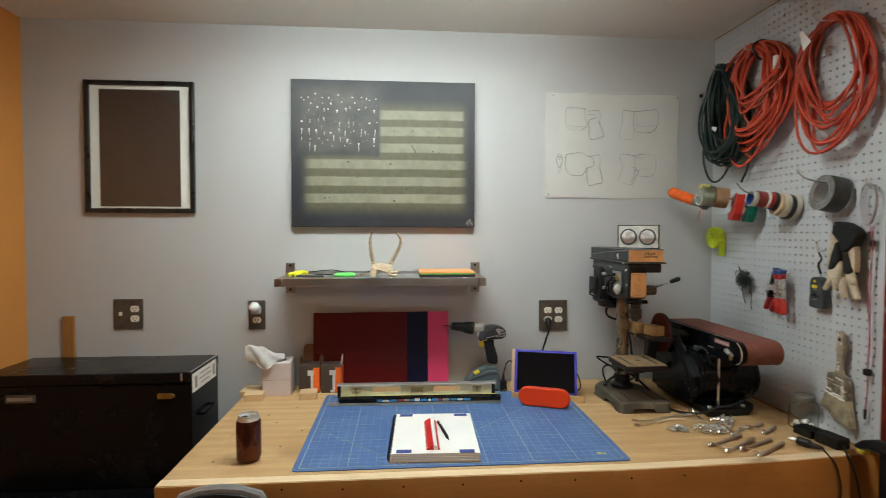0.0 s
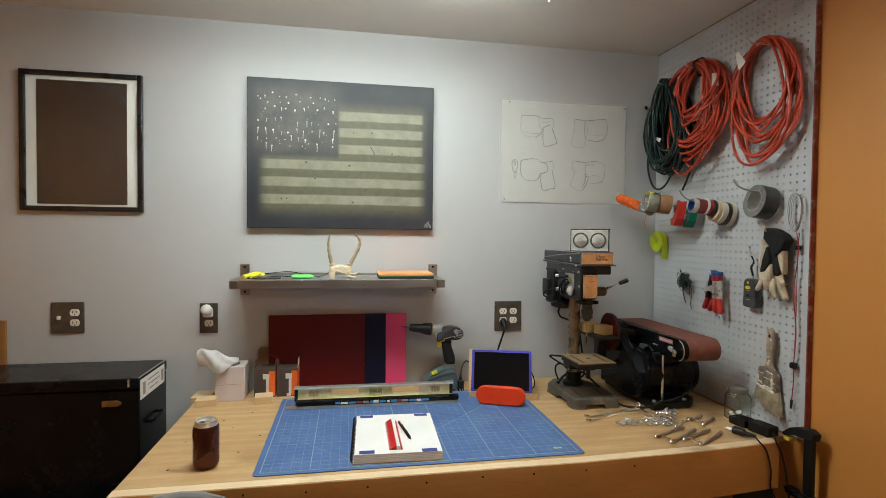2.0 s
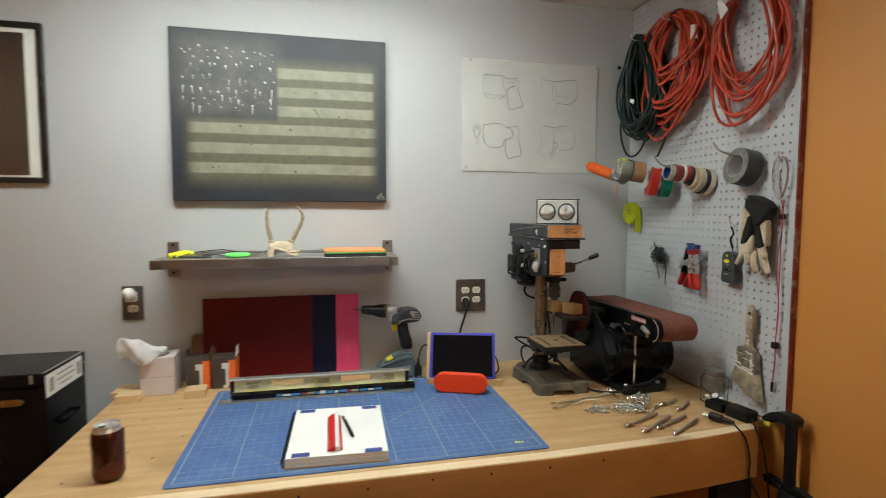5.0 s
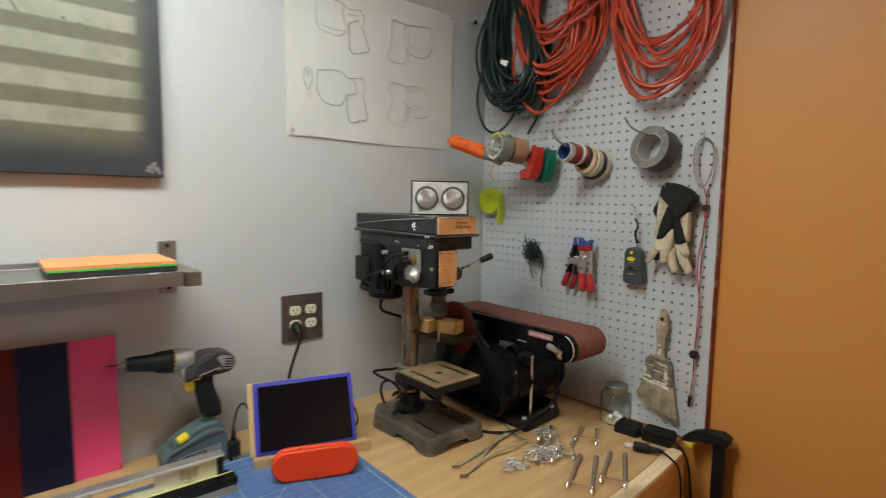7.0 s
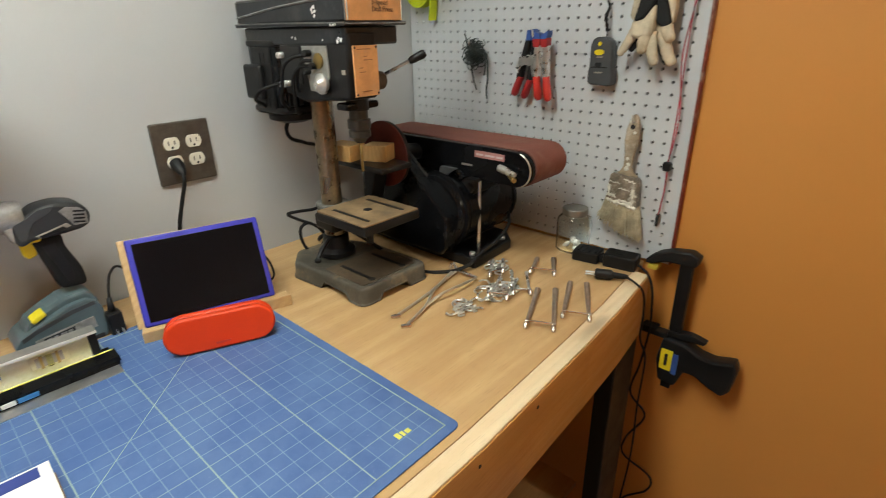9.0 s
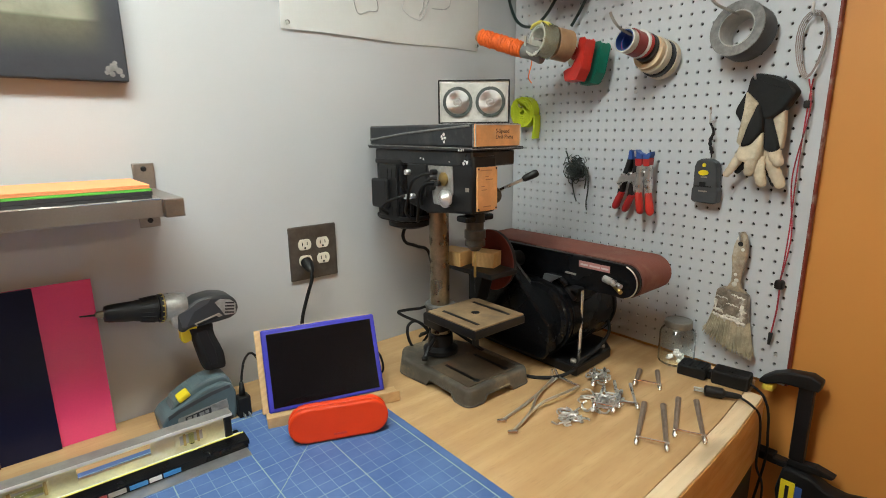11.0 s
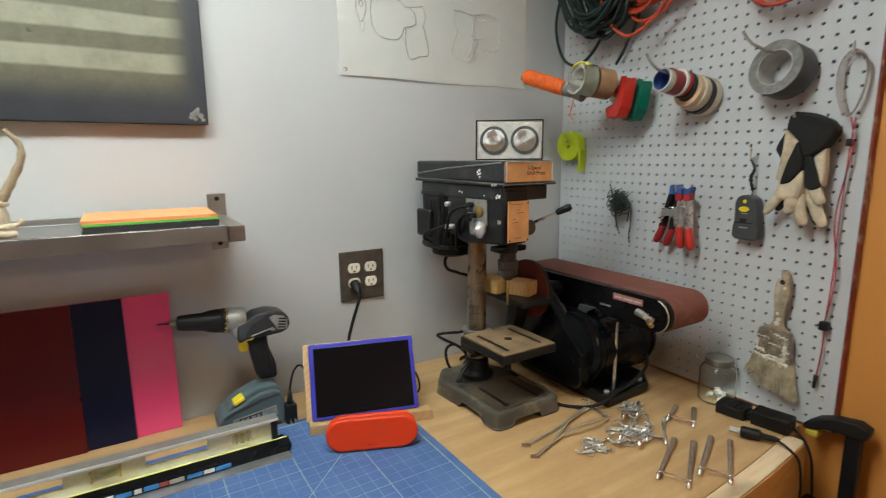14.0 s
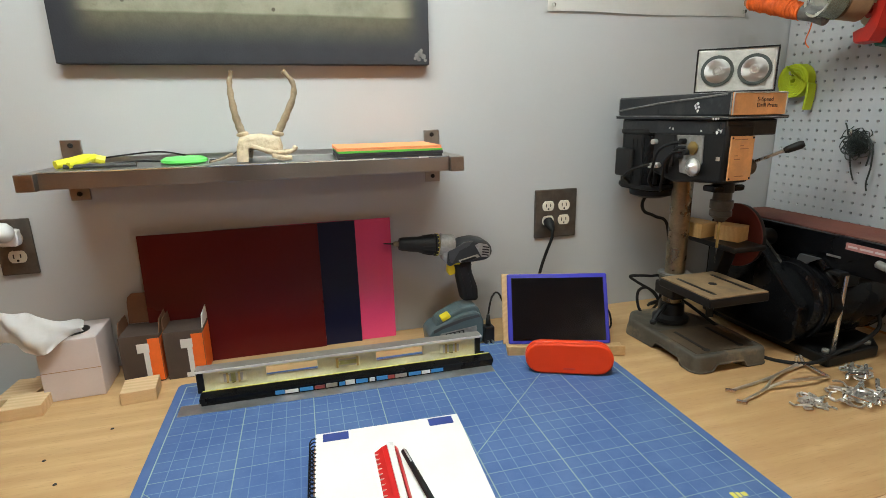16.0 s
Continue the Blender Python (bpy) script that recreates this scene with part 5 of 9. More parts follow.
    part("blade", box(-0.316, 0.316, -0.016, 0.022, BENCH + 0.0033, BENCH + 0.0043, 0.0003, m=rr), ALUMINIUM, s)


cutting_mat()
notebook()
spirit_level()

# ---- left end of the bench ----


def drink_can():
    x, y, z = -1.766, -0.703, BENCH
    o = thing("drink_can", "brown aluminium drink can with an opened silver top", "can", (x, y, z))
    part("body", lathe([(0.0, 0.004), (0.02, 0.003), (0.024, 0.0), (0.027, 0.002), (0.0325, 0.011), (0.0331, 0.018), (0.0331, 0.099), (0.0325, 0.103), (0.0305, 0.108)], (x, y, z), n=36), CAN_BROWN, o)
    part("shoulder", lathe([(0.0304, 0.1082), (0.0285, 0.112), (0.0268, 0.116), (0.0276, 0.1195), (0.0266, 0.1215), (0.0256, 0.1195), (0.025, 0.116), (0.0, 0.116)], (x, y, z), n=36), STEEL, o, "bare aluminium shoulder and lid")
    part("pull_tab", lathe([(0.0055, 0.0), (0.0085, 0.001), (0.0085, 0.002), (0.0055, 0.0025)], (x + 0.006, y + 0.004, z + 0.1175), (0.2, 0, 1), 14), STEEL, o)
    part("mouth", lathe([(0, 0.0008), (0.0075, 0.0006), (0.0085, 0.0)], (x - 0.009, y - 0.006, z + 0.1161), n=16), SOOT, o)
    o.scale.z = 1.06


def tissue_box():
    r = Matrix.Translation((-1.828, -0.09, BENCH)) @ Matrix.Rotation(radians(3), 4, "Z")
    o = thing("tissue_box", "pale cube tissue box with a white tissue pulled out", "tissue box", (-1.828, -0.09, BENCH))
    part("carton", box(-0.053, 0.053, -0.05, 0.056, 0.0, 0.128, 0.0025, m=r), TISSUE_BOX, o)
    part("glue_seam", box(-0.0525, 0.0525, -0.0506, -0.0498, 0.062, 0.0632, m=r), CARD, o)
    part("slot", lathe([(0.03, 0.0), (0.03, 0.0006), (0, 0.0006)], r @ Vector((0, 0, 0.128)), n=20), SOOT, o)
    b = bmesh.new()
    upper = spline([(-1.943, -0.125, 1.094), (-1.918, -0.15, 1.102), (-1.875, -0.155, 1.096), (-1.837, -0.135, 1.072), (-1.8, -0.1, 1.05)], 6)
    lower = spline([(-1.945, -0.12, 1.022), (-1.902, -0.145, 1.034), (-1.867, -0.162, 1.007), (-1.83, -0.148, 1.027), (-1.805, -0.095, 1.03)], 6)
    n, k2 = len(upper) - 1, 8
    rows = []
    for i, (hi, lo) in enumerate(zip(upper, lower)):
        u = i / n
        rows.append([b.verts.new(lo.lerp(hi, j / k2) + Vector((0, -0.012 * math.sin(math.pi * j / k2) + 0.0045 * math.sin(u * 15 + j * 0.9) + 0.002 * math.sin(u * 31 - j), 0.003 * math.sin(u * 17 + j * 1.3)))) for j in range(k2 + 1)])
    for i in range(n):
        for j in range(k2):
            b.faces.new((rows[i][j], rows[i][j + 1], rows[i + 1][j + 1], rows[i + 1][j]))
    bmesh.ops.solidify(b, geom=list(b.faces), thickness=0.0008)
    part("tissue", b, TISSUE, o, "crumpled white tissue", sharp=1.2, sheet=True)


def wood_blocks():
    rng = random.Random(2)
    for k, (x, y, w, d, h, a) in enumerate(((-1.9, -0.165, 0.07, 0.06, 0.024, 4), (-1.7, -0.165, 0.064, 0.062, 0.026, 6), (-1.93, -0.1, 0.065, 0.09, 0.02, -3))):
        o = thing("wood_block", ("small pale pine offcut block on the bench", "small pale pine offcut block near the cutting mat", "flat pine offcut behind the other block")[k], "wood block", (x, y, BENCH), "pine offcuts")
        r = Matrix.Translation((x, y, BENCH)) @ Matrix.Rotation(radians(a), 4, "Z")
        part("block", box(-w / 2, w / 2, -d / 2, d / 2, 0.0, h, 0.0015, m=r), BLOCK, o)


def carton(x, group, label, torn):
    o = thing("lamp_carton", label, "carton", (x, -0.075, BENCH), group)
    z = BENCH
    part("carton_body", box(x - 0.039, x + 0.039, -0.112, -0.03, z, z + 0.108, 0.0015), BULB_BOX, o)
    part("orange_panel", box(x + 0.016, x + 0.0385, -0.1132, -0.1118, z + 0.004, z + 0.1), CARTON_ORANGE, o, "orange printed side panel")
    part("orange_side", box(x + 0.0385, x + 0.0397, -0.11, -0.035, z + 0.004, z + 0.1), CARTON_ORANGE, o)
    part("white_print", box(x - 0.006, x + 0.0175, -0.1136, -0.1124, z + 0.07, z + 0.09), CARTON_WHITE, o, "white printed block")
    part("white_stripe", box(x + 0.006, x + 0.016, -0.1134, -0.1122, z + 0.012, z + 0.07), CARTON_WHITE, o)
    part("foot_print", box(x - 0.002, x + 0.014, -0.1132, -0.1121, z + 0.002, z + 0.012), CARTON_WHITE, o)
    flap = [(x - 0.037, z + 0.109), (x + 0.037, z + 0.109), (x + 0.0365, z + 0.158), (x + 0.034, z + 0.168), (x + 0.026, z + 0.176), (x - 0.026, z + 0.176), (x - 0.034, z + 0.168), (x - 0.0365, z + 0.158)]
    part("raised_flap", prism(flap, "y", -0.034, -0.0325, m=Matrix.Translation((0, -0.03, z + 0.11)) @ Matrix.Rotation(radians(-8), 4, "X") @ Matrix.Translation((0, 0.03, -z - 0.11))), KRAFT, o, "raised brown kraft flap")
    part("side_flap", prism([(-0.105, z + 0.108), (-0.035, z + 0.108), (-0.045, z + 0.135), (-0.095, z + 0.135)], "x", x - 0.0392, x - 0.038), KRAFT, o)
    part("side_flap", prism([(-0.105, z + 0.108), (-0.035, z + 0.108), (-0.045, z + 0.14), (-0.095, z + 0.135)], "x", x + 0.038, x + 0.0392), PAPER if torn else KRAFT, o)


def acrylic_sheets():
    for name, x0, x1, y, mt, lab in (("acrylic_sheet", -1.702, -1.3235, -0.0185, MAROON_ACRYLIC, "glossy dark maroon acrylic sheet leaning on the wall"), ("acrylic_sheet", -1.55, -1.237, -0.0135, NAVY_ACRYLIC, "glossy navy acrylic sheet leaning behind the maroon one"), ("acrylic_sheet", -1.45, -1.151, -0.0085, PINK_ACRYLIC, "bright pink acrylic sheet leaning behind the navy one")):
        o = thing(name, lab, "acrylic sheet", ((x0 + x1) / 2, y, BENCH), "leaning acrylic sheets")
        r = Matrix.Translation((0, y - 0.024, BENCH + 0.0005)) @ Matrix.Rotation(radians(-3.0), 4, "X")
        part("sheet", box(x0, x1, -0.0015, 0.0015, 0.0, 0.303, 0.0004, m=r), mt, o)


drink_can()
tissue_box()
wood_blocks()
carton(-1.706, "lamp cartons", "dark brown lamp carton with an orange panel and raised flap", False)
carton(-1.622, "lamp cartons", "dark brown lamp carton with a torn white flap edge", True)
acrylic_sheets()

# ---- cordless drill, tablet, red case ----


def cordless_drill():
    y = -0.105
    o = thing("cordless_drill", "black and teal cordless drill standing on its battery", "drill", (-1.0, y, BENCH))

    def side(name, poly, half, bevel, mt, parent=None, label="", seg=3):
        return part(name, prism(poly, "y", y - half, y + half, bevel, seg), mt, parent or o, label)

    def face(name, poly, depth, mt, parent, proud=0.0014, label=""):
        return part(name, prism(poly, "y", y - depth - proud, y - depth + 0.0012, 0.0005), mt, parent, label)

    ax = Vector((1, 0, -0.105)).normalized()
    nose = Vector((-1.148, y, 1.157))
    part("bit", cyl(nose - ax * 0.034, nose + ax * 0.004, 0.0012, 0.0022, 10), SOOT, o)
    part("bit_collar", lathe([(0.003, -0.012), (0.0055, -0.01), (0.0065, 0.0), (0.0, 0.001)], nose, ax, 14), COLUMN_STEEL, o)
    chuck = part("chuck", lathe([(0.006, 0.0), (0.0135, 0.0015), (0.0155, 0.008), (0.0175, 0.03), (0.0182, 0.047), (0.0195, 0.05), (0.0195, 0.054), (0.0215, 0.058), (0.0245, 0.08), (0.0245, 0.083), (0.0225, 0.084), (0, 0.084)], nose, ax, 28), BLACK_PLASTIC, o)
    e1, e2, _ = frame_axes(ax)
    for k in range(18):
        q = 2 * math.pi * k / 18
        out = e1 * math.cos(q) + e2 * math.sin(q)
        part("grip_ridge", tube([nose + ax * 0.056 + out * 0.0207, nose + ax * 0.079 + out * 0.0242], 0.0011, 5), BLACK_RUBBER, chuck)
    ring = part("clutch_ring", lathe([(0.0235, 0.0), (0.0262, 0.001), (0.0265, 0.0085), (0.025, 0.0095), (0, 0.0095)], nose + ax * 0.0845, ax, 30), BLACK_PLASTIC, o)
    part("clutch_band", lathe([(0.0266, 0.0), (0.027, 0.0006), (0.0268, 0.002)], nose + ax * 0.091, ax, 30), BRASS, ring, "worn brass line round the clutch ring")
    for k in range(16):
        q = 2 * math.pi * k / 16
        p = nose + ax * 0.088 + (e1 * math.cos(q) + e2 * math.sin(q)) * 0.0262
        part("clutch_mark", tube([p, p + ax * 0.003], 0.0009, 4), LEMON, ring)
    gear = part("gear_housing", lathe([(0.0255, 0.0), (0.0264, 0.002), (0.0264, 0.03), (0.0245, 0.036), (0, 0.037)], nose + ax * 0.0945, ax, 30), DRILL_SILVER, o, "silver gear housing")
    for k in range(9):
        q = 2.2 + k * 0.32
        p = nose + ax * 0.099 + (e1 * math.cos(q) + e2 * math.sin(q)) * 0.0262
        part("scale_mark", tube([p, p + ax * 0.0025], 0.0007, 4), METER_GREY, gear)
    side("housing_skirt", [(-1.05, 1.135), (-1.025, 1.14), (-1.022, 1.112), (-1.034, 1.1), (-1.046, 1.11)], 0.0235, 0.006, DRILL_SILVER)
    body = [(-1.039, 1.136), (-1.02, 1.145), (-1.0, 1.157), (-0.972, 1.16), (-0.945, 1.154), (-0.931, 1.142), (-0.927, 1.127), (-0.932, 1.112), (-0.946, 1.106), (-0.972, 1.104), (-1.018, 1.104), (-1.033, 1.096), (-1.041, 1.108)]
    shell = side("motor_body", body, 0.0265, 0.009, METER_GREY)
    # Slate panel paints the bluish highlight on the upper charcoal body.
    face("sheen_panel", [(-1.036, 1.136), (-1.018, 1.143), (-1.0, 1.154), (-0.976, 1.156), (-0.985, 1.146), (-1.01, 1.135), (-1.018, 1.122), (-1.026, 1.108), (-1.033, 1.11)], 0.0263, STUD_GREY, shell, 0.0012, "slate grey panel for the body's bluish highlight")
    face("name_bar", [(-1.012, 1.1125), (-0.966, 1.123), (-0.96, 1.1165), (-1.008, 1.106)], 0.0264, TAG_GREY, shell)
    face("name_inlay", [(-1.008, 1.1108), (-0.972, 1.119), (-0.967, 1.1145), (-1.005, 1.1065)], 0.0276, SOOT, shell, 0.0006)
    face("vent_panel", [(-0.972, 1.145), (-0.962, 1.15), (-0.943, 1.145), (-0.934, 1.136), (-0.935, 1.115), (-0.956, 1.116), (-0.962, 1.128)], 0.0264, DRILL_SILVER, shell, 0.0012, "silver vent panel")
    for k in range(4):
        part("vent_slot", box(-0.0085, 0.0085, y - 0.0284, y - 0.0273, -0.0014, 0.0014, m=Matrix.Translation((-0.947 + 0.0008 * k, 0, 1.1205 + 0.0062 * k)) @ Matrix.Rotation(radians(12), 4, "Y")), SOOT, shell)
    grip = [(-1.02, 1.104), (-0.974, 1.104), (-0.976, 1.082), (-0.968, 1.058), (-0.96, 1.035), (-0.959, 1.002), (-1.0, 1.005), (-1.005, 1.03), (-1.01, 1.055), (-1.014, 1.08)]
    handle = side("grip", grip, 0.0175, 0.009, BLACK_RUBBER)
    face("grip_inlay", [(-1.008, 1.09), (-0.99, 1.092), (-0.978, 1.045), (-0.976, 1.018), (-0.988, 1.018), (-0.995, 1.05)], 0.0172, BLACK_PLASTIC, handle, 0.0008)
    side("trigger", [(-1.034, 1.101), (-1.014, 1.101), (-1.015, 1.074), (-1.028, 1.07), (-1.034, 1.078)], 0.008, 0.003, YELLOW, None, "yellow trigger")
    part("direction_switch", box(-1.028, -1.006, y - 0.0205, y + 0.0205, 1.1, 1.107, 0.002), YELLOW, o)
    batt = [(-1.086, 0.9005), (-0.957, 0.9005), (-0.953, 0.93), (-0.953, 0.966), (-0.96, 0.985), (-0.975, 0.995), (-1.004, 0.992), (-1.03, 0.981), (-1.06, 0.966), (-1.08, 0.954), (-1.09, 0.94)]
    pack = side("battery", [(x, min(z, 0.9005 + (z - 0.9005) * 0.88)) for x, z in batt], 0.036, 0.004, DRILL_TEAL, None, "teal grey battery pack", 2)
    side("battery_rail", [(-1.076, 0.94), (-0.956, 0.94), (-0.955, 0.97), (-0.962, 0.988), (-0.972, 0.996), (-1.006, 0.994), (-1.035, 0.982), (-1.062, 0.968)], 0.026, 0.005, DRILL_TEAL, pack, "", 2)
    face("battery_ridge", [(-1.078, 0.948), (-1.056, 0.957), (-1.0, 0.972), (-0.965, 0.976), (-0.963, 0.969), (-1.0, 0.964), (-1.056, 0.949), (-1.078, 0.94)], 0.0358, STUD_GREY, pack, 0.0007)
    face("battery_label", [(-1.062, 0.938), (-0.972, 0.948), (-0.97, 0.926), (-1.064, 0.918)], 0.0358, DRILL_SILVER, pack, 0.0013, "pale label plate")
    face("label_panel", [(-1.05, 0.9245), (-1.05, 0.937), (-1.003, 0.9415), (-1.003, 0.929)], 0.0371, METER_GREY, pack, 0.0005)
    for k, w in enumerate((0.008, 0.006, 0.009, 0.007)):
        x = -1.047 + 0.0108 * k
        face("label_bar", [(x, 0.9285 + 0.001 * k), (x, 0.935 + 0.001 * k), (x + w, 0.9355 + 0.001 * k), (x + w, 0.929 + 0.001 * k)], 0.0376, DRILL_SILVER, pack, 0.0005)
    part("release_button", box(-0.0115, 0.0115, -0.0375, -0.01, -0.004, 0.005, 0.0025, 3, m=Matrix.Translation((-1.046, y + 0.004, 0.974)) @ Matrix.Rotation(radians(-26), 4, "Y")), YELLOW, pack, "yellow release button")
    part("battery_foot", box(-1.08, -0.962, y - 0.0368, y + 0.0368, 0.9005, 0.911, 0.003), METER_GREY, pack)


def tablet():
    base = Vector((-0.912, -0.2, BENCH))
    r = Matrix.Translation(base) @ Matrix.Rotation(math.atan2(-0.071, 0.242), 4, "Z")
    tilt = r @ Matrix.Translation((0.0, 0.0, 0.016)) @ Matrix.Rotation(radians(-24), 4, "X")
    o = thing("tablet_stand", "pale bamboo tablet stand", "stand", base)
    part("ledge", box(-0.006, 0.262, -0.026, 0.012, 0.0005, 0.014, 0.002, m=r), BAMBOO, o)
    part("lip", box(-0.006, 0.262, -0.032, -0.026, 0.0005, 0.024, 0.002, m=r), BAMBOO, o)
    part("back_panel", box(-0.012, 0.235, 0.012, 0.02, 0.0, 0.168, 0.002, m=tilt), BAMBOO, o)
    part("rear_strut", box(0.1, 0.14, 0.075, 0.083, 0.0005, 0.12, 0.002, m=r @ Matrix.Translation((0, 0, 0))), BAMBOO, o)
    t = thing("tablet", "black-screened tablet in a blue bumper case", "tablet", base + Vector((0, 0, 0.016)))
    w, h = 0.238, 0.166
    part("bumper_case", box(0.0, w, 0.0, 0.0115, 0.0, h, 0.004, 3, m=tilt), TABLET_BLUE, t, "blue rubber bumper")
    part("screen", box(0.01, w - 0.01, -0.0012, 0.0005, 0.008, h - 0.01, 0.0004, m=tilt), TABLET_GLASS, t, "switched-off glossy screen")
    c = thing("charger_cable", "black charger plug and cable beside the tablet", "charger", (-0.94, -0.15, BENCH))
    part("charger", box(-0.955, -0.93, -0.155, -0.13, BENCH + 0.0005, BENCH + 0.045, 0.003), BLACK_PLASTIC, c)
    for x in (-0.9475, -0.9375):
        part("prong", box(x - 0.0008, x + 0.0008, -0.168, -0.1552, BENCH + 0.006, BENCH + 0.013), ZINC, c)
    part("plug_neck", cyl((-0.9425, -0.142, BENCH + 0.045), (-0.94, -0.135, BENCH + 0.07), 0.007, 0.004, 10), BLACK_PLASTIC, c)
    part("cable", tube(spline([(-0.94, -0.135, BENCH + 0.068), (-0.934, -0.128, BENCH + 0.088), (-0.922, -0.115, BENCH + 0.108), (-0.9, -0.1, BENCH + 0.108), (-0.86, -0.085, BENCH + 0.05), (-0.75, -0.1, BENCH + 0.004), (-0.67, -0.17, BENCH + 0.004), (-0.655, -0.215, BENCH + 0.03), (-0.663, -0.225, BENCH + 0.07), (-0.672, -0.215, BENCH + 0.09)], 6), 0.0024, 7), BLACK_RUBBER, c)


def red_case():
    a, b = Vector((-0.912, -0.305, 0)), Vector((-0.752, -0.372, 0))
    m = Matrix.Translation(((a.x + b.x) / 2, (a.y + b.y) / 2, BENCH + 0.0034)) @ Matrix.Rotation(math.atan2(b.y - a.y, b.x - a.x), 4, "Z") @ Matrix.Rotation(radians(-6), 4, "X")
    L, h = 0.092, 0.066
    poly = []
    for k in range(9):
        q = -math.pi / 2 + k * math.pi / 8
        poly.append((L - h / 2 + h / 2 * math.cos(q), h / 2 + h / 2 * math.sin(q)))
    for k in range(9):
        q = math.pi / 2 + k * math.pi / 8
        poly.append((-L + h / 2 + h / 2 * math.cos(q), h / 2 + h / 2 * math.sin(q)))
    o = thing("hard_case", "bright orange-red oblong hard case standing on edge", "case", m.translation)
    part("front_shell", prism(poly, "y", -0.017, 0.0, 0.005, 3, m=m), CASE_RED, o)
    part("back_shell", prism(poly, "y", 0.001, 0.017, 0.005, 3, m=m), CASE_RED, o)
    part("logo_shape", box(-0.012, 0.012, -0.0176, -0.0168, 0.01, 0.014, m=m), RED_PLASTIC, o)


cordless_drill()
tablet()
red_case()

# ---- drill press ----


def rounded(corners, n=6):
    """A closed outline through (x, y, radius) corners, each turned on an arc."""
    out = []
    k = len(corners)
    for i, (x, y, r) in enumerate(corners):
        p = Vector((x, y))
        a = (Vector(corners[i - 1][:2]) - p).normalized()
        b = (Vector(corners[(i + 1) % k][:2]) - p).normalized()
        half = a.angle(b) / 2
        t = r / math.tan(half)
        p0, p1 = p + a * t, p + b * t
        for j in range(n + 1):
            f = j / n
            out.append(tuple(p0.lerp(p, f).lerp(p.lerp(p1, f), f)))
    return out


def dense(outline, step):
    """The same closed outline with points no further apart than a step."""
    out = []
    for i, p in enumerate(outline):
        p, q = Vector(p), Vector(outline[(i + 1) % len(outline)])
        count = max(1, math.ceil((q - p).length / step))
        out += [p.lerp(q, j / count) for j in range(count)]
    return out


def press_base(o, z):
    """A hollow casting: rounded plan, raised rim, and an arch cut low into the front and the side."""
    plan = dense(rounded([(-0.586, -0.427, 0.022), (-0.399, -0.43, 0.02), (-0.397, -0.25, 0.03), (-0.44, -0.15, 0.03), (-0.55, -0.145, 0.03), (-0.594, -0.2, 0.025), (-0.584, -0.31, 0.05)]), 0.004)
    centre = Vector((-0.49, -0.29))

    def arch(p):
        if p.x < -0.57 and p.y > -0.42:
            d = 0.047 - abs(p.y + 0.336)
        elif p.y < -0.41:
            d = 0.043 - abs(p.x + 0.4985)
        else:
            d = -1
        return 0.015 * min(1.0, max(0.0, d / 0.009))

    def ring(inset, height, low=False):
        return [Vector((*(p + (centre - p).normalized() * inset), z + 0.0006 + (arch(p) if low else height))) for p in plan]

    rings = [ring(0.008, 0, True), ring(-0.001, 0, True), ring(0.0015, 0.031), ring(0.0035, 0.0355), ring(0.006, 0.0372), ring(0.017, 0.0372), ring(0.0195, 0.0345)]
    part("base", loft(rings), CAST_IRON, o, "dusty cast iron foot", sharp=0.9)
    part("base_lip", tube([p + Vector((0, 0, 0.0022)) for p in rings[1]], 0.0022, 6, True), CAST_IRON, o)
    part("base_pad", box(-0.566, -0.419, -0.407, -0.28, z + 0.0346, z + 0.0364, 0.0008), PAD_BROWN, o)
    for x in (-0.537, -0.449):
        part("base_slot", box(x, x + 0.008, -0.395, -0.295, z + 0.0361, z + 0.0369, 0.0003), SOOT, o)
        part("keyhole", lathe([(0, 0.0006), (0.0075, 0.0005), (0.008, 0)], (x + 0.004, -0.395, z + 0.0364), n=16), SOOT, o)


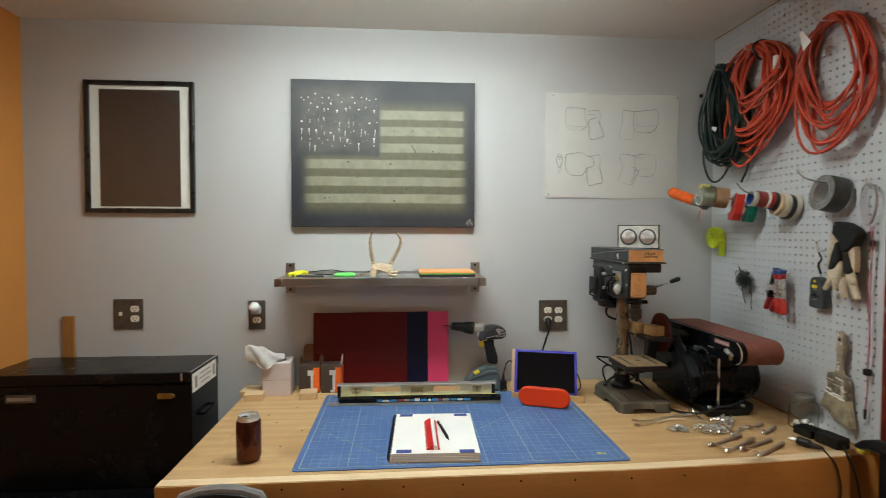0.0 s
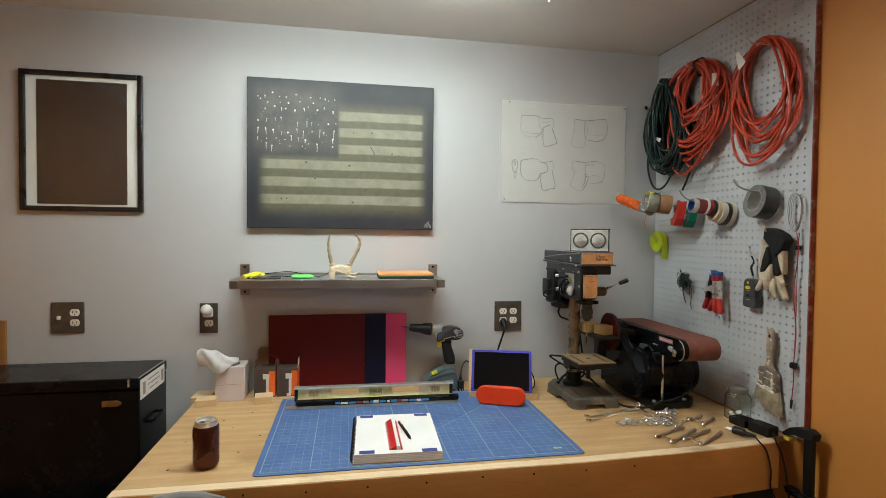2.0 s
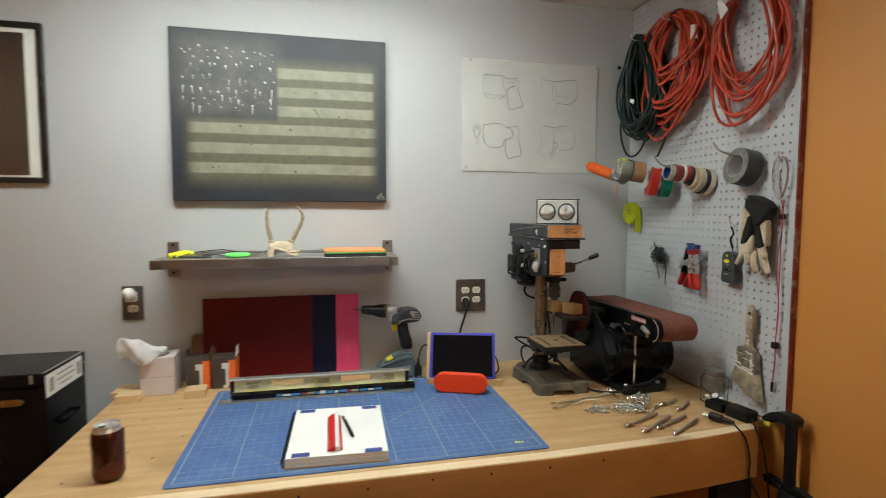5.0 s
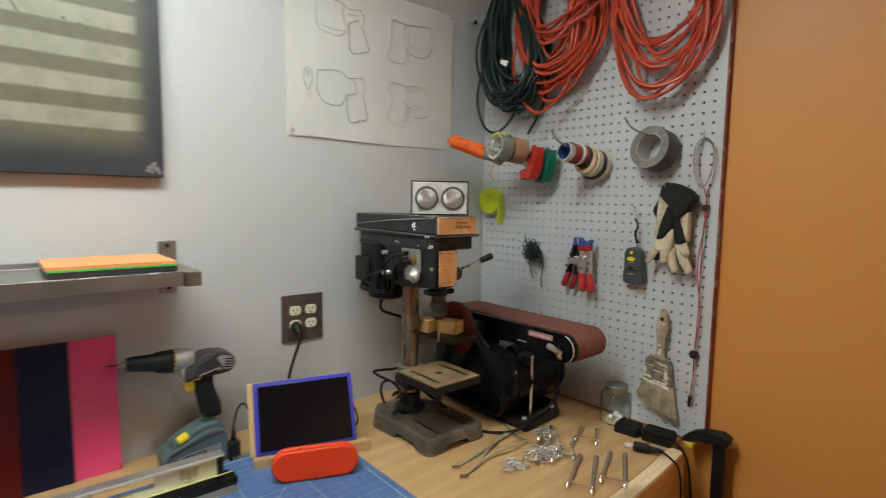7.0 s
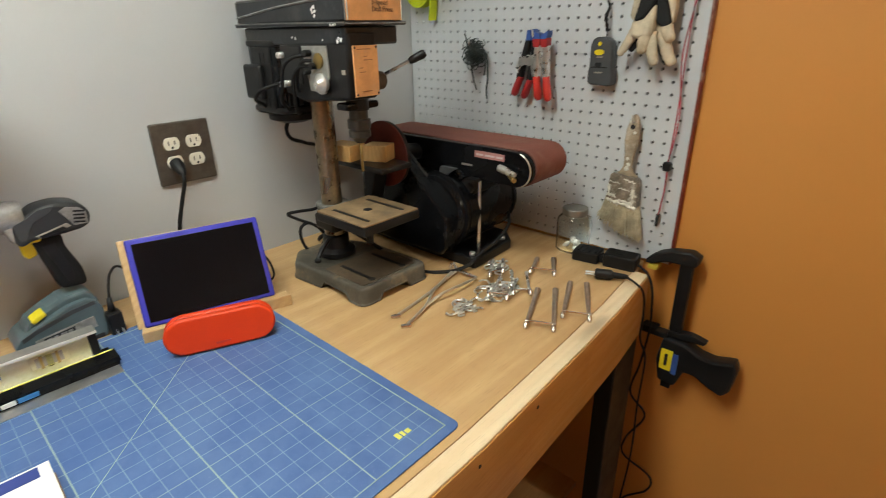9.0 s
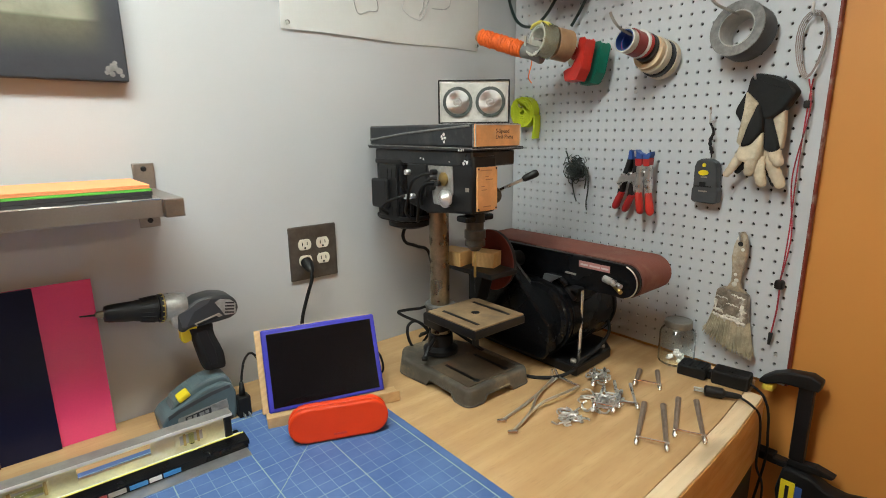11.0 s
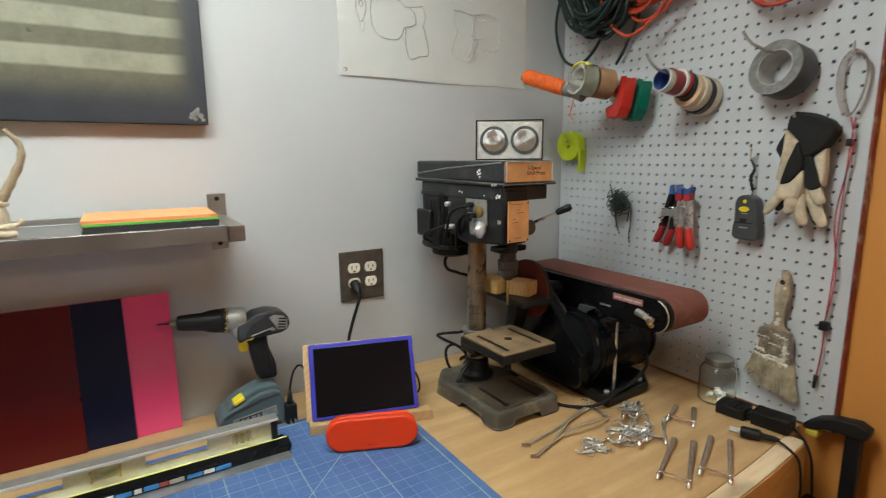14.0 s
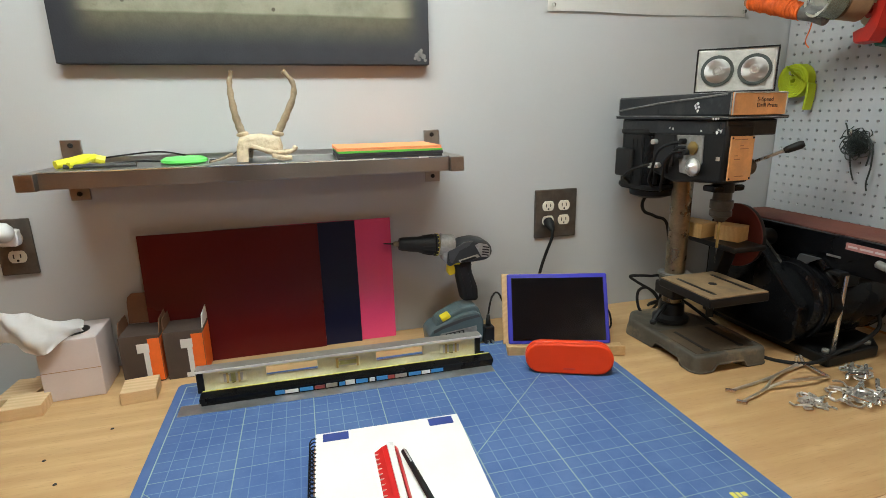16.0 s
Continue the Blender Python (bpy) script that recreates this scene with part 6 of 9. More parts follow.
def drill_press():
    z = BENCH
    o = thing("drill_press", "dark grey benchtop drill press with orange stickers and dusty table", "drill press", (-0.493, -0.25, z))
    press_base(o, z)
    part("column_flange", lathe([(0.042, 0.04), (0.042, 0.05), (0.031, 0.058), (0.029, 0.085), (0.0235, 0.088)], (-0.495, -0.23, z), n=28), SOOT, o)
    part("column", cyl((-0.495, -0.23, z + 0.04), (-0.495, -0.23, 1.33), 0.0228, n=28), COLUMN_STEEL, o, "tarnished steel column")
    part("column_clamp", lathe([(0.0235, 0.13), (0.033, 0.132), (0.034, 0.15), (0.0345, 0.156), (0.0235, 0.158)], (-0.495, -0.23, z), n=28), CAST_IRON, o)
    part("clamp_lip", lathe([(0.0232, 0.156), (0.0365, 0.1562), (0.0365, 0.161), (0.0232, 0.1612)], (-0.495, -0.23, z), n=28), WORN_EDGE, o, "bright worn collar lip")
    part("clamp_body", box(-0.53, -0.46, -0.275, -0.205, z + 0.105, z + 0.14, 0.006), SOOT, o)
    part("clamp_lever", tube([(-0.53, -0.25, z + 0.085), (-0.556, -0.262, z + 0.075), (-0.575, -0.27, z + 0.06)], 0.005, 8), SOOT, o)
    part("lever_knob", lathe([(0, -0.008), (0.007, -0.004), (0.008, 0.002), (0, 0.008)], (-0.577, -0.272, z + 0.058), n=12), BLACK_PLASTIC, o)
    part("table_arm", prism([(-0.51, -0.27), (-0.47, -0.27), (-0.465, -0.36), (-0.515, -0.36)], "z", 1.022, 1.046, 0.004), SOOT, o)
    part("table", box(-0.564, -0.413, -0.424, -0.265, 1.044, 1.063, 0.003), SOOT, o)
    part("table_top", box(-0.562, -0.415, -0.422, -0.267, 1.0632, 1.0665, 0.001), TABLE_RUST, o, "rusty brown machined table")
    for x in (-0.54, -0.447):
        part("table_slot", box(x, x + 0.008, -0.405, -0.29, 1.0662, 1.0671, 0.0003), SOOT, o)
    part("table_hole", lathe([(0, 0.0006), (0.009, 0.0005), (0.0095, 0)], (-0.4885, -0.345, 1.0665), n=18), SOOT, o)
    part("table_screw", cyl((-0.488, -0.345, 0.99), (-0.488, -0.345, 1.03), 0.008, n=12), SOOT, o)
    head = [(-0.40, 1.298), (-0.404, 1.412), (-0.19, 1.412), (-0.19, 1.3), (-0.26, 1.285), (-0.32, 1.292)]
    part("head_casting", prism(head, "x", -0.551, -0.485, 0.006), SOOT, o)
    part("head_rear", box(-0.549, -0.445, -0.29, -0.19, 1.3, 1.412, 0.008), SOOT, o)
    part("front_tag", box(-0.5435, -0.489, -0.4085, -0.4045, 1.304, 1.39, 0.0006), ORANGE_TAG, o, "orange instruction sticker")
    for x, zz, w in ((-0.536, 1.383, 0.03), (-0.522, 1.371, 0.008), (-0.522, 1.365, 0.02), (-0.533, 1.352, 0.008), (-0.533, 1.345, 0.014), (-0.529, 1.312, 0.022)):
        part("tag_print", box(x, x + w, -0.4091, -0.4084, zz, zz + 0.0016), TAG_INK, o)
    for x in (-0.5405, -0.492):
        for zz in (1.308, 1.3865):
            part("tag_screw", lathe([(0.0022, 0.0), (0.0018, 0.0008), (0, 0.001)], (x, -0.4085, zz), (0, -1, 0), 8), SOOT, o)
    tray = [(-0.552, -0.4), (-0.43, -0.4), (-0.432, -0.2), (-0.445, -0.06), (-0.545, -0.05), (-0.552, -0.2)]
    part("pulley_tray", prism(tray, "z", 1.39, 1.4215, 0.004), PRESS_PAINT, o)
    rim = [(-0.562, -0.414), (-0.42, -0.414), (-0.424, -0.22), (-0.44, -0.045), (-0.555, -0.036), (-0.562, -0.2)]
    part("cover_rim", prism(rim, "z", 1.422, 1.428, 0.001), PRESS_PAINT, o)
    cover = [(-0.557, -0.41), (-0.425, -0.41), (-0.43, -0.22), (-0.446, -0.05), (-0.552, -0.042), (-0.557, -0.2)]
    lid = part("pulley_cover", prism(cover, "z", 1.4282, 1.473, 0.004), PRESS_PAINT, o, "dark grey steel pulley cover")
    part("cover_crease", tube([(-0.557, -0.4, 1.469), (-0.558, -0.2, 1.456), (-0.5535, -0.045, 1.441)], 0.0022, 6), WORN_EDGE, lid, "worn bright crease")
    # Thin pale tubes draw both the worn paint and the highlight on the edges.
    for p in (([(-0.5625, -0.413, 1.4262), (-0.5625, -0.2, 1.4285), (-0.556, -0.037, 1.4285)]), ([(-0.5545, -0.408, 1.472), (-0.5545, -0.2, 1.472), (-0.55, -0.045, 1.472)]), ([(-0.5565, -0.4095, 1.43), (-0.5565, -0.4095, 1.47)]), ([(-0.551, -0.0425, 1.431), (-0.551, -0.0425, 1.47)]), ([(-0.562, -0.4145, 1.425), (-0.421, -0.4145, 1.425)])):
        part("worn_lit_edge", tube(p, 0.0013, 5), WORN_EDGE, lid, "paint worn to grey along the edge, with its highlight")
    part("cover_tag", box(-0.5545, -0.428, -0.4128, -0.4095, 1.4295, 1.4715, 0.0006), ORANGE_TAG, o, "worn orange cover sticker")
    for words, z0 in (("5-Speed", 1.4545), ("Drill Press", 1.4435)):
        lettering("tag_lettering", words, 0.0118, Matrix.Translation((-0.5, -0.4132, z0)) @ Matrix.Rotation(radians(90), 4, "X"), STICKER_INK, o, "printed black words")
    for p in (((-0.5535, -0.413, 1.4305), (-0.5535, -0.413, 1.4705)), ((-0.553, -0.413, 1.4708), (-0.43, -0.413, 1.4708)), ((-0.4295, -0.413, 1.4305), (-0.4295, -0.413, 1.4705))):
        part("sticker_edge", tube(p, 0.0012, 5), PALE_CORE, o, "whitish worn edge of the sticker")
    rng = random.Random(6)
    for y, zz in ((-0.324, 1.453), (-0.328, 1.446), (-0.32, 1.444), (-0.325, 1.439), (-0.318, 1.449), (-0.383, 1.423), (-0.389, 1.4245), (-0.376, 1.4235), (-0.382, 1.402), (-0.378, 1.397), (-0.388, 1.4), (-0.335, 1.399), (-0.24, 1.404), (-0.25, 1.402)):
        r = rng.uniform(0.0022, 0.0042)
        poly = [(y + r * rng.uniform(0.5, 1.2) * math.cos(q), zz + r * rng.uniform(0.5, 1.2) * math.sin(q)) for q in [v * math.pi / 4 for v in range(8)]]
        x = -0.5572 if zz > 1.429 else (-0.5622 if zz > 1.42 else -0.552)
        part("paint_fleck", prism(poly, "x", x - 0.0008, x + 0.0004), PAPER, o)
    for y in (-0.228, -0.323):
        part("paint_fleck", lathe([(0.0045, 0.0), (0.002, 0.0008), (0, 0.001)], (-0.55, y, 1.473), (0, 0, 1), 7), PAPER, o)
    shell = rounded([(-0.55, -0.18, 0.03), (-0.43, -0.18, 0.03), (-0.43, -0.045, 0.03), (-0.55, -0.045, 0.03)])
    part("motor", prism(shell, "z", 1.25, 1.396, 0.006), BLACK_PAINT, o, "black electric motor")
    part("motor_panel", box(-0.5535, -0.549, -0.15, -0.076, 1.262, 1.386, 0.002), SOOT, o, "dusty black side panel of the motor")
    for zz in (1.254, 1.386):
        band = rounded([(-0.553, -0.183, 0.031), (-0.427, -0.183, 0.031), (-0.427, -0.042, 0.031), (-0.553, -0.042, 0.031)])
        part("end_bell", prism(band, "z", zz, zz + 0.012, 0.004), SOOT, o)
    for k in range(4):
        part("motor_rib", box(-0.54 + 0.024 * k, -0.53 + 0.024 * k, -0.184, -0.178, 1.27, 1.31, 0.002), SOOT, o)
    part("motor_strap", box(-0.5565, -0.53, -0.19, -0.178, 1.31, 1.318, 0.002), ZINC, o, "bare mounting strap")
    part("motor_cap", lathe([(0.054, 0.0), (0.052, -0.012), (0.03, -0.02), (0, -0.02)], (-0.491, -0.113, 1.248), n=24), SOOT, o)
    part("capacitor", box(-0.568, -0.5535, -0.125, -0.06, 1.282, 1.352, 0.006, 3), SOOT, o)
    for k in range(3):
        for zz in (1.256, 1.345):
            part("motor_vent", box(-0.5545, -0.5533, -0.146 + k * 0.016, -0.139 + k * 0.016, zz + 0.01, zz + 0.03), SOOT, o)
    part("motor_bracket", box(-0.553, -0.548, -0.26, -0.19, 1.32, 1.39, 0.002), SOOT, o)
    for y, zz in ((-0.2, 1.372), (-0.2, 1.318), (-0.215, 1.32)):
        part("motor_bolt", cyl((-0.565, y, zz), (-0.548, y, zz), 0.006, n=8), ZINC, o)
    part("switch_plate", prism([(-0.268, 1.389), (-0.345, 1.39), (-0.348, 1.336), (-0.33, 1.306), (-0.285, 1.31)], "x", -0.5545, -0.5512, 0.001), DRILL_SILVER, o, "grey switch plate")
    for y, zz in ((-0.295, 1.377), (-0.31, 1.355), (-0.288, 1.345)):
        part("switch_knob", cyl((-0.568, y, zz), (-0.5545, y, zz), 0.006, n=12, bevel=0.001), BLACK_PLASTIC, o)
    part("chrome_knob", lathe([(0.014, 0.0), (0.0185, 0.004), (0.0185, 0.01), (0.012, 0.014), (0.006, 0.02), (0, 0.021)], (-0.5545, -0.332, 1.325), (-1, 0, 0), 24), ZINC, o, "round chrome knob")
    part("quill", cyl((-0.506, -0.362, 1.275), (-0.506, -0.362, 1.3), 0.021, n=24), SOOT, o)
    part("quill_collar", box(-0.545, -0.466, -0.378, -0.346, 1.277, 1.29, 0.004), BLACK_PAINT, o)
    part("chuck", lathe([(0.018, 0.052), (0.0185, 0.034), (0.0225, 0.032), (0.0225, 0.016), (0.0195, 0.0155), (0.0195, 0.012), (0.0215, 0.011), (0.0215, 0.0), (0.0165, -0.003), (0.009, -0.012), (0, -0.012)], (-0.506, -0.362, 1.225), n=24), CHUCK_STEEL, o, "grimy steel drill chuck")
    part("drill_bit", cyl((-0.506, -0.362, 1.222), (-0.506, -0.362, 1.155), 0.0032, 0.0028, 10), BRASS, o)
    part("bit_tip", cyl((-0.506, -0.362, 1.1555), (-0.506, -0.362, 1.12), 0.0016, 0.0009, 8), SOOT, o)
    hub = Vector((-0.488, -0.345, 1.322))
    part("feed_hub", cyl(hub, hub + Vector((0.062, 0, 0)), 0.02, 0.0175, 20, bevel=0.003), PAD_BROWN, o, "grimy feed hub")
    tip = Vector((-0.369, -0.411, 1.371))
    a = hub + Vector((0.054, -0.006, 0.008))
    d = (tip - a).normalized()
    part("feed_lever", cyl(a, tip - d * 0.03, 0.0035, n=10), ZINC, o)
    part("lever_grip", lathe([(0.005, 0.0), (0.0075, 0.006), (0.0085, 0.03), (0.006, 0.036), (0, 0.037)], tip - d * 0.035, d, 14), BLACK_PLASTIC, o)
    cord = spline([(-0.5, -0.12, 1.246), (-0.513, -0.112, 1.215), (-0.497, -0.1, 1.188), (-0.455, -0.09, 1.17), (-0.41, -0.085, 1.14), (-0.38, -0.07, 1.0), (-0.37, -0.06, 0.92), (-0.42, -0.05, 0.905)], 7)
    part("power_cord", tube(cord, 0.0042, 8), BLACK_RUBBER, o)
    for p in (((-0.556, -0.285, 1.373), (-0.575, -0.27, 1.37), (-0.583, -0.245, 1.352), (-0.578, -0.225, 1.315), (-0.57, -0.205, 1.285), (-0.53, -0.17, 1.26)),
              ((-0.556, -0.29, 1.354), (-0.57, -0.278, 1.352), (-0.573, -0.258, 1.33), (-0.562, -0.24, 1.29), (-0.545, -0.215, 1.262), (-0.5, -0.16, 1.252)),
              ((-0.556, -0.3, 1.364), (-0.566, -0.285, 1.362), (-0.567, -0.265, 1.34), (-0.556, -0.245, 1.31), (-0.54, -0.235, 1.3)),
              ((-0.55, -0.2, 1.322), (-0.572, -0.19, 1.317), (-0.592, -0.165, 1.305), (-0.592, -0.14, 1.287), (-0.568, -0.12, 1.275), (-0.545, -0.1, 1.262))):
        part("switch_wire", tube(spline(p, 7), 0.0034, 8), BLACK_RUBBER, o)
    part("gear_wheel", lathe([(0.012, 0.0), (0.014, 0.002), (0.014, 0.004), (0.006, 0.006), (0, 0.006)], (-0.5545, -0.322, 1.364), (-1, 0, 0), 10), BRASS, o)
    part("label_chip", box(-0.552, -0.5506, -0.392, -0.382, 1.342, 1.35), TAG_GREY, o)
    coil = spline([(-0.46, -0.14, 0.906), (-0.52, -0.155, 0.93), (-0.541, -0.16, 0.965), (-0.54, -0.16, 0.994), (-0.52, -0.162, 1.002), (-0.496, -0.162, 0.985), (-0.482, -0.165, 0.966), (-0.5, -0.165, 0.99), (-0.545, -0.16, 1.018), (-0.568, -0.16, 1.036), (-0.545, -0.16, 1.036), (-0.506, -0.158, 1.03), (-0.47, -0.15, 1.02), (-0.45, -0.13, 0.95), (-0.45, -0.1, 0.906)], 7)
    part("spare_cord", tube(coil, 0.0036, 8), BLACK_RUBBER, o)
    return o


def disc_box():
    a, b = Vector((-0.545, -0.296, 0)), Vector((-0.436, -0.387, 0))
    z = 1.474
    m = Matrix.Translation((a.x, a.y, z)) @ Matrix.Rotation(math.atan2(b.y - a.y, b.x - a.x), 4, "Z")
    w = (b - a).length
    o = thing("cutting_wheel_case", "small steel box showing two round brushed metal discs", "case", (a.x, a.y, z))
    part("case", box(0, w, 0.0, 0.024, 0.0, 0.083, 0.002, m=m), STEEL, o)
    part("face_panel", box(0.003, w - 0.003, -0.0012, 0.0005, 0.003, 0.08, 0.0005, m=m), PALE_CORE, o)
    for x in (-0.0015, w - 0.0015):
        part("side_edge", box(x, x + 0.003, -0.0025, 0.0, 0.0, 0.083, 0.0005, m=m), SOOT, o)
    part("bottom_edge", box(0.0015, w - 0.0015, -0.0025, 0.0, 0.0, 0.003, 0.0005, m=m), SOOT, o)
    part("top_edge", box(-0.001, w + 0.001, -0.002, 0.025, 0.083, 0.0855, 0.0006, m=m), SOOT, o)
    ring = material("green_grey_ring", (0.055, 0.066, 0.062), 0.4, vary=0.15)
    for x in (0.038, w - 0.038):
        c = m @ Vector((x, -0.0012, 0.042))
        n = m.to_3x3() @ Vector((0, -1, 0))
        d = part("disc_ring", lathe([(0.03, 0.0), (0.03, 0.002), (0.024, 0.0026), (0.023, 0.001)], c, n, 40), ring, o, "grey-green ring")
        part("disc", lathe([(0.024, 0.0008), (0.0236, 0.0024), (0.0225, 0.0028), (0.007, 0.003), (0.0065, 0.0022), (0.0055, 0.0022), (0.005, 0.0032), (0, 0.0033)], c, n, 40), SPUN, d, "spun metal disc", at=c)
        part("arbor_ring", lathe([(0.006, 0.003), (0.0075, 0.0034), (0.009, 0.003)], c, n, 24), PALE_CORE, d)


drill_press()
disc_box()

# ---- belt and disc sander ----


def belt_sander():
    z = BENCH
    o = thing("belt_disc_sander", "black bench belt and disc sander with a red-brown belt", "sander", (-0.22, -0.3, z))
    foot = [(-0.302, -0.486), (-0.146, -0.477), (-0.10, -0.43), (-0.10, -0.12), (-0.3, -0.12)]
    part("base", prism(foot, "z", z + 0.0005, z + 0.026, 0.005), SOOT, o, "dusty black base plate")
    for x, y in ((-0.285, -0.465), (-0.16, -0.46)):
        part("base_bolt", cyl((x, y, z + 0.026), (x, y, z + 0.034), 0.007, n=8), ZINC, o)
    part("motor", cyl((-0.31, -0.37, 1.02), (-0.09, -0.37, 1.02), 0.088, n=48, bevel=0.014), BLACK_PAINT, o, "black round motor")
    part("motor_foot", box(-0.29, -0.11, -0.4, -0.27, z + 0.026, 0.96, 0.006), SOOT, o)
    belt = []
    y0, y1, zc, r = -0.562, -0.12, 1.139, 0.0395
    for k in range(13):
        q = -math.pi / 2 - k * math.pi / 12
        belt.append((y0 + r * math.cos(q), zc + r * math.sin(q)))
    for k in range(13):
        q = math.pi / 2 - k * math.pi / 12
        belt.append((y1 + r * math.cos(q), zc + r * math.sin(q)))
    inner = [(y * 0.995 - 0.0015, zc + (zz - zc) * 0.95) for y, zz in belt]
    part("abrasive_belt", prism(belt, "x", -0.243, -0.123, 0.0), BELT_RED, o, "worn red-brown sanding belt")
    part("belt_guard", prism(inner, "x", -0.262, -0.2435, 0.003), BLACK_PAINT, o, "black side guard")
    part("roller_end", lathe([(0.0365, 0.0), (0.0365, 0.007), (0.033, 0.007), (0.031, 0.002), (0.012, 0.002), (0.012, 0.008), (0.005, 0.01), (0.0, 0.01)], (-0.2435, y0, zc), (-1, 0, 0), 28), SOOT, o)
    rim = [(-0.2635, y0 - 0.0365 * math.cos(q), zc + 0.0365 * math.sin(q)) for q in [radians(v) for v in range(-75, 80, 10)]]
    part("roller_rim", tube(rim, 0.0014, 6), DULL_WIRE, o, "worn metal rim of the roller")
    part("tracking_knob", lathe([(0.008, 0.0), (0.008, 0.03), (0.006, 0.032), (0.005, 0.05), (0, 0.051)], (-0.266, y0 + 0.04, zc + 0.0), (-0.25, -1, -0.12), 14), ZINC, o)
    part("tracking_bolt", cyl((-0.27, y0 + 0.01, zc - 0.012), (-0.285, y0 - 0.012, zc - 0.016), 0.005, n=8), BRASS, o)
    part("side_label", box(-0.2635, -0.262, -0.532, -0.452, 1.1525, 1.167), PINK_LABEL, o, "faded red label")
    for y, w in ((-0.529, 0.018), (-0.507, 0.026), (-0.476, 0.019)):
        part("label_print", box(-0.2642, -0.2634, y, y + w, 1.1575, 1.1615), TISSUE_BOX, o, "pale worn print")
    part("lower_arm", box(-0.262, -0.2, -0.45, -0.13, 1.062, 1.098, 0.006), SOOT, o)
    part("support_rod", cyl((-0.247, -0.453, z + 0.025), (-0.247, -0.453, 1.1), 0.0048, n=12), ROD, o, "bright steel support rod")
    part("rod_flange", box(-0.285, -0.22, -0.468, -0.44, 1.098, 1.106, 0.002), SOOT, o)
    part("belt_case", prism([(-0.16, 0.93), (-0.415, 0.93), (-0.432, 0.95), (-0.432, 1.022), (-0.36, 1.088), (-0.286, 1.15), (-0.16, 1.17)], "x", -0.34, -0.305, 0.005), BLACK_PAINT, o)
    # Grey line along the slanting edge of the case.
    part("arm_edge", tube([(-0.3035, -0.284, 1.15), (-0.3035, -0.358, 1.087), (-0.3035, -0.429, 1.024), (-0.3035, -0.4315, 1.005)], 0.0032, 7), DUCT_DARK, o, "grey edge of the slanting case")
    for x, r in ((-0.3, 0.0935), (-0.282, 0.0895), (-0.115, 0.0895)):
        part("motor_ring", lathe([(r - 0.006, 0.0), (r, 0.001), (r, 0.006), (r - 0.006, 0.008)], (x, -0.37, 1.02), (1, 0, 0), 40), BLACK_PAINT, o)
    part("motor_cover", prism([(-0.3, 1.062), (-0.345, 1.105), (-0.42, 1.105), (-0.452, 1.08), (-0.44, 1.06)], "x", -0.27, -0.13, 0.006), SOOT, o)
    part("scoop", prism([(-0.355, 1.097), (-0.374, 1.112), (-0.378, 1.127), (-0.426, 1.128), (-0.4, 1.112), (-0.381, 1.084)], "x", -0.296, -0.288, 0.001), STUD_GREY, o, "bent sheet metal dust scoop")
    part("handle_arch", tube(spline([(-0.28, -0.36, 1.09), (-0.275, -0.375, 1.115), (-0.27, -0.4, 1.118), (-0.268, -0.425, 1.1)], 6), 0.008, 9), BLACK_PAINT, o)
    part("guard_clip", box(-0.2645, -0.262, -0.445, -0.415, 1.13, 1.134), ZINC, o)
    part("backing_disc", cyl((-0.36, -0.266, 1.151), (-0.35, -0.266, 1.151), 0.074, n=40, bevel=0.002), SOOT, o)
    part("sanding_disc", cyl((-0.364, -0.266, 1.151), (-0.3605, -0.266, 1.151), 0.075, n=40, bevel=0.001), DISC_RED, o, "worn dark red sanding disc")
    part("shaft", cyl((-0.35, -0.266, 1.151), (-0.26, -0.27, 1.14), 0.02, n=16), SOOT, o)
    part("disc_table", box(-0.455, -0.368, -0.36, -0.175, 1.135, 1.147, 0.003), SOOT, o, "black disc table")
    part("table_bracket", prism([(-0.3, 1.135), (-0.25, 1.135), (-0.25, 1.06), (-0.27, 1.04)], "x", -0.42, -0.38, 0.003), SOOT, o)
    part("bracket_arm", tube([(-0.4, -0.26, 1.06), (-0.36, -0.25, 1.02), (-0.31, -0.25, 1.0)], 0.01, 8), SOOT, o)
    cord = spline([(-0.12, -0.44, 1.0), (-0.14, -0.465, 0.965), (-0.205, -0.474, 0.938), (-0.262, -0.478, 0.931), (-0.315, -0.478, 0.915), (-0.36, -0.45, 0.906), (-0.395, -0.38, 0.906), (-0.42, -0.25, 0.95), (-0.44, -0.18, 0.97), (-0.46, -0.12, 0.94), (-0.43, -0.06, 0.906)], 7)
    part("power_cord", tube(cord, 0.0042, 8), BLACK_RUBBER, o)
    for k, (x, y, a, w, d) in enumerate(((-0.398, -0.288, 22, 0.023, 0.028), (-0.437, -0.222, 10, 0.026, 0.034))):
        b = thing("pine_block", ("square pine block resting on the disc table", "pine block set back on the disc table")[k], "wood block", (x, y, 1.147), "blocks on the sander")
        part("block", box(-w, w, -d, d, 0.0, 0.035, 0.0015, m=Matrix.Translation((x, y, 1.1475)) @ Matrix.Rotation(radians(a), 4, "Z")), BLOCK_Y, b)


belt_sander()

# ---- hanging on the pegboard ----
def peg_hook(o, y, z, length, rise=0.015, name="hook", r=0.0024):
    pts = spline([(0.004, y, z), (-0.006, y, z), (-length * 0.5, y, z - 0.002), (-length * 0.9, y, z), (-length, y, z + rise)], 5)
    part(name, tube(pts, r, 7), ZINC, o, "bent steel peg hook")


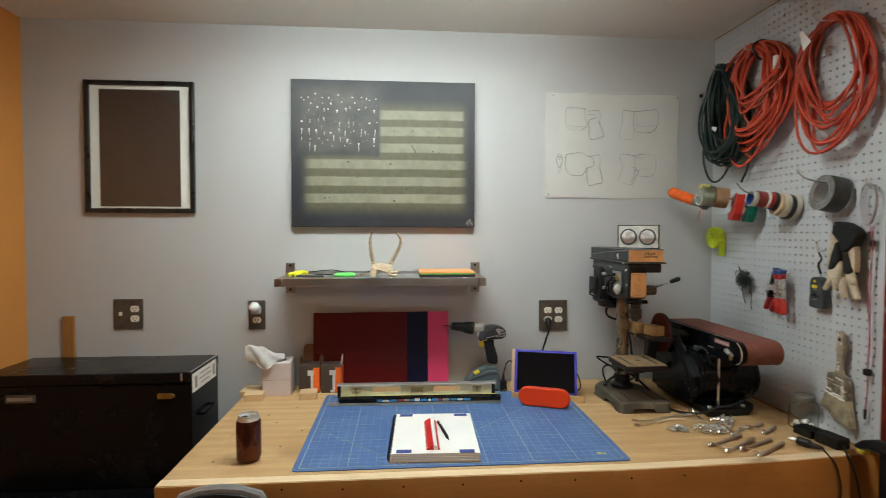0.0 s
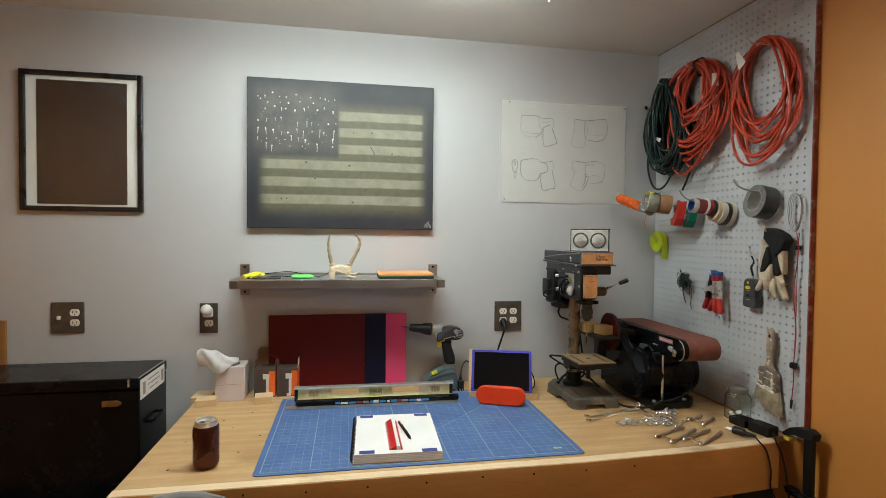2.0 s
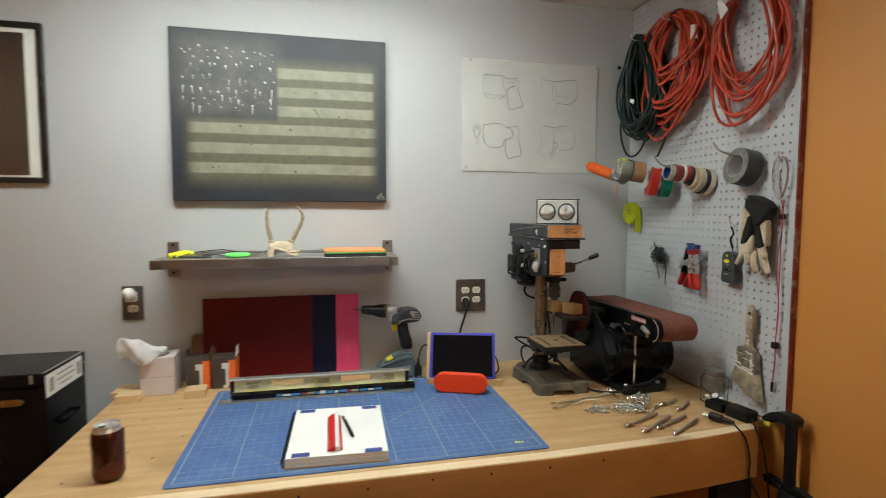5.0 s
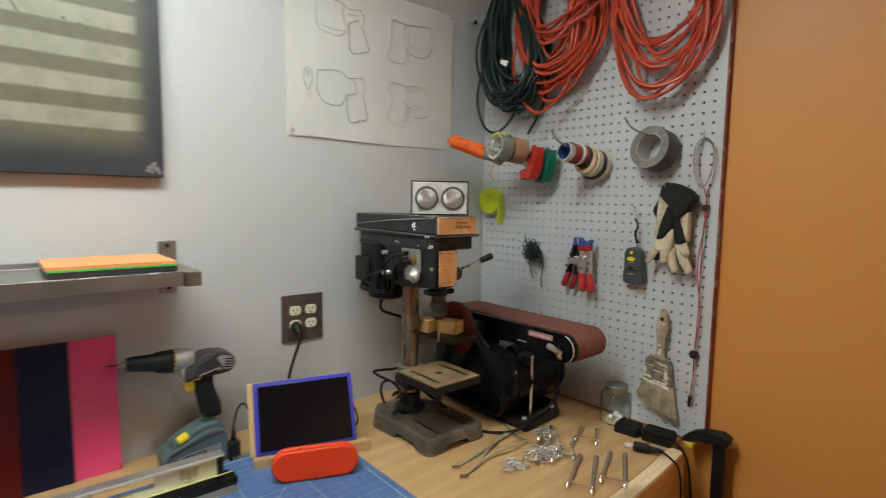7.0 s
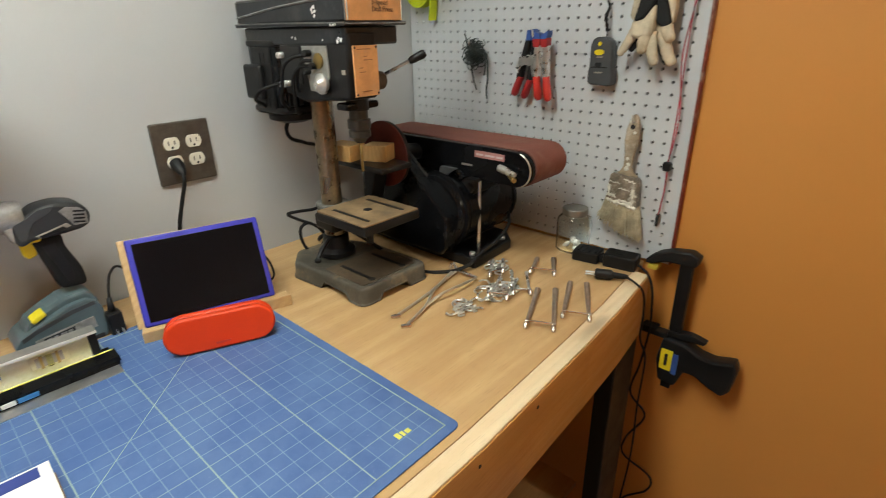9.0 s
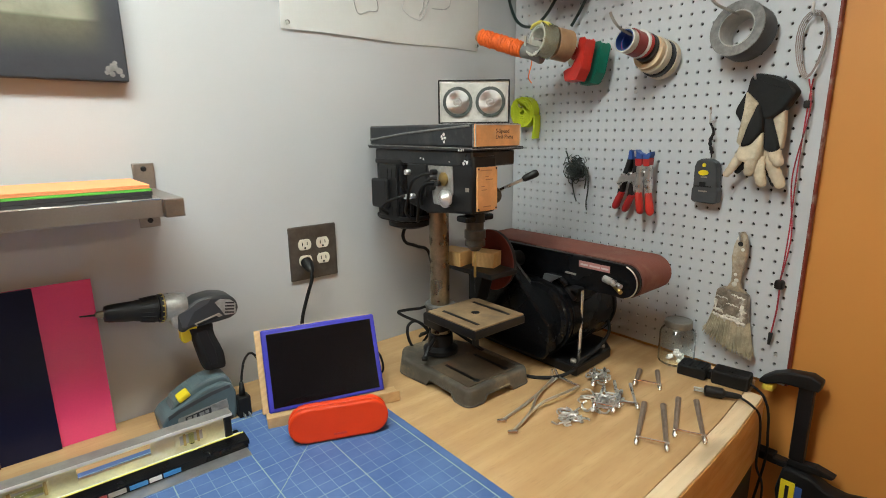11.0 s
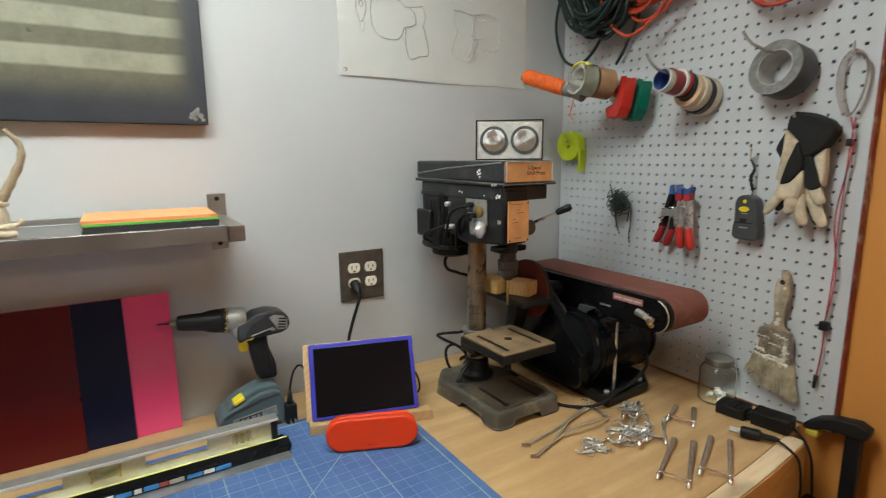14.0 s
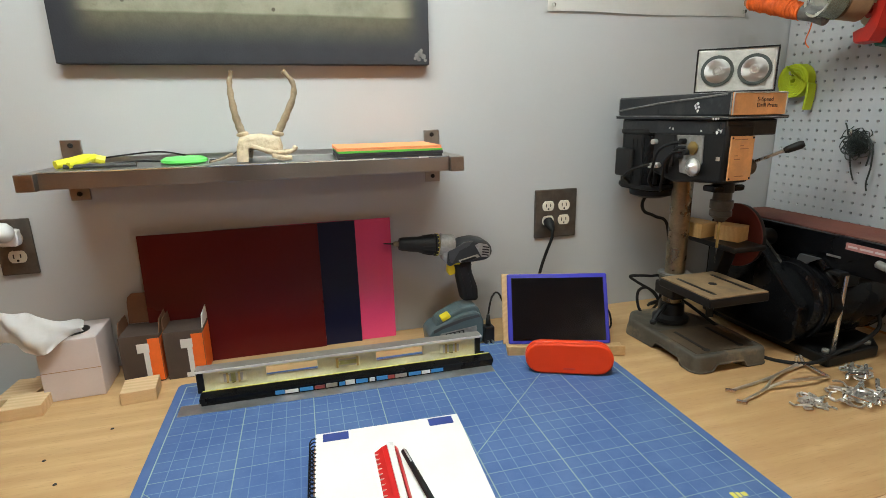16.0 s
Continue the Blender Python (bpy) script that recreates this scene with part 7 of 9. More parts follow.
def coil(name, label, mt, cy, top, turns, width, drop, seed, radius, lean=0.0, tails=(), x_far=0.075, tie=None, pear=0.0):
    """A hank of cable: one long strand wound over a hook, each turn sagging its own way."""
    rng = random.Random(seed)
    o = thing(name, label, "extension cord", (-0.03, cy, top), "hanging cords")
    pts, per = [], 30
    shapes = [(rng.uniform(*width), rng.uniform(*drop), rng.uniform(-0.045, 0.045), rng.uniform(-x_far, -0.016), rng.uniform(-0.012, 0.012)) for _ in range(turns + 1)]
    for k in range(turns):
        for q in range(per):
            f = q / per
            a, b = shapes[k], shapes[k + 1]
            w, d, dy, dx, dz = ((1 - f) * u + f * v for u, v in zip(a, b))
            th = 2 * math.pi * f
            s = (1 - math.cos(th)) / 2
            y = cy + dy * s + w * (1 - pear * (1 - s)) * math.sin(th) * (1 - 0.22 * s + 0.12 * math.sin(2 * th)) + lean * s
            z = top + dz * (1 - s) - d * s ** 0.92
            x = dx * (0.55 + 0.45 * s) - 0.012 * math.sin(th * 2 + k)
            pts.append(Vector((min(-0.009, x), y, z)))
    part("cable", tube(pts, radius, 7), mt, o)
    for path in tails:
        part("loose_loop", tube(spline(path, 8), radius, 7), mt, o)
    if tie:
        ring = [Vector((-0.045 + 0.035 * math.cos(q), tie[0] + 0.006 * math.sin(3 * q), tie[1] + 0.032 * math.sin(q))) for q in [k * math.pi / 9 for k in range(18)]]
        part("tie_wrap", tube(ring, 0.004, 6, True), tie[2], o)
    peg_hook(o, cy, top - 0.012, 0.1, 0.02)
    return o


green = coil("extension_cord", "dark green extension cord coiled on a peg hook", GREEN_CORD, -0.15, 2.2, 46, (0.07, 0.2), (0.3, 0.42), 21, 0.0043, -0.075,
             ([(-0.05, -0.05, 2.0), (-0.055, -0.02, 1.87), (-0.05, -0.045, 1.775), (-0.05, -0.1, 1.742), (-0.05, -0.16, 1.765), (-0.05, -0.22, 1.84)],
              [(-0.04, -0.29, 1.93), (-0.03, -0.3, 1.85), (-0.022, -0.26, 1.78), (-0.018, -0.22, 1.73)]), 0.13, None, 0.55)
first = coil("extension_cord", "bright orange extension cord in a thick hank", ORANGE_CORD, -0.335, 2.215, 34, (0.05, 0.2), (0.17, 0.42), 33, 0.0043, 0.0,
             ([(-0.06, -0.2, 2.02), (-0.08, -0.205, 1.93), (-0.09, -0.25, 1.83), (-0.09, -0.32, 1.778), (-0.08, -0.4, 1.83), (-0.06, -0.43, 1.93)],), 0.11, (-0.36, 2.195, BLACK_TAPE))
second = coil("extension_cord", "bright orange extension cord in an open ring with a white tag", ORANGE_CORD, -0.66, 2.19, 17, (0.1, 0.16), (0.22, 0.44), 45, 0.0043, 0.01, (), 0.085)
part("paper_tag", prism([(-0.215, 1.925), (-0.19, 1.94), (-0.195, 1.95), (-0.225, 1.94)], "x", -0.125, -0.1242), PAPER, green, "small white paper tag")
part("paper_tag", prism([(-0.61, 2.10), (-0.592, 2.16), (-0.606, 2.165), (-0.64, 2.12)], "x", -0.09, -0.0892), PAPER, second, "small white paper tag")
part("cable_plug", cyl((-0.07, -0.47, 2.09), (-0.07, -0.465, 2.135), 0.012, 0.009, 12), PAPER, first, "pale plug end")


def ring_roll(o, name, p, axis, r, width, core, mt, label="", n=32):
    part(name, lathe([(core, 0.0), (r - 0.001, 0.0), (r, 0.001), (r, width - 0.001), (r - 0.001, width), (core, width), (core, 0.0)], p, axis, n), mt, o, label)


def twine_stack():
    base, tip = Vector((0.0, -0.328, 1.642)), Vector((-0.19, -0.264, 1.672))
    d = (tip - base).normalized()
    hk = thing("long_peg_hook", "long steel peg hook holding spools", "hook", base)
    part("rod", tube([base + Vector((0.004, 0, 0)), base + d * 0.1, base + d * 0.225], 0.003, 8), ZINC, hk)
    a, b = Vector((-0.197, -0.218, 1.653)), Vector((-0.234, -0.082, 1.703))
    ax = (b - a).normalized()
    o = thing("twine_spool", "neon orange mason twine wound on a tube", "twine", a)
    part("core", lathe([(0.0105, 0.0), (0.0132, 0.0), (0.0132, 0.147), (0.0105, 0.147), (0.0105, 0.0)], a, ax, 20), CARD, o, "open brown card tube")
    wind = []
    for k in range(280):
        f = k / 279
        q = k * 0.72
        rr = 0.0178 + 0.0012 * math.sin(k * 0.41) + (0.001 if (k // 40) % 2 else 0)
        e1, e2, _ = frame_axes(ax)
        wind.append(a + ax * (0.008 + 0.13 * f) + (e1 * math.cos(q) + e2 * math.sin(q)) * rr)
    part("winding", tube(wind, 0.0022, 5), ORANGE_TWINE, o)
    part("under_winding", lathe([(0.0133, 0.01), (0.0175, 0.01), (0.0175, 0.138), (0.0133, 0.14)], a, ax, 20), ORANGE_TWINE, o)
    part("spool_foot", lathe([(0.006, -0.05), (0.019, -0.05), (0.02, -0.046), (0.0165, -0.02), (0.0185, 0.006), (0.006, 0.008)], a, ax, 20), DUCT, o, "grey plastic spool foot")
    part("loose_end", tube(spline([(-0.19, -0.235, 1.655), (-0.188, -0.23, 1.62), (-0.192, -0.225, 1.59), (-0.185, -0.23, 1.575)], 5), 0.0014, 5), ORANGE_TWINE, o)

    def along(t):
        return base + d * t

    o = thing("clear_tape_roll", "clear packing tape roll with yellow bands", "tape roll", along(0.2))
    ring_roll(o, "film", along(0.1775), d, 0.0405, 0.043, 0.0392, CLEAR_TAPE, "loose clear outer film")
    ring_roll(o, "roll", along(0.179), d, 0.039, 0.039, 0.031, PALE_ROLL)
    ring_roll(o, "core", along(0.18), d, 0.0305, 0.036, 0.0275, PALE_ROLL)
    for k, mt, lab in ((0, LEMON, "yellow printed band"), (1, LEMON, "yellow printed band"), (2, GREEN_PLASTIC, "green printed band")):
        arc = []
        for j in range(9):
            q = 0.75 + 1.7 * j / 8 - 0.25 * k
            arc.append(along(0.212 - 0.013 * k) + (Vector((0, 0, 1)) * math.sin(q) + Vector((0, 1, 0)) * math.cos(q)) * 0.0395)
        part("printed_band", tube(arc, [0.0015, 0.0035, 0.0042, 0.003, 0.0042, 0.0035, 0.0042, 0.003, 0.0015], 6), mt, o, lab)
    part("crumpled_end", tube(spline([along(0.218) + Vector((0, 0.036, 0.012)), along(0.222) + Vector((0, 0.03, -0.022)), along(0.22) + Vector((0, 0.005, -0.037)), along(0.219) + Vector((0, -0.025, -0.03))], 5), 0.0035, 6), PALE_ROLL, o, "crumpled clear tape end")
    o = thing("brown_tape_roll", "tan paper tape roll with a cardboard core", "tape roll", along(0.15))
    ring_roll(o, "roll", along(0.128), d, 0.038, 0.045, 0.031, BROWN_PAPER)
    ring_roll(o, "core", along(0.127), d, 0.0308, 0.047, 0.0285, CARD)
    for name, t, mt, lab, s in (("red_tape_dispenser", 0.095, RED_PLASTIC, "red plastic tape dispenser", -0.004), ("green_tape_dispenser", 0.048, GREEN_PLASTIC, "green plastic tape dispenser", 0.008)):
        p = along(t)
        o = thing(name, lab, "tape dispenser", p)
        across = Vector((0, 0, 1)).cross(-d).normalized()
        turn = Matrix((-d, across, (-d).cross(across))).transposed().to_4x4()
        m = Matrix.Translation(p + Vector((0, 0, -0.018))) @ turn @ Matrix.Scale(1.15, 4)
        outline = [(0.031, -0.03), (0.02, -0.05), (-0.022, -0.052 + s * 0.3), (-0.034, -0.03), (-0.037, 0.028), (-0.03, 0.035), (-0.012, 0.036), (-0.008, -0.008), (0.002, -0.024), (0.016, -0.026)]
        for x in (-0.0125, 0.0105):
            part("side_wall", prism(outline, "x", x, x + 0.002, 0.0005, m=m), mt, o)
        part("bottom_wall", box(-0.0105, 0.0105, -0.022, 0.02, -0.052, -0.048, 0.0005, m=m), mt, o)
        part("front_lip", prism([(0.02, -0.05), (0.031, -0.03), (0.028, -0.029), (0.018, -0.048)], "x", -0.0105, 0.0105, m=m), mt, o)
        part("back_wall", prism([(-0.034, -0.03), (-0.037, 0.03), (-0.033, 0.031), (-0.03, -0.028), (-0.02, -0.048), (-0.022, -0.051)], "x", -0.0105, 0.0105, m=m), mt, o)
        part("hub", lathe([(0.006, -0.0122), (0.0158, -0.0122), (0.0158, 0.0122), (0.006, 0.0122), (0.006, -0.0122)], p + Vector((0, 0, -0.012)), d, 20), mt, o)
        part("tape", lathe([(0.016, -0.0118), (0.03, -0.0118), (0.03, 0.0118), (0.016, 0.0118), (0.016, -0.0118)], p + Vector((0, 0, -0.012)), d, 24), CREAM_TAPE, o)


def tape_stack():
    base, tip = Vector((0.0, -0.48, 1.642)), Vector((-0.17, -0.462, 1.671))
    d = (tip - base).normalized()
    hk = thing("long_peg_hook", "long steel peg hook holding tape rolls", "hook", base)
    part("rod", tube(spline([base + Vector((0.004, 0, 0)), base + d * 0.09, base + d * 0.16, base + d * 0.185 + Vector((0, 0.005, 0.012)), base + d * 0.195 + Vector((0, 0.01, 0.03))], 5), 0.003, 8), PEG_STEEL, hk)
    t = 0.004
    for name, r, w, core, mt, lab in (("tape_roll", 0.045, 0.016, 0.032, CREAM_TAPE, "wide cream masking tape roll"), ("tape_roll", 0.0435, 0.013, 0.032, BLACK_TAPE, "black cloth tape roll"), ("tape_roll", 0.041, 0.02, 0.03, CREAM_TAPE, "cream masking tape roll"),
                                      ("tape_roll", 0.038, 0.014, 0.028, TAN_TAPE, "narrow tan tape roll"), ("tape_roll", 0.031, 0.012, 0.02, BLACK_TAPE, "small black electrical tape roll"), ("tape_roll", 0.028, 0.014, 0.018, RED_PLASTIC, "small red electrical tape roll"),
                                      ("tape_roll", 0.031, 0.008, 0.019, WHITE_TAPE, "small white tape roll"), ("tape_roll", 0.028, 0.03, 0.0215, RED_TAPE, "small maroon tape roll with a blue core"), ("tape_roll", 0.0265, 0.018, 0.0235, PALE_ROLL, "thin clear plastic tape core")):
        p = base + d * t + Vector((0, 0, -max(0.0, core - 0.006)))
        o = thing(name, lab, "tape roll", p, "stacked tape rolls")
        ring_roll(o, "roll", p, d, r, w, core, mt)
        ring_roll(o, "core", p - d * 0.0003, d, core - 0.0002, w + 0.0006, core - 0.002, BLUE_PLASTIC if mt in (RED_TAPE, PALE_ROLL) else CARD)
        t += w + 0.0008


def duct_tape():
    c = Vector((-0.01, -0.665, 1.647))
    axis = Vector((-1, 0.12, 0.18)).normalized()
    o = thing("duct_tape_roll", "large grey duct tape roll hung on a peg hook", "tape roll", c)
    part("roll", lathe([(0.036, 0.0), (0.0545, 0.0), (0.055, 0.002), (0.055, 0.05)], c, axis, 40), DUCT_DARK, o)
    part("roll_face", lathe([(0.055, 0.0502), (0.0545, 0.052), (0.048, 0.0512), (0.044, 0.0522), (0.04, 0.0513), (0.036, 0.0522), (0.0358, 0.05)], c, axis, 40), DUCT, o, "ringed grey tape face")
    part("core", lathe([(0.0358, 0.0), (0.0358, 0.0525), (0.0338, 0.0525), (0.0338, 0.0)], c, axis, 40), PALE_CORE, o, "pale cardboard core")
    h = thing("peg_hook_long", "steel peg hook with an upturned end", "hook", (0, -0.66, 1.69))
    part("rod", tube(spline([(0.004, -0.655, 1.69), (-0.02, -0.655, 1.688), (-0.06, -0.645, 1.69), (-0.09, -0.625, 1.705), (-0.1, -0.61, 1.73)], 6), 0.003, 8), PEG_STEEL, h)


def webbing_roll():
    o = thing("webbing_roll", "coiled neon yellow-green webbing strap", "strap", (-0.02, -0.07, 1.51))
    rings = []
    n = 130
    pts = []
    for k in range(n):
        q = k / n * 2 * math.pi * 6.2
        r = 0.006 + 0.04 * k / n
        pts.append((-0.066 + r * math.cos(q), 1.513 + r * math.sin(q)))
    pts += [(-0.112, 1.5), (-0.112, 1.47), (-0.107, 1.435)]
    for (y, z), (y2, z2) in zip(pts, pts[1:] + [(pts[-1][0] + 0.002, pts[-1][1] - 0.01)]):
        dv = Vector((0, y2 - y, z2 - z)).normalized()
        nn = Vector((0, -dv.z, dv.y)) * 0.0027
        rings.append([Vector((x, y, z)) + s * nn for x, s in ((-0.008, 1), (-0.034, 1), (-0.034, -1), (-0.008, -1))])
    part("strap", loft(rings), HIVIS, o)
    peg_hook(o, -0.066, 1.527, 0.05, 0.008)


def work_gloves():
    o = thing("work_gloves", "pair of black and cream leather work gloves hung by the cuff", "gloves", (-0.03, -0.72, 1.56))

    def panel(name, poly, x0, x1, mt, bevel=0.004, label=""):
        """A padded leather panel, thicker in the middle than at its seams."""
        part(name, prism(poly, "x", -x1, -x0, bevel, 3), mt, o, label)

    def digit(name, path, rs, mt, flat=0.75):
        path = spline(path, 6)
        n = len(path)
        rings = []
        for k, p in enumerate(path):
            f = k / (n - 1) * (len(rs) - 1)
            i = min(int(f), len(rs) - 2)
            r = rs[i] + (rs[i + 1] - rs[i]) * (f - i)
            dv = (path[min(k + 1, n - 1)] - path[max(k - 1, 0)]).normalized()
            across = Vector((1, 0, 0)).cross(dv).normalized()
            wob = 1 + 0.06 * math.sin(k * 1.9)
            rings.append([p + across * r * wob * math.cos(q) + Vector((-1, 0, 0)) * r * flat * math.sin(q) for q in [v * math.pi / 7 for v in range(14)]])
        step = (path[-1] - path[-2]).normalized()
        for grow, on in ((0.86, 0.35), (0.5, 0.62)):
            rings.append([path[-1] + step * rs[-1] * on + (v - path[-1]) * grow for v in rings[n - 1]])
        part(name, loft(rings), mt, o)

    panel("rear_cuff", [(-0.684, 1.54), (-0.664, 1.5), (-0.662, 1.49), (-0.68, 1.462), (-0.7, 1.47), (-0.705, 1.53)], 0.014, 0.032, GLOVE_BLACK, 0.006)
    panel("cuff", [(-0.688, 1.53), (-0.692, 1.556), (-0.699, 1.566), (-0.716, 1.564), (-0.733, 1.56), (-0.764, 1.545), (-0.779, 1.526), (-0.762, 1.494), (-0.738, 1.475), (-0.72, 1.475), (-0.71, 1.508)], 0.016, 0.052, GLOVE_BLACK, 0.008, "black suede cuff")
    panel("cuff_opening", [(-0.703, 1.559), (-0.732, 1.556), (-0.76, 1.543), (-0.771, 1.53), (-0.745, 1.536), (-0.718, 1.548)], 0.0505, 0.0532, BLACK_RUBBER, 0.001)
    panel("side_gusset", [(-0.689, 1.532), (-0.716, 1.505), (-0.703, 1.467), (-0.69, 1.42), (-0.68, 1.43), (-0.688, 1.491)], 0.026, 0.058, GLOVE_CREAM, 0.005)
    panel("back_panel", [(-0.716, 1.508), (-0.728, 1.474), (-0.729, 1.452), (-0.71, 1.424), (-0.69, 1.419), (-0.701, 1.465)], 0.03, 0.064, GLOVE_BLACK, 0.006)
    panel("palm", [(-0.686, 1.424), (-0.708, 1.427), (-0.729, 1.453), (-0.731, 1.42), (-0.728, 1.394), (-0.706, 1.386), (-0.682, 1.394)], 0.022, 0.06, GLOVE_CREAM, 0.008)
    digit("finger", [(-0.04, -0.692, 1.412), (-0.042, -0.683, 1.393), (-0.043, -0.672, 1.374), (-0.043, -0.662, 1.36)], [0.012, 0.0105, 0.009, 0.007], GLOVE_CREAM)
    digit("finger", [(-0.03, -0.696, 1.4), (-0.032, -0.689, 1.382), (-0.033, -0.68, 1.367)], [0.011, 0.009, 0.006], GLOVE_BLACK)
    digit("finger", [(-0.048, -0.713, 1.405), (-0.052, -0.712, 1.385), (-0.05, -0.709, 1.366)], [0.0125, 0.012, 0.0095], GLOVE_CREAM)
    digit("finger", [(-0.04, -0.722, 1.4), (-0.044, -0.727, 1.372), (-0.042, -0.734, 1.344)], [0.0125, 0.012, 0.0095], GLOVE_CREAM)
    panel("back_panel", [(-0.724, 1.478), (-0.738, 1.48), (-0.752, 1.444), (-0.76, 1.416), (-0.751, 1.405), (-0.731, 1.414)], 0.022, 0.05, GLOVE_BLACK, 0.006)
    panel("side_gusset", [(-0.739, 1.477), (-0.76, 1.494), (-0.763, 1.447), (-0.761, 1.414), (-0.751, 1.436)], 0.02, 0.044, GLOVE_CREAM, 0.005)
    digit("finger", [(-0.038, -0.746, 1.418), (-0.042, -0.753, 1.402), (-0.041, -0.76, 1.388)], [0.0125, 0.0125, 0.0105], GLOVE_CREAM)
    digit("finger", [(-0.03, -0.735, 1.416), (-0.033, -0.745, 1.388), (-0.033, -0.756, 1.362), (-0.032, -0.765, 1.344)], [0.0125, 0.0125, 0.012, 0.01], GLOVE_CREAM)
    digit("finger", [(-0.022, -0.729, 1.41), (-0.023, -0.74, 1.375), (-0.023, -0.753, 1.344)], [0.011, 0.0105, 0.008], GLOVE_BLACK)
    peg_hook(o, -0.703, 1.556, 0.06, 0.014)


def stud_finder():
    o = thing("stud_finder", "slate grey handheld stud finder on a black wrist strap", "stud finder", (-0.02, -0.612, 1.295))
    poly = [(-0.587, 1.298), (-0.593, 1.2935), (-0.638, 1.291), (-0.645, 1.297), (-0.645, 1.321), (-0.641, 1.328), (-0.639, 1.37), (-0.634, 1.384), (-0.622, 1.391), (-0.604, 1.392), (-0.594, 1.387), (-0.589, 1.375), (-0.5895, 1.33), (-0.587, 1.322)]
    part("body", prism(poly, "x", -0.034, -0.006, 0.0065, 3), STUD_GREY, o)
    part("badge", prism([(-0.611 + 0.0115 * math.cos(q), 1.361 + 0.006 * math.sin(q)) for q in [k * math.pi / 10 for k in range(20)]], "x", -0.0352, -0.0335), YELLOW, o, "yellow oval badge")
    part("badge_small", lathe([(0.0045, 0.0), (0.004, 0.001), (0, 0.0012)], (-0.034, -0.611, 1.378), (-1, 0, 0), 12), YELLOW, o)
    part("screen", box(-0.0352, -0.0338, -0.618, -0.604, 1.331, 1.34, 0.0004), SOOT, o)
    part("grip_line", box(-0.0352, -0.0335, -0.632, -0.594, 1.329, 1.3315), SOOT, o)
    part("mark_bar", box(-0.0352, -0.0338, -0.62, -0.606, 1.35, 1.3525), TAG_GREY, o)
    part("mark_bar", box(-0.0352, -0.0338, -0.622, -0.603, 1.318, 1.321), TAG_GREY, o)
    part("strap", tube(spline([(-0.02, -0.618, 1.392), (-0.022, -0.619, 1.405), (-0.026, -0.615, 1.43), (-0.018, -0.617, 1.45), (-0.022, -0.609, 1.472)], 5), [0.0012] * 5 + [0.0045, 0.003, 0.0042, 0.0028, 0.0046, 0.003, 0.0044, 0.0034, 0.0026, 0.0036] + [0.0024] * 6, 7), BLACK_RUBBER, o)
    peg_hook(o, -0.611, 1.475, 0.03, 0.03)


def clamp_arm(o, path, half, width, mt, name="arm", label=""):
    """A pressed channel arm: a strip along a path in the board's plane."""
    line = spline([Vector(p) for p in path], 5)
    rings = []
    for j, p in enumerate(line):
        dv = (line[min(j + 1, len(line) - 1)] - line[max(j - 1, 0)]).normalized()
        side = Vector((1, 0, 0)).cross(dv).normalized()
        rings.append([p + side * a + Vector((b, 0, 0)) for a, b in ((half, -width * 0.7), (half * 0.5, -width), (-half * 0.5, -width), (-half, -width * 0.7), (-half, width), (half, width))])
    return part(name, loft(rings), mt, o, label)


def clamp_sleeve(o, top, tip, mt):
    top, tip = Vector(top), Vector(tip)
    dv = (tip - top).normalized()
    side = Vector((1, 0, 0)).cross(dv).normalized()
    length = (tip - top).length
    rows = []
    for t, g in ((0.0, 0.86), (0.003, 0.95), (length * 0.6, 1.08), (length - 0.012, 1.1), (length - 0.005, 0.92), (length - 0.001, 0.55), (length, 0.2)):
        rows.append([top + dv * t + side * a * g + Vector((b * g, 0, 0)) for a, b in [(0.0082 * math.cos(q), 0.0115 * math.sin(q)) for q in [k * math.pi / 7 for k in range(14)]]])
    part("handle_sleeve", loft(rows), mt, o, "red dipped handle tip")


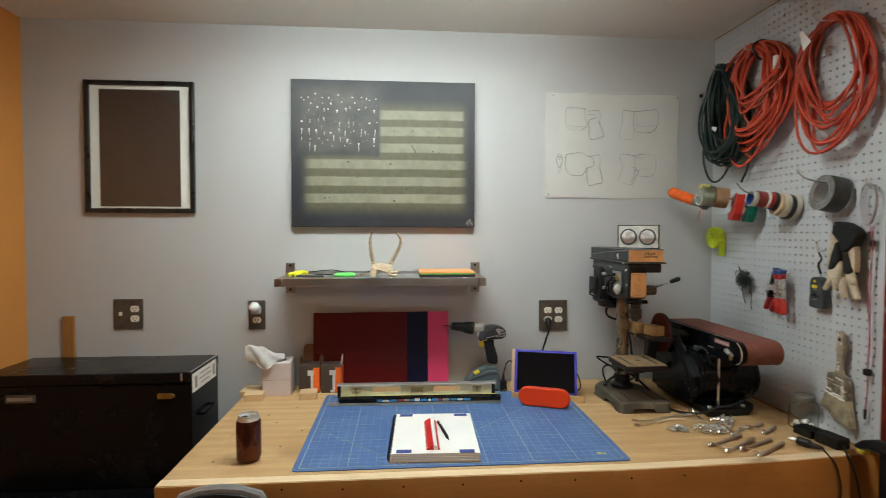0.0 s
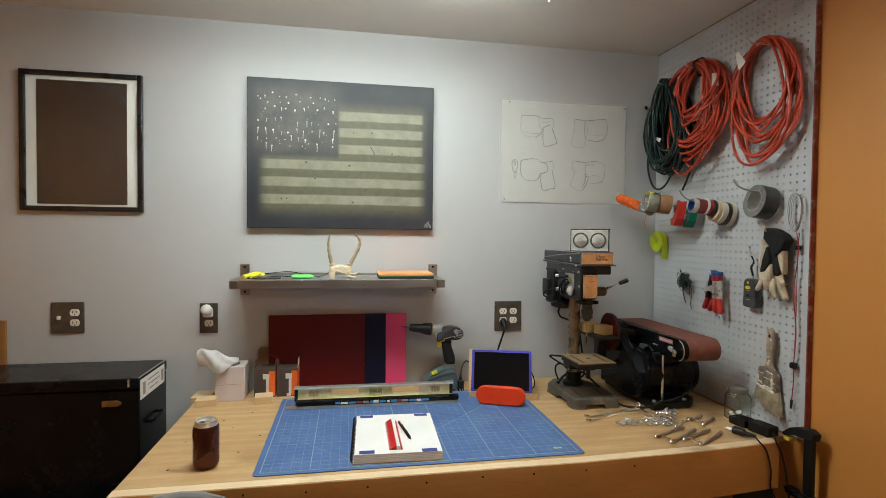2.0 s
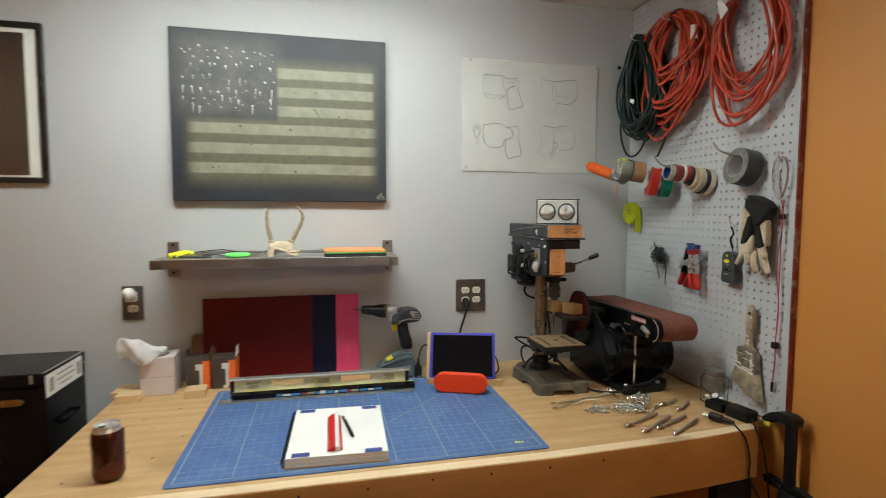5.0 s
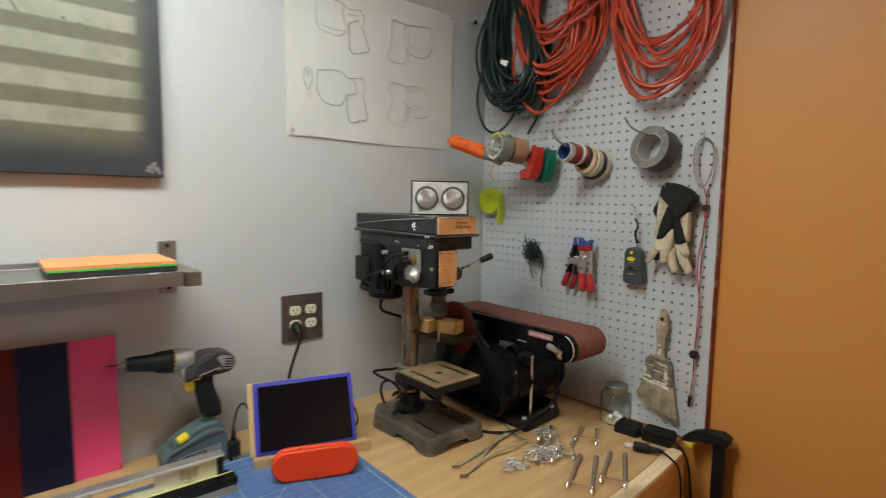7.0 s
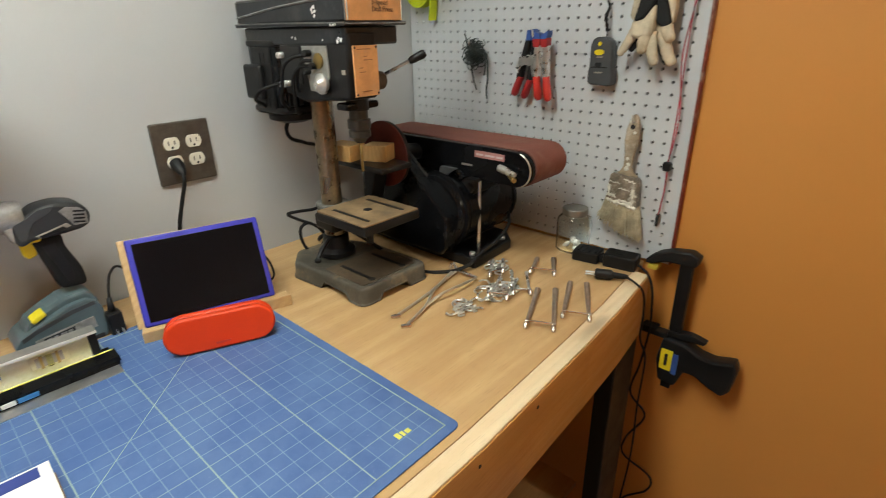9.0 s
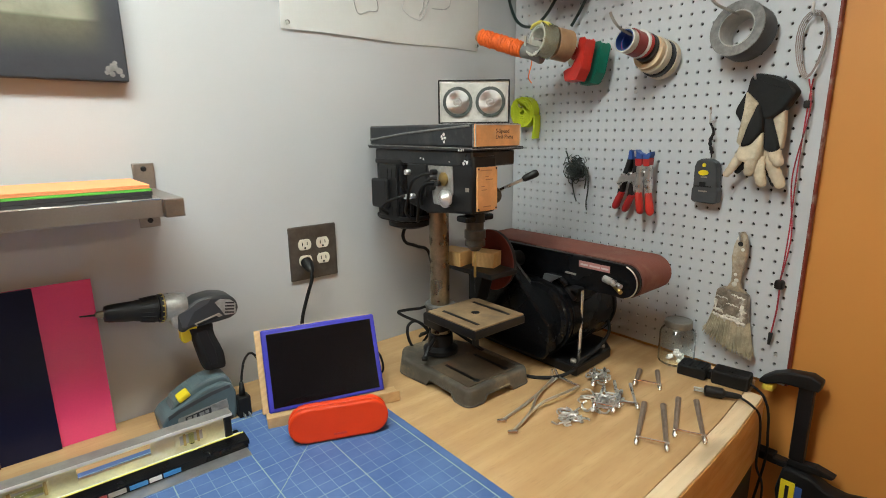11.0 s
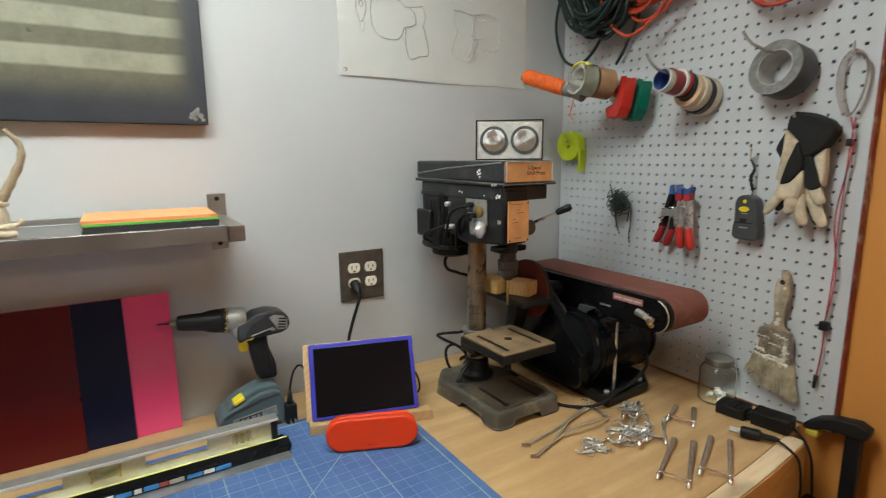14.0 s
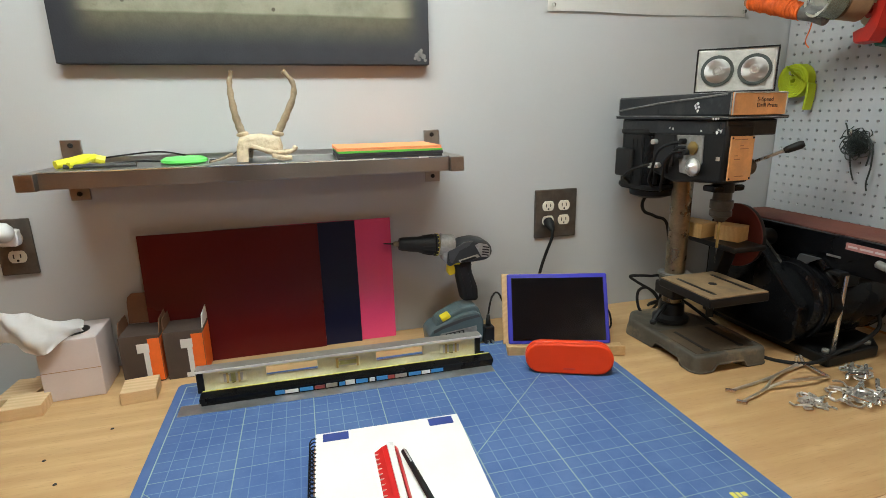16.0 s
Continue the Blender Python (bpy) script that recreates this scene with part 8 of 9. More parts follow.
def spring_clamps():
    h = thing("clamp_hook", "small steel peg hook for the spring clamps", "hook", (0, -0.457, 1.4))
    peg_hook(h, -0.455, 1.392, 0.06)
    x = -0.046
    o = thing("spring_clamp", "silver spring clamp with bright red handle tips hanging straight", "spring clamp", (x, -0.471, 1.4), "spring clamps")
    for top, tip, jaw in (((-0.463, 1.306), (-0.473, 1.252), -0.463), ((-0.489, 1.306), (-0.499, 1.251), -0.484)):
        clamp_arm(o, ((x, jaw, 1.39), (x, jaw - 0.001, 1.371), (x, (jaw + top[0]) / 2, 1.34), (x, top[0], 1.3)), 0.0068, 0.0085, ZINC)
        clamp_sleeve(o, (x, top[0], top[1]), (x, tip[0], tip[1]), RED_PLASTIC)
        part("jaw_body", prism(rounded([(jaw - 0.0075, 1.371, 0.003), (jaw + 0.0075, 1.371, 0.003), (jaw + 0.009, 1.391, 0.003), (jaw - 0.009, 1.391, 0.003)], 3), "x", x - 0.0105, x + 0.0105, 0.003), DARK_RED, o, "red jaw boot")
    for p in ([(-0.455, 1.388), (-0.451, 1.399), (-0.454, 1.41), (-0.462, 1.403), (-0.47, 1.4), (-0.472, 1.388)], [(-0.4745, 1.388), (-0.4755, 1.398), (-0.484, 1.4), (-0.493, 1.406), (-0.494, 1.399), (-0.49, 1.388)]):
        part("jaw_pad", prism(p, "x", x - 0.011, x + 0.011, 0.001), BLUE_PLASTIC, o, "blue plastic jaw pad")
    part("spring", lathe([(0.006, -0.008), (0.0085, -0.006), (0.0085, 0.006), (0.006, 0.008)], (x, -0.475, 1.352), (1, 0, 0), 14), ZINC, o)
    x = -0.03
    o = thing("spring_clamp", "black spring clamp with silver yoke and spread dark red handles", "spring clamp", (x, -0.44, 1.4), "spring clamps")
    for top, tip in (((-0.409, 1.303), (-0.389, 1.256)), ((-0.437, 1.297), (-0.418, 1.251))):
        clamp_arm(o, ((x, -0.444 if top[0] < -0.42 else -0.43, 1.39), (x, -0.445 if top[0] < -0.42 else -0.42, 1.355), (x, top[0], top[1] + 0.02), (x, top[0] + 0.003, top[1] - 0.008)), 0.0065, 0.0095, BLACK_PLASTIC)
        clamp_sleeve(o, (x, top[0], top[1]), (x, tip[0], tip[1]), DARK_RED)
    for y in (-0.431, -0.444):
        part("jaw_pad", prism(rounded([(y - 0.0065, 1.385, 0.002), (y + 0.0065, 1.385, 0.002), (y + 0.003, 1.408, 0.001), (y - 0.004, 1.405, 0.001)], 3), "x", x - 0.01, x + 0.01, 0.001), BLUE_PLASTIC, o, "blue plastic jaw pad")
    yoke = rounded([(-0.408, 1.308, 0.002), (-0.402, 1.325, 0.006), (-0.414, 1.353, 0.008), (-0.432, 1.346, 0.006), (-0.456, 1.357, 0.004), (-0.462, 1.325, 0.006), (-0.45, 1.302, 0.002), (-0.446, 1.325, 0.006), (-0.43, 1.331, 0.006), (-0.417, 1.327, 0.006)], 3)
    part("yoke", prism(yoke, "x", x - 0.015, x - 0.0125, 0.0006), ZINC, o, "bare metal yoke")
    part("spring", lathe([(0.006, -0.01), (0.0085, -0.008), (0.0085, 0.008), (0.006, 0.01)], (x, -0.432, 1.345), (1, 0, 0), 14), ZINC, o)


def tie_bundle():
    rng = random.Random(17)
    o = thing("cable_tie_bundle", "tangled bundle of dark twist ties on a hook", "twist ties", (-0.02, -0.26, 1.36))
    b = bmesh.new()
    for k in range(110):
        c = Vector((-0.02 - rng.uniform(0, 0.022), -0.262 + rng.gauss(0, 0.008), 1.352 + rng.gauss(0, 0.01)))
        w, h, a = rng.uniform(0.006, 0.022), rng.uniform(0.006, 0.022), rng.uniform(0, 6.3)
        pts = [c + Vector((rng.uniform(-0.006, 0.006), w * math.cos(a + q), h * math.sin(a + q))) for q in (0, 1.1, 2.2, 3.3, 4.2)]
        tube(spline(pts, 4), 0.0012, 4, bm=b)
    tagged(part("tangle", b, TIE_GREY, o), kind="stuff")
    for p in (((-0.03, -0.262, 1.372), (-0.032, -0.285, 1.372), (-0.03, -0.302, 1.345), (-0.026, -0.303, 1.3), (-0.022, -0.296, 1.262), (-0.02, -0.298, 1.24)),
              ((-0.03, -0.25, 1.35), (-0.028, -0.252, 1.315), (-0.024, -0.256, 1.285), (-0.022, -0.264, 1.262)),
              ((-0.028, -0.275, 1.375), (-0.03, -0.292, 1.36), (-0.03, -0.298, 1.33), (-0.024, -0.29, 1.3)),
              ((-0.03, -0.255, 1.36), (-0.026, -0.236, 1.374), (-0.024, -0.228, 1.392), (-0.022, -0.222, 1.4)),
              ((-0.026, -0.245, 1.365), (-0.024, -0.225, 1.368), (-0.022, -0.214, 1.362))):
        part("loose_tie", tube(spline(p, 6), 0.0019, 6), TIE_GREY, o)
    peg_hook(o, -0.255, 1.372, 0.045)


def paint_brush():
    o = thing("paint_brush", "wide old paint brush crusted with dried white paint", "paint brush", (-0.02, -0.703, 1.236))
    x0, x1 = -0.03, -0.012
    handle = [(-0.696, 1.228), (-0.7, 1.236), (-0.707, 1.236), (-0.713, 1.226), (-0.718, 1.202), (-0.718, 1.178), (-0.711, 1.145), (-0.709, 1.122), (-0.714, 1.108), (-0.727, 1.1), (-0.672, 1.1), (-0.684, 1.108), (-0.691, 1.122), (-0.691, 1.145), (-0.687, 1.178), (-0.689, 1.204)]
    part("handle", prism(handle, "x", x0 + 0.002, x1 - 0.002, 0.005, 3), BRUSH_HANDLE, o, "paint-smeared wooden handle")
    part("hang_hole", lathe([(0, 0.0008), (0.005, 0.0006), (0.0055, 0)], (x0 + 0.002, -0.703, 1.21), (-1, 0, 0), 14), SOOT, o)

    def slanted(bm, low, high):
        """Worn askew: the side away from the wall corner hangs lower, most at the bristle ends."""
        for v in bm.verts:
            f = min(1.0, max(0.0, (1.1 - v.co.z) / 0.13))
            v.co.z += (low + (high - low) * f) * (v.co.y + 0.698)
        return bm

    part("ferrule", slanted(prism(dense(rounded([(-0.667, 1.102, 0.012), (-0.729, 1.102, 0.012), (-0.735, 1.036, 0.004), (-0.662, 1.036, 0.004)], 4), 0.02), "x", x0 - 0.004, x1 + 0.003, 0.004), 0.13, 0.2), FERRULE, o, "paint-crusted metal ferrule")
    rng = random.Random(8)
    tufts = bmesh.new()
    for k in range(320):
        y = -0.734 + 0.071 * rng.random()
        x = rng.uniform(x0 - 0.002, x1)
        f = (y + 0.699) / 0.035
        e = Vector((x + rng.uniform(-0.008, 0.003), y + f * 0.019 + rng.uniform(-0.003, 0.003), 0.966 + 0.008 * abs(f) + rng.uniform(-0.006, 0.008)))
        tube([(x, y, 1.04), (x + rng.uniform(-0.004, 0.001), y + f * 0.009, 1.0), e], [0.0018, 0.0018, 0.0007], 4, bm=tufts)
    loft([[Vector((px, py, z)) for px, py in ((x0 + e, -0.732 - g), (x1 - e, -0.732 - g), (x1 - e, -0.666 + g), (x0 + e, -0.666 + g))] for z, e, g in ((1.038, 0.0, 0.0), (1.0, 0.001, 0.009), (0.978, 0.004, 0.015))], bm=tufts)
    part("bristles", slanted(tufts, 0.13, 0.34), BRISTLE, o, "splayed stiff bristles")
    for z, a, b, r in ((1.037, -0.734, -0.664, 0.0052), (1.044, -0.726, -0.692, 0.0042), (1.05, -0.684, -0.664, 0.0042), (1.094, -0.728, -0.7, 0.0022), (1.072, -0.716, -0.69, 0.0016), (1.064, -0.733, -0.718, 0.0018), (1.082, -0.692, -0.668, 0.0014)):
        n = 14
        line = [(x0 - 0.0038, a + (b - a) * j / n, z + rng.uniform(-0.0022, 0.0022)) for j in range(n + 1)]
        part("dried_paint", slanted(tube(line, [r * rng.uniform(0.35, 1.15) for j in line], 6), 0.13, 0.2), CRUST, o, "ridge of dried paint")
    for y, z, h in ((-0.72, 1.036, 0.012), (-0.705, 1.036, 0.007), (-0.69, 1.036, 0.014), (-0.675, 1.036, 0.009), (-0.668, 1.066, 0.018), (-0.724, 1.07, 0.02)):
        part("paint_run", slanted(tube([(x0 - 0.0036, y, z + h * 0.4), (x0 - 0.0042, y + 0.001, z), (x0 - 0.0034, y, z - h * 0.7)], [0.0035, 0.0042, 0.0015], 6), 0.13, 0.2), CRUST, o)
    for z, y, r in ((1.118, -0.7, 0.006), (1.127, -0.703, 0.005), (1.14, -0.7, 0.004), (1.222, -0.7, 0.005), (1.198, -0.709, 0.004)):
        part("paint_smear", lathe([(r, 0.0), (r * 0.8, 0.0012), (r * 0.3, 0.002), (0, 0.0021)], (x0 + 0.0018, y, z), (-1, 0, 0.1), 9), CRUST, o)
    peg_hook(o, -0.704, 1.222, 0.04, 0.015)


def red_cord():
    o = thing("red_drawcord", "thin red cord with black toggles hanging at the pegboard edge", "cord", (-0.01, -0.785, 1.55))
    for dx, dy in ((0.0, 0.0), (-0.004, 0.006)):
        part("cord", tube(spline([(-0.014 + dx, -0.792 + dy, 1.55), (-0.014 + dx, -0.789 - dy, 1.49), (-0.012 + dx, -0.786 + dy, 1.36), (-0.013 + dx, -0.787 - dy, 1.24), (-0.012, -0.783, 1.14)], 8), 0.0014, 6), ROPE_RED, o)
    part("cord_end", tube(spline([(-0.012, -0.783, 1.14), (-0.012, -0.784, 1.08), (-0.012, -0.779, 1.02)], 6), 0.0017, 6), ROPE_RED, o)
    part("toggle", box(-0.022, -0.004, -0.792, -0.774, 1.122, 1.142, 0.005), BLACK_PLASTIC, o, "black cord toggle")
    part("cord_tip", cyl((-0.012, -0.779, 1.022), (-0.012, -0.777, 0.994), 0.0045, 0.003, 8), BLACK_PLASTIC, o)
    part("upper_toggle", box(-0.02, -0.006, -0.794, -0.782, 1.495, 1.51, 0.003), BLACK_PLASTIC, o)
    w = thing("wire_loop", "loop of thin greyed wire hung on a hook", "wire", (-0.01, -0.78, 1.62))
    for k in range(4):
        s = 0.8 + 0.1 * k
        loop = [Vector((-0.012 - 0.004 * k, -0.782 + 0.022 * s * math.cos(q) + 0.003 * math.sin(2 * q), 1.612 + 0.06 * math.sin(q) * (0.9 + 0.04 * k))) for q in [v * math.pi / 10 for v in range(20)]]
        part("strand", tube(loop, 0.001, 5, True), RUSTY_WIRE, w)
    peg_hook(w, -0.78, 1.668, 0.03, 0.02)


twine_stack()
tape_stack()
duct_tape()
webbing_roll()
work_gloves()
stud_finder()
spring_clamps()
tie_bundle()
paint_brush()
red_cord()

# ---- front right corner of the bench ----


def glass_jar():
    x, y, z = -0.047, -0.594, BENCH
    o = thing("glass_jar", "small clear glass jar with a metal lid and white pegs inside", "jar", (x, y, z))
    jar = part("jar", lathe([(0, 0.001), (0.032, 0.0005), (0.0355, 0.004), (0.0355, 0.062), (0.033, 0.07), (0.0258, 0.076), (0.0258, 0.083), (0.0238, 0.083), (0.0238, 0.075), (0.031, 0.068), (0.0332, 0.061), (0.0332, 0.006), (0.03, 0.0035), (0, 0.0035)], (x, y, z), n=32), JAR_GLASS, o)
    jar.visible_shadow = False
    part("lid", lathe([(0.0262, 0.0765), (0.0268, 0.0775), (0.0268, 0.089), (0.0255, 0.0905), (0.0235, 0.0905), (0.0232, 0.0895), (0, 0.0893)], (x, y, z), n=32), TIN_LID, o, "dull silver screw lid")
    rng = random.Random(5)
    for k in range(13):
        a, r = rng.uniform(0, 6.3), 0.024 * math.sqrt(rng.random())
        p = Vector((x + r * math.cos(a), y + r * math.sin(a), z + 0.0085 + 0.009 * (k % 2)))
        q = Vector((rng.uniform(-1, 1), rng.uniform(-1, 1), rng.uniform(-0.3, 0.3))).normalized() * 0.005
        part("white_peg", cyl(p - q, p + q, 0.0042, n=8, bevel=0.001), WHITE_PLASTIC, o)
    o.scale = (1.17, 1.17, 1.2)


def power_block():
    z = BENCH
    o = thing("power_adapter", "black power block and inline switch at the bench corner", "power adapter", (-0.075, -0.7, z))
    m = Matrix.Translation((-0.08, -0.655, z)) @ Matrix.Rotation(radians(9), 4, "Z")
    part("block", box(-0.026, 0.026, -0.03, 0.032, 0.0005, 0.026, 0.004, m=m), BLACK_PLASTIC, o)
    m2 = Matrix.Translation((-0.07, -0.735, z)) @ Matrix.Rotation(radians(9), 4, "Z")
    part("outlet_end", box(-0.024, 0.024, -0.035, 0.04, 0.0005, 0.033, 0.005, m=m2), BLACK_PLASTIC, o)
    for k in range(4):
        part("ridge", box(-0.02, 0.02, -0.022 + 0.013 * k, -0.018 + 0.013 * k, 0.0255, 0.0285, 0.001, m=m), BLACK_PLASTIC, o)
    part("joining_neck", box(-0.012, 0.012, -0.055, -0.028, 0.002, 0.02, 0.003, m=m), BLACK_PLASTIC, o)
    for k in (-0.008, 0.008):
        part("slot", box(k - 0.0015, k + 0.0015, -0.006, 0.012, 0.0328, 0.0336, m=m2), SOOT, o)
    cord = spline([(-0.068, -0.77, z + 0.015), (-0.08, -0.79, z + 0.012), (-0.09, -0.805, z + 0.006), (-0.077, -0.813, 0.871), (-0.06, -0.813, 0.816), (-0.047, -0.812, 0.748), (-0.01, -0.79, 0.62), (0.008, -0.771, 0.514), (0.01, -0.817, 0.458), (0.01, -0.778, 0.363), (0.01, -0.777, 0.3), (0.01, -0.855, 0.269), (0.01, -0.854, 0.215), (0.005, -0.79, 0.134), (0.0, -0.79, 0.01)], 8)
    part("cord", tube(cord, 0.0028, 7), BLACK_RUBBER, o)
    p = thing("plug_cord", "black two-prong plug lying loose with its cord", "plug", (-0.16, -0.73, z))
    a, b = Vector((-0.166, -0.715, z + 0.0125)), Vector((-0.138, -0.776, z + 0.0125))
    d = (b - a).normalized()
    part("plug_body", lathe([(0.009, 0.0), (0.0118, 0.003), (0.0118, 0.034), (0.007, 0.04), (0.006, 0.062), (0.0038, 0.07)], a, d, 14), BLACK_PLASTIC, p)
    side = Vector((-d.y, d.x, 0)) * 0.006
    for s in (1, -1):
        part("prong", tube([a + side * s, a + side * s - d * 0.02], 0.0022, 6), ZINC, p, "bright metal prong")
    cord = spline([b - d * 0.002, Vector((-0.146, -0.803, z + 0.006)), Vector((-0.13, -0.814, z - 0.02)), Vector((-0.114, -0.815, 0.82)), Vector((-0.11, -0.814, 0.758)), Vector((-0.07, -0.82, 0.68)), Vector((-0.01, -0.8, 0.5)), Vector((0.0, -0.8, 0.3)), Vector((0.0, -0.78, 0.01))], 8)
    part("cord", tube(cord, 0.0025, 7), BLACK_RUBBER, p)


def bar_clamp():
    o = thing("bar_clamp", "black one-handed bar clamp gripping the bench edge", "bar clamp", (-0.028, -0.86, 0.75))
    x0, x1 = -0.037, -0.019
    part("bar", box(-0.032, -0.024, -0.874, -0.852, 0.6, 0.945, 0.0015), SOOT, o)
    part("bar_sleeve", box(x0, x1, -0.878, -0.85, 0.76, 0.93, 0.003), BLACK_PLASTIC, o)
    jaw = [(-0.89, 0.953), (-0.886, 0.93), (-0.845, 0.928), (-0.82, 0.926), (-0.79, 0.914), (-0.776, 0.914), (-0.778, 0.924), (-0.8, 0.943), (-0.83, 0.956), (-0.87, 0.962)]
    part("fixed_jaw", prism(jaw, "x", x0 - 0.006, x1 + 0.006, 0.004), BLACK_PLASTIC, o)
    part("pad", box(x0 - 0.008, x1 + 0.004, -0.806, -0.784, 0.9015, 0.9135, 0.003), PAD_YELLOW, o, "grimy yellow rubber pad")
    body = [(-0.845, 0.742), (-0.895, 0.742), (-0.925, 0.727), (-0.955, 0.724), (-0.985, 0.733), (-1.0, 0.736), (-1.006, 0.715), (-1.0, 0.66), (-0.985, 0.642), (-0.955, 0.652), (-0.925, 0.668), (-0.9, 0.668), (-0.885, 0.62), (-0.845, 0.625), (-0.835, 0.68)]
    part("trigger_body", prism(body, "x", x0 - 0.01, x1 + 0.01, 0.007), BLACK_PLASTIC, o)
    part("release_lever", prism([(-0.85, 0.745), (-0.93, 0.75), (-0.935, 0.757), (-0.9, 0.765), (-0.85, 0.757)], "x", x0 - 0.002, x1 + 0.002, 0.002), BLACK_PLASTIC, o)
    part("lower_jaw", box(x0 - 0.004, x1 + 0.004, -0.85, -0.79, 0.735, 0.75, 0.004), BLACK_PLASTIC, o)
    part("lower_pad", box(x0 - 0.008, x1 + 0.004, -0.825, -0.79, 0.7502, 0.7565, 0.002), BLACK_RUBBER, o)
    part("yellow_badge", box(x0 - 0.012, x0 - 0.0098, -0.873, -0.846, 0.66, 0.715, 0.001), YELLOW, o, "yellow badge with dark marks")
    part("badge_bar", box(x0 - 0.0126, x0 - 0.0118, -0.863, -0.856, 0.672, 0.704), SOOT, o)
    part("blue_badge", box(x0 - 0.0118, x0 - 0.0098, -0.886, -0.8735, 0.655, 0.71, 0.001), BLUE_PLASTIC, o)


def double_hook(a, b, c, d, name="double_peg_hook", label="double peg hook with brown-coated prongs and bright feet", r=0.0034, mt=None):
    """Two coated prongs, thicker towards the far ends c, d, rising from bright ball feet at a, b joined by a cross wire."""
    z = BENCH + 0.0005 + r
    o = thing(name, label, "hook", (a[0], a[1], BENCH), "loose double hooks")
    a, b, c, d = (Vector((p[0], p[1], z)) for p in (a, b, c, d))
    across = (b - a).normalized()
    for p, q in ((a, c), (b, d)):
        v = (q - p).normalized()
        line = spline([p + v * 0.004 + Vector((0, 0, 0.003)), p + v * 0.014 + Vector((0, 0, 0.001)), p.lerp(q, 0.5) + Vector((0, 0, r * 0.3)), q - v * 0.012 + Vector((0, 0, r * 0.9)), q + Vector((0, 0, r * 1.3))], 5)
        n = len(line) - 1
        part("prong", tube(line, [r * (0.85 + 0.85 * min(1.0, k / n * 1.3)) * (1.0 if k < n else 0.65) for k in range(n + 1)], 10), mt or PRONG_BROWN, o)
        part("foot", lathe([(0, -0.0075), (0.0032, -0.0062), (0.0046, -0.001), (0.0046, 0.003), (0.003, 0.0066), (0, 0.0075)], p + Vector((0, 0, 0.005)), v + Vector((0, 0, 0.9)), 12), ROD, o, "bright ball foot")
    v = (c - a).normalized()
    part("cross_wire", tube([a + v * 0.014 - across * 0.003 + Vector((0, 0, 2 * r)), b + v * 0.014 + across * 0.003 + Vector((0, 0, 2 * r))], r * 0.65, 8), ROD, o, "bright cross wire")
    return o


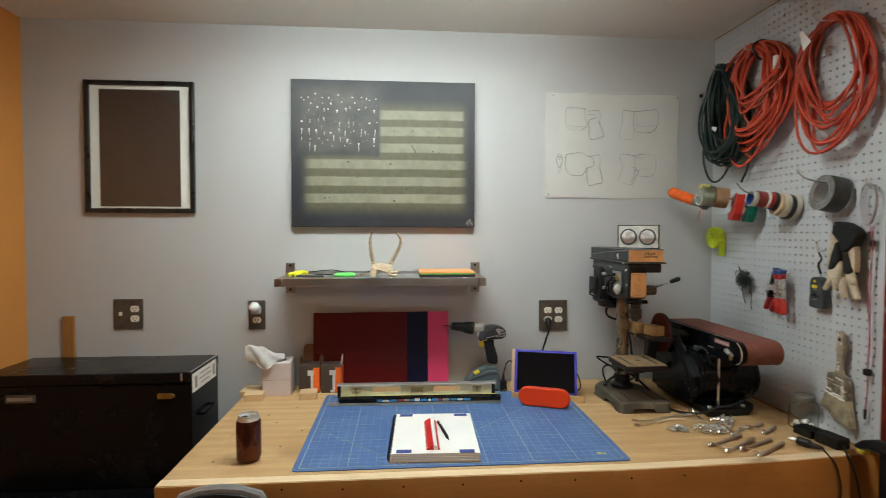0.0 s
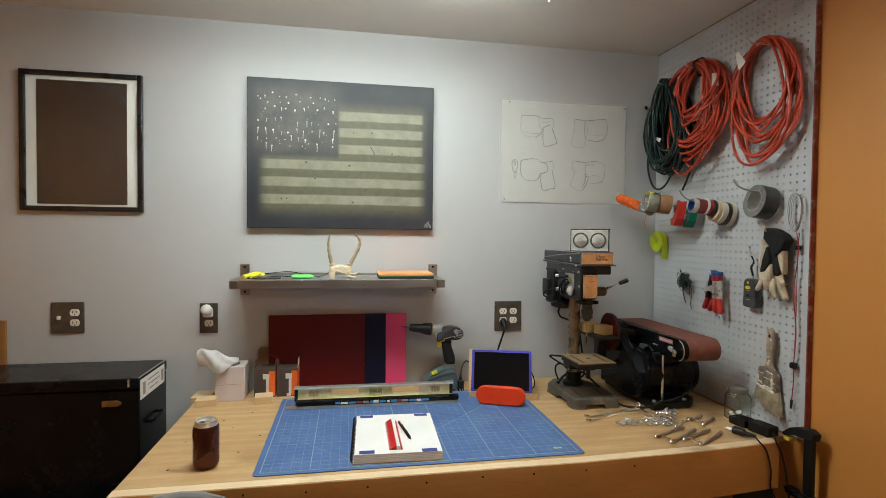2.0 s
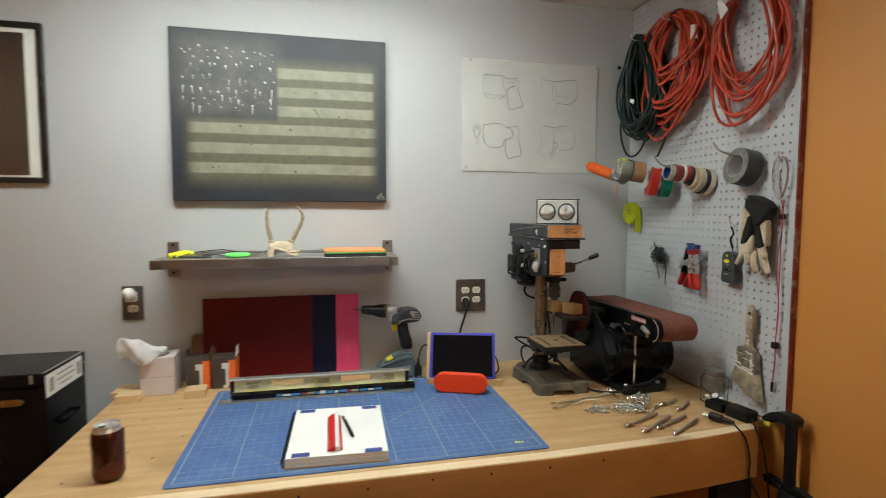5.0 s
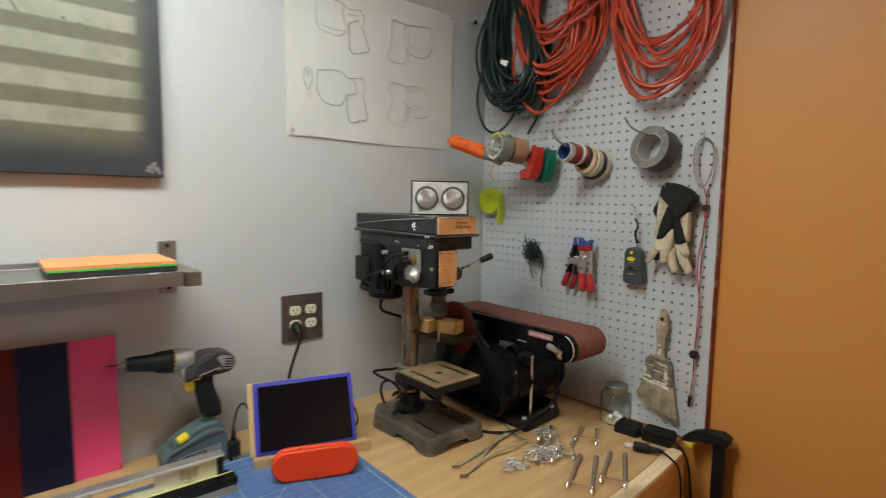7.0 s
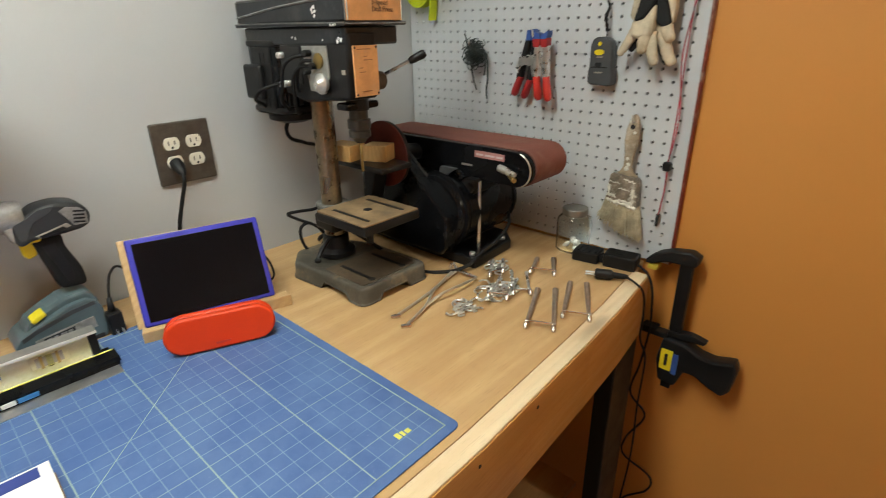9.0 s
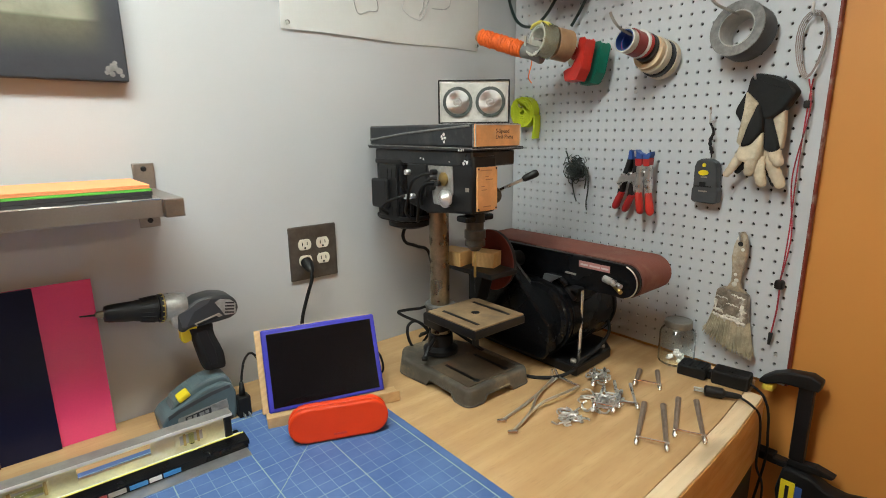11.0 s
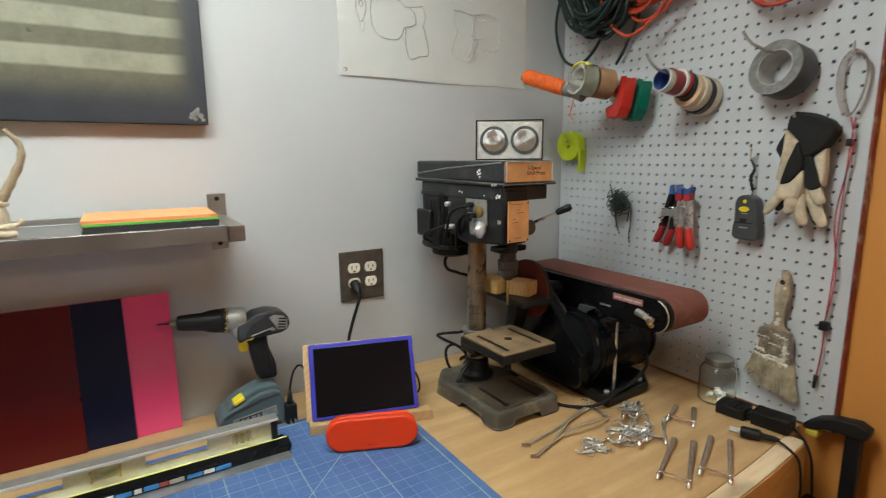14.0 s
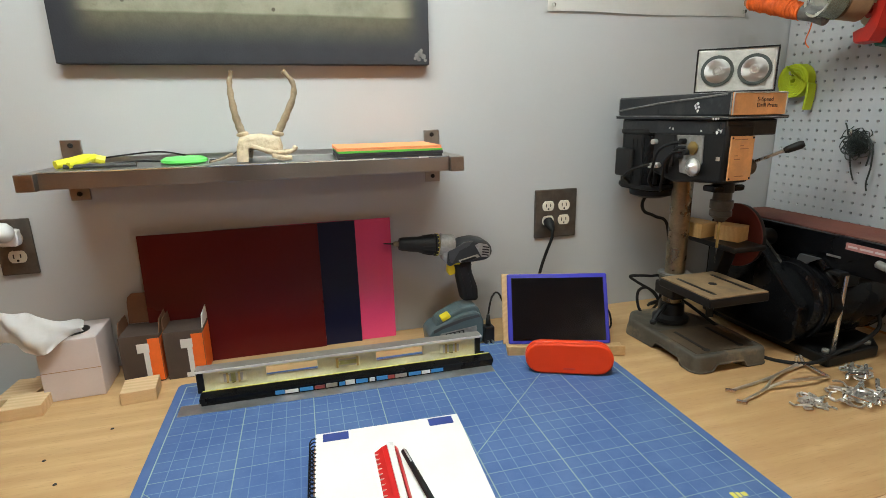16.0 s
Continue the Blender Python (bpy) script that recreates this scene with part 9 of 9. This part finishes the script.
def wire_hooks():
    double_hook((-0.441, -0.717), (-0.419, -0.763), (-0.302, -0.655), (-0.28, -0.684))
    double_hook((-0.366, -0.751), (-0.345, -0.796), (-0.232, -0.692), (-0.214, -0.721))
    double_hook((-0.241, -0.597), (-0.22, -0.645), (-0.17, -0.57), (-0.147, -0.6))
    z = BENCH + 0.0034
    o = thing("long_tool_hook", "long steel peg hook for hand tools lying on the bench", "hook", (-0.45, -0.5, BENCH), "loose double hooks")
    for k, p in enumerate((((-0.567, -0.504), (-0.48, -0.492), (-0.41, -0.478), (-0.344, -0.465)), ((-0.579, -0.544), (-0.51, -0.527), (-0.45, -0.495), (-0.352, -0.46)), ((-0.5, -0.52), (-0.46, -0.524), (-0.4, -0.53), (-0.343, -0.522)))):
        part("wire", tube(spline([(x, y, z + 0.0058 * k * math.sin(math.pi * j / 3) + 0.001 * j) for j, (x, y) in enumerate(p)], 6), 0.003, 8), DULL_WIRE, o)
    part("cross_wire", tube(spline([(-0.338, -0.452, z + 0.018), (-0.34, -0.464, z + 0.006), (-0.343, -0.49, z + 0.005), (-0.342, -0.524, z + 0.004)], 6), 0.0034, 8), ROD, o, "bright cross wire")
    part("end_stub", tube([(-0.352, -0.456, z + 0.002), (-0.35, -0.454, z + 0.02)], 0.0034, 8), ROD, o)
    for x, y in ((-0.567, -0.504), (-0.579, -0.544)):
        part("foot", tube([(x - 0.009, y + 0.004, z + 0.001), (x + 0.004, y - 0.008, z + 0.002)], 0.0044, 8), ROD, o, "bright flattened foot")
    # the pile: a few doubled hooks tangled with many small ones
    for k, (a, b, c, d) in enumerate((((-0.354, -0.629), (-0.33, -0.655), (-0.265, -0.562), (-0.25, -0.592)), ((-0.4, -0.6), (-0.385, -0.635), (-0.31, -0.565), (-0.298, -0.6)), ((-0.33, -0.55), (-0.296, -0.56), (-0.258, -0.505), (-0.24, -0.52)))):
        h = double_hook(a, b, c, d, "double_peg_hook", "zinc double-prong peg hook in the loose pile", 0.0022, ZINC)
        h.location.z += 0.003 + 0.004 * k
    rng = random.Random(12)
    proto = None
    for k in range(54):
        cx, cy, s = ((-0.452, -0.588, 0.024), (-0.352, -0.6, 0.036), (-0.352, -0.6, 0.036), (-0.264, -0.523, 0.022))[k % 4]
        x, y = cx + rng.gauss(0, s * 0.55), cy + rng.gauss(0, s * 0.45)
        m = Matrix.Translation((x, y, BENCH + 0.0035 + 0.009 * rng.random() ** 2)) @ Matrix.Rotation(rng.uniform(0, 6.3), 4, "Z") @ Matrix.Rotation(rng.uniform(-0.4, 0.4), 4, "X")
        if proto is None:
            proto = thing("small_peg_hook", "small bright zinc peg hook in a loose pile", "hook", (0, 0, 0), "pile of small hooks")
            part("wire", tube(spline([(-0.016, 0.007, 0.002), (-0.014, -0.004, 0.0), (0.0, -0.006, 0.0), (0.012, -0.005, 0.0), (0.018, 0.002, 0.0), (0.014, 0.011, 0.002)], 5), 0.0021, 7), ZINC, proto)
            proto.matrix_basis = m
        else:
            copy_thing(proto, m)
    for k, (x, y, a) in enumerate(((-0.41, -0.605, 0.6), (-0.395, -0.6, 0.75), (-0.36, -0.6, 2.4), (-0.3, -0.535, 0.3), (-0.285, -0.525, 2.0))):
        o = thing("hook_clip", "flat bright metal hook clip", "hook clip", (x, y, BENCH), "loose clips")
        m = Matrix.Translation((x, y, BENCH + 0.012)) @ Matrix.Rotation(a, 4, "Z") @ Matrix.Rotation(0.3, 4, "Y")
        part("clip", box(-0.017, 0.017, -0.004, 0.004, -0.001, 0.0015, 0.0005, m=m), ZINC, o)


glass_jar()
power_block()
bar_clamp()
wire_hooks()
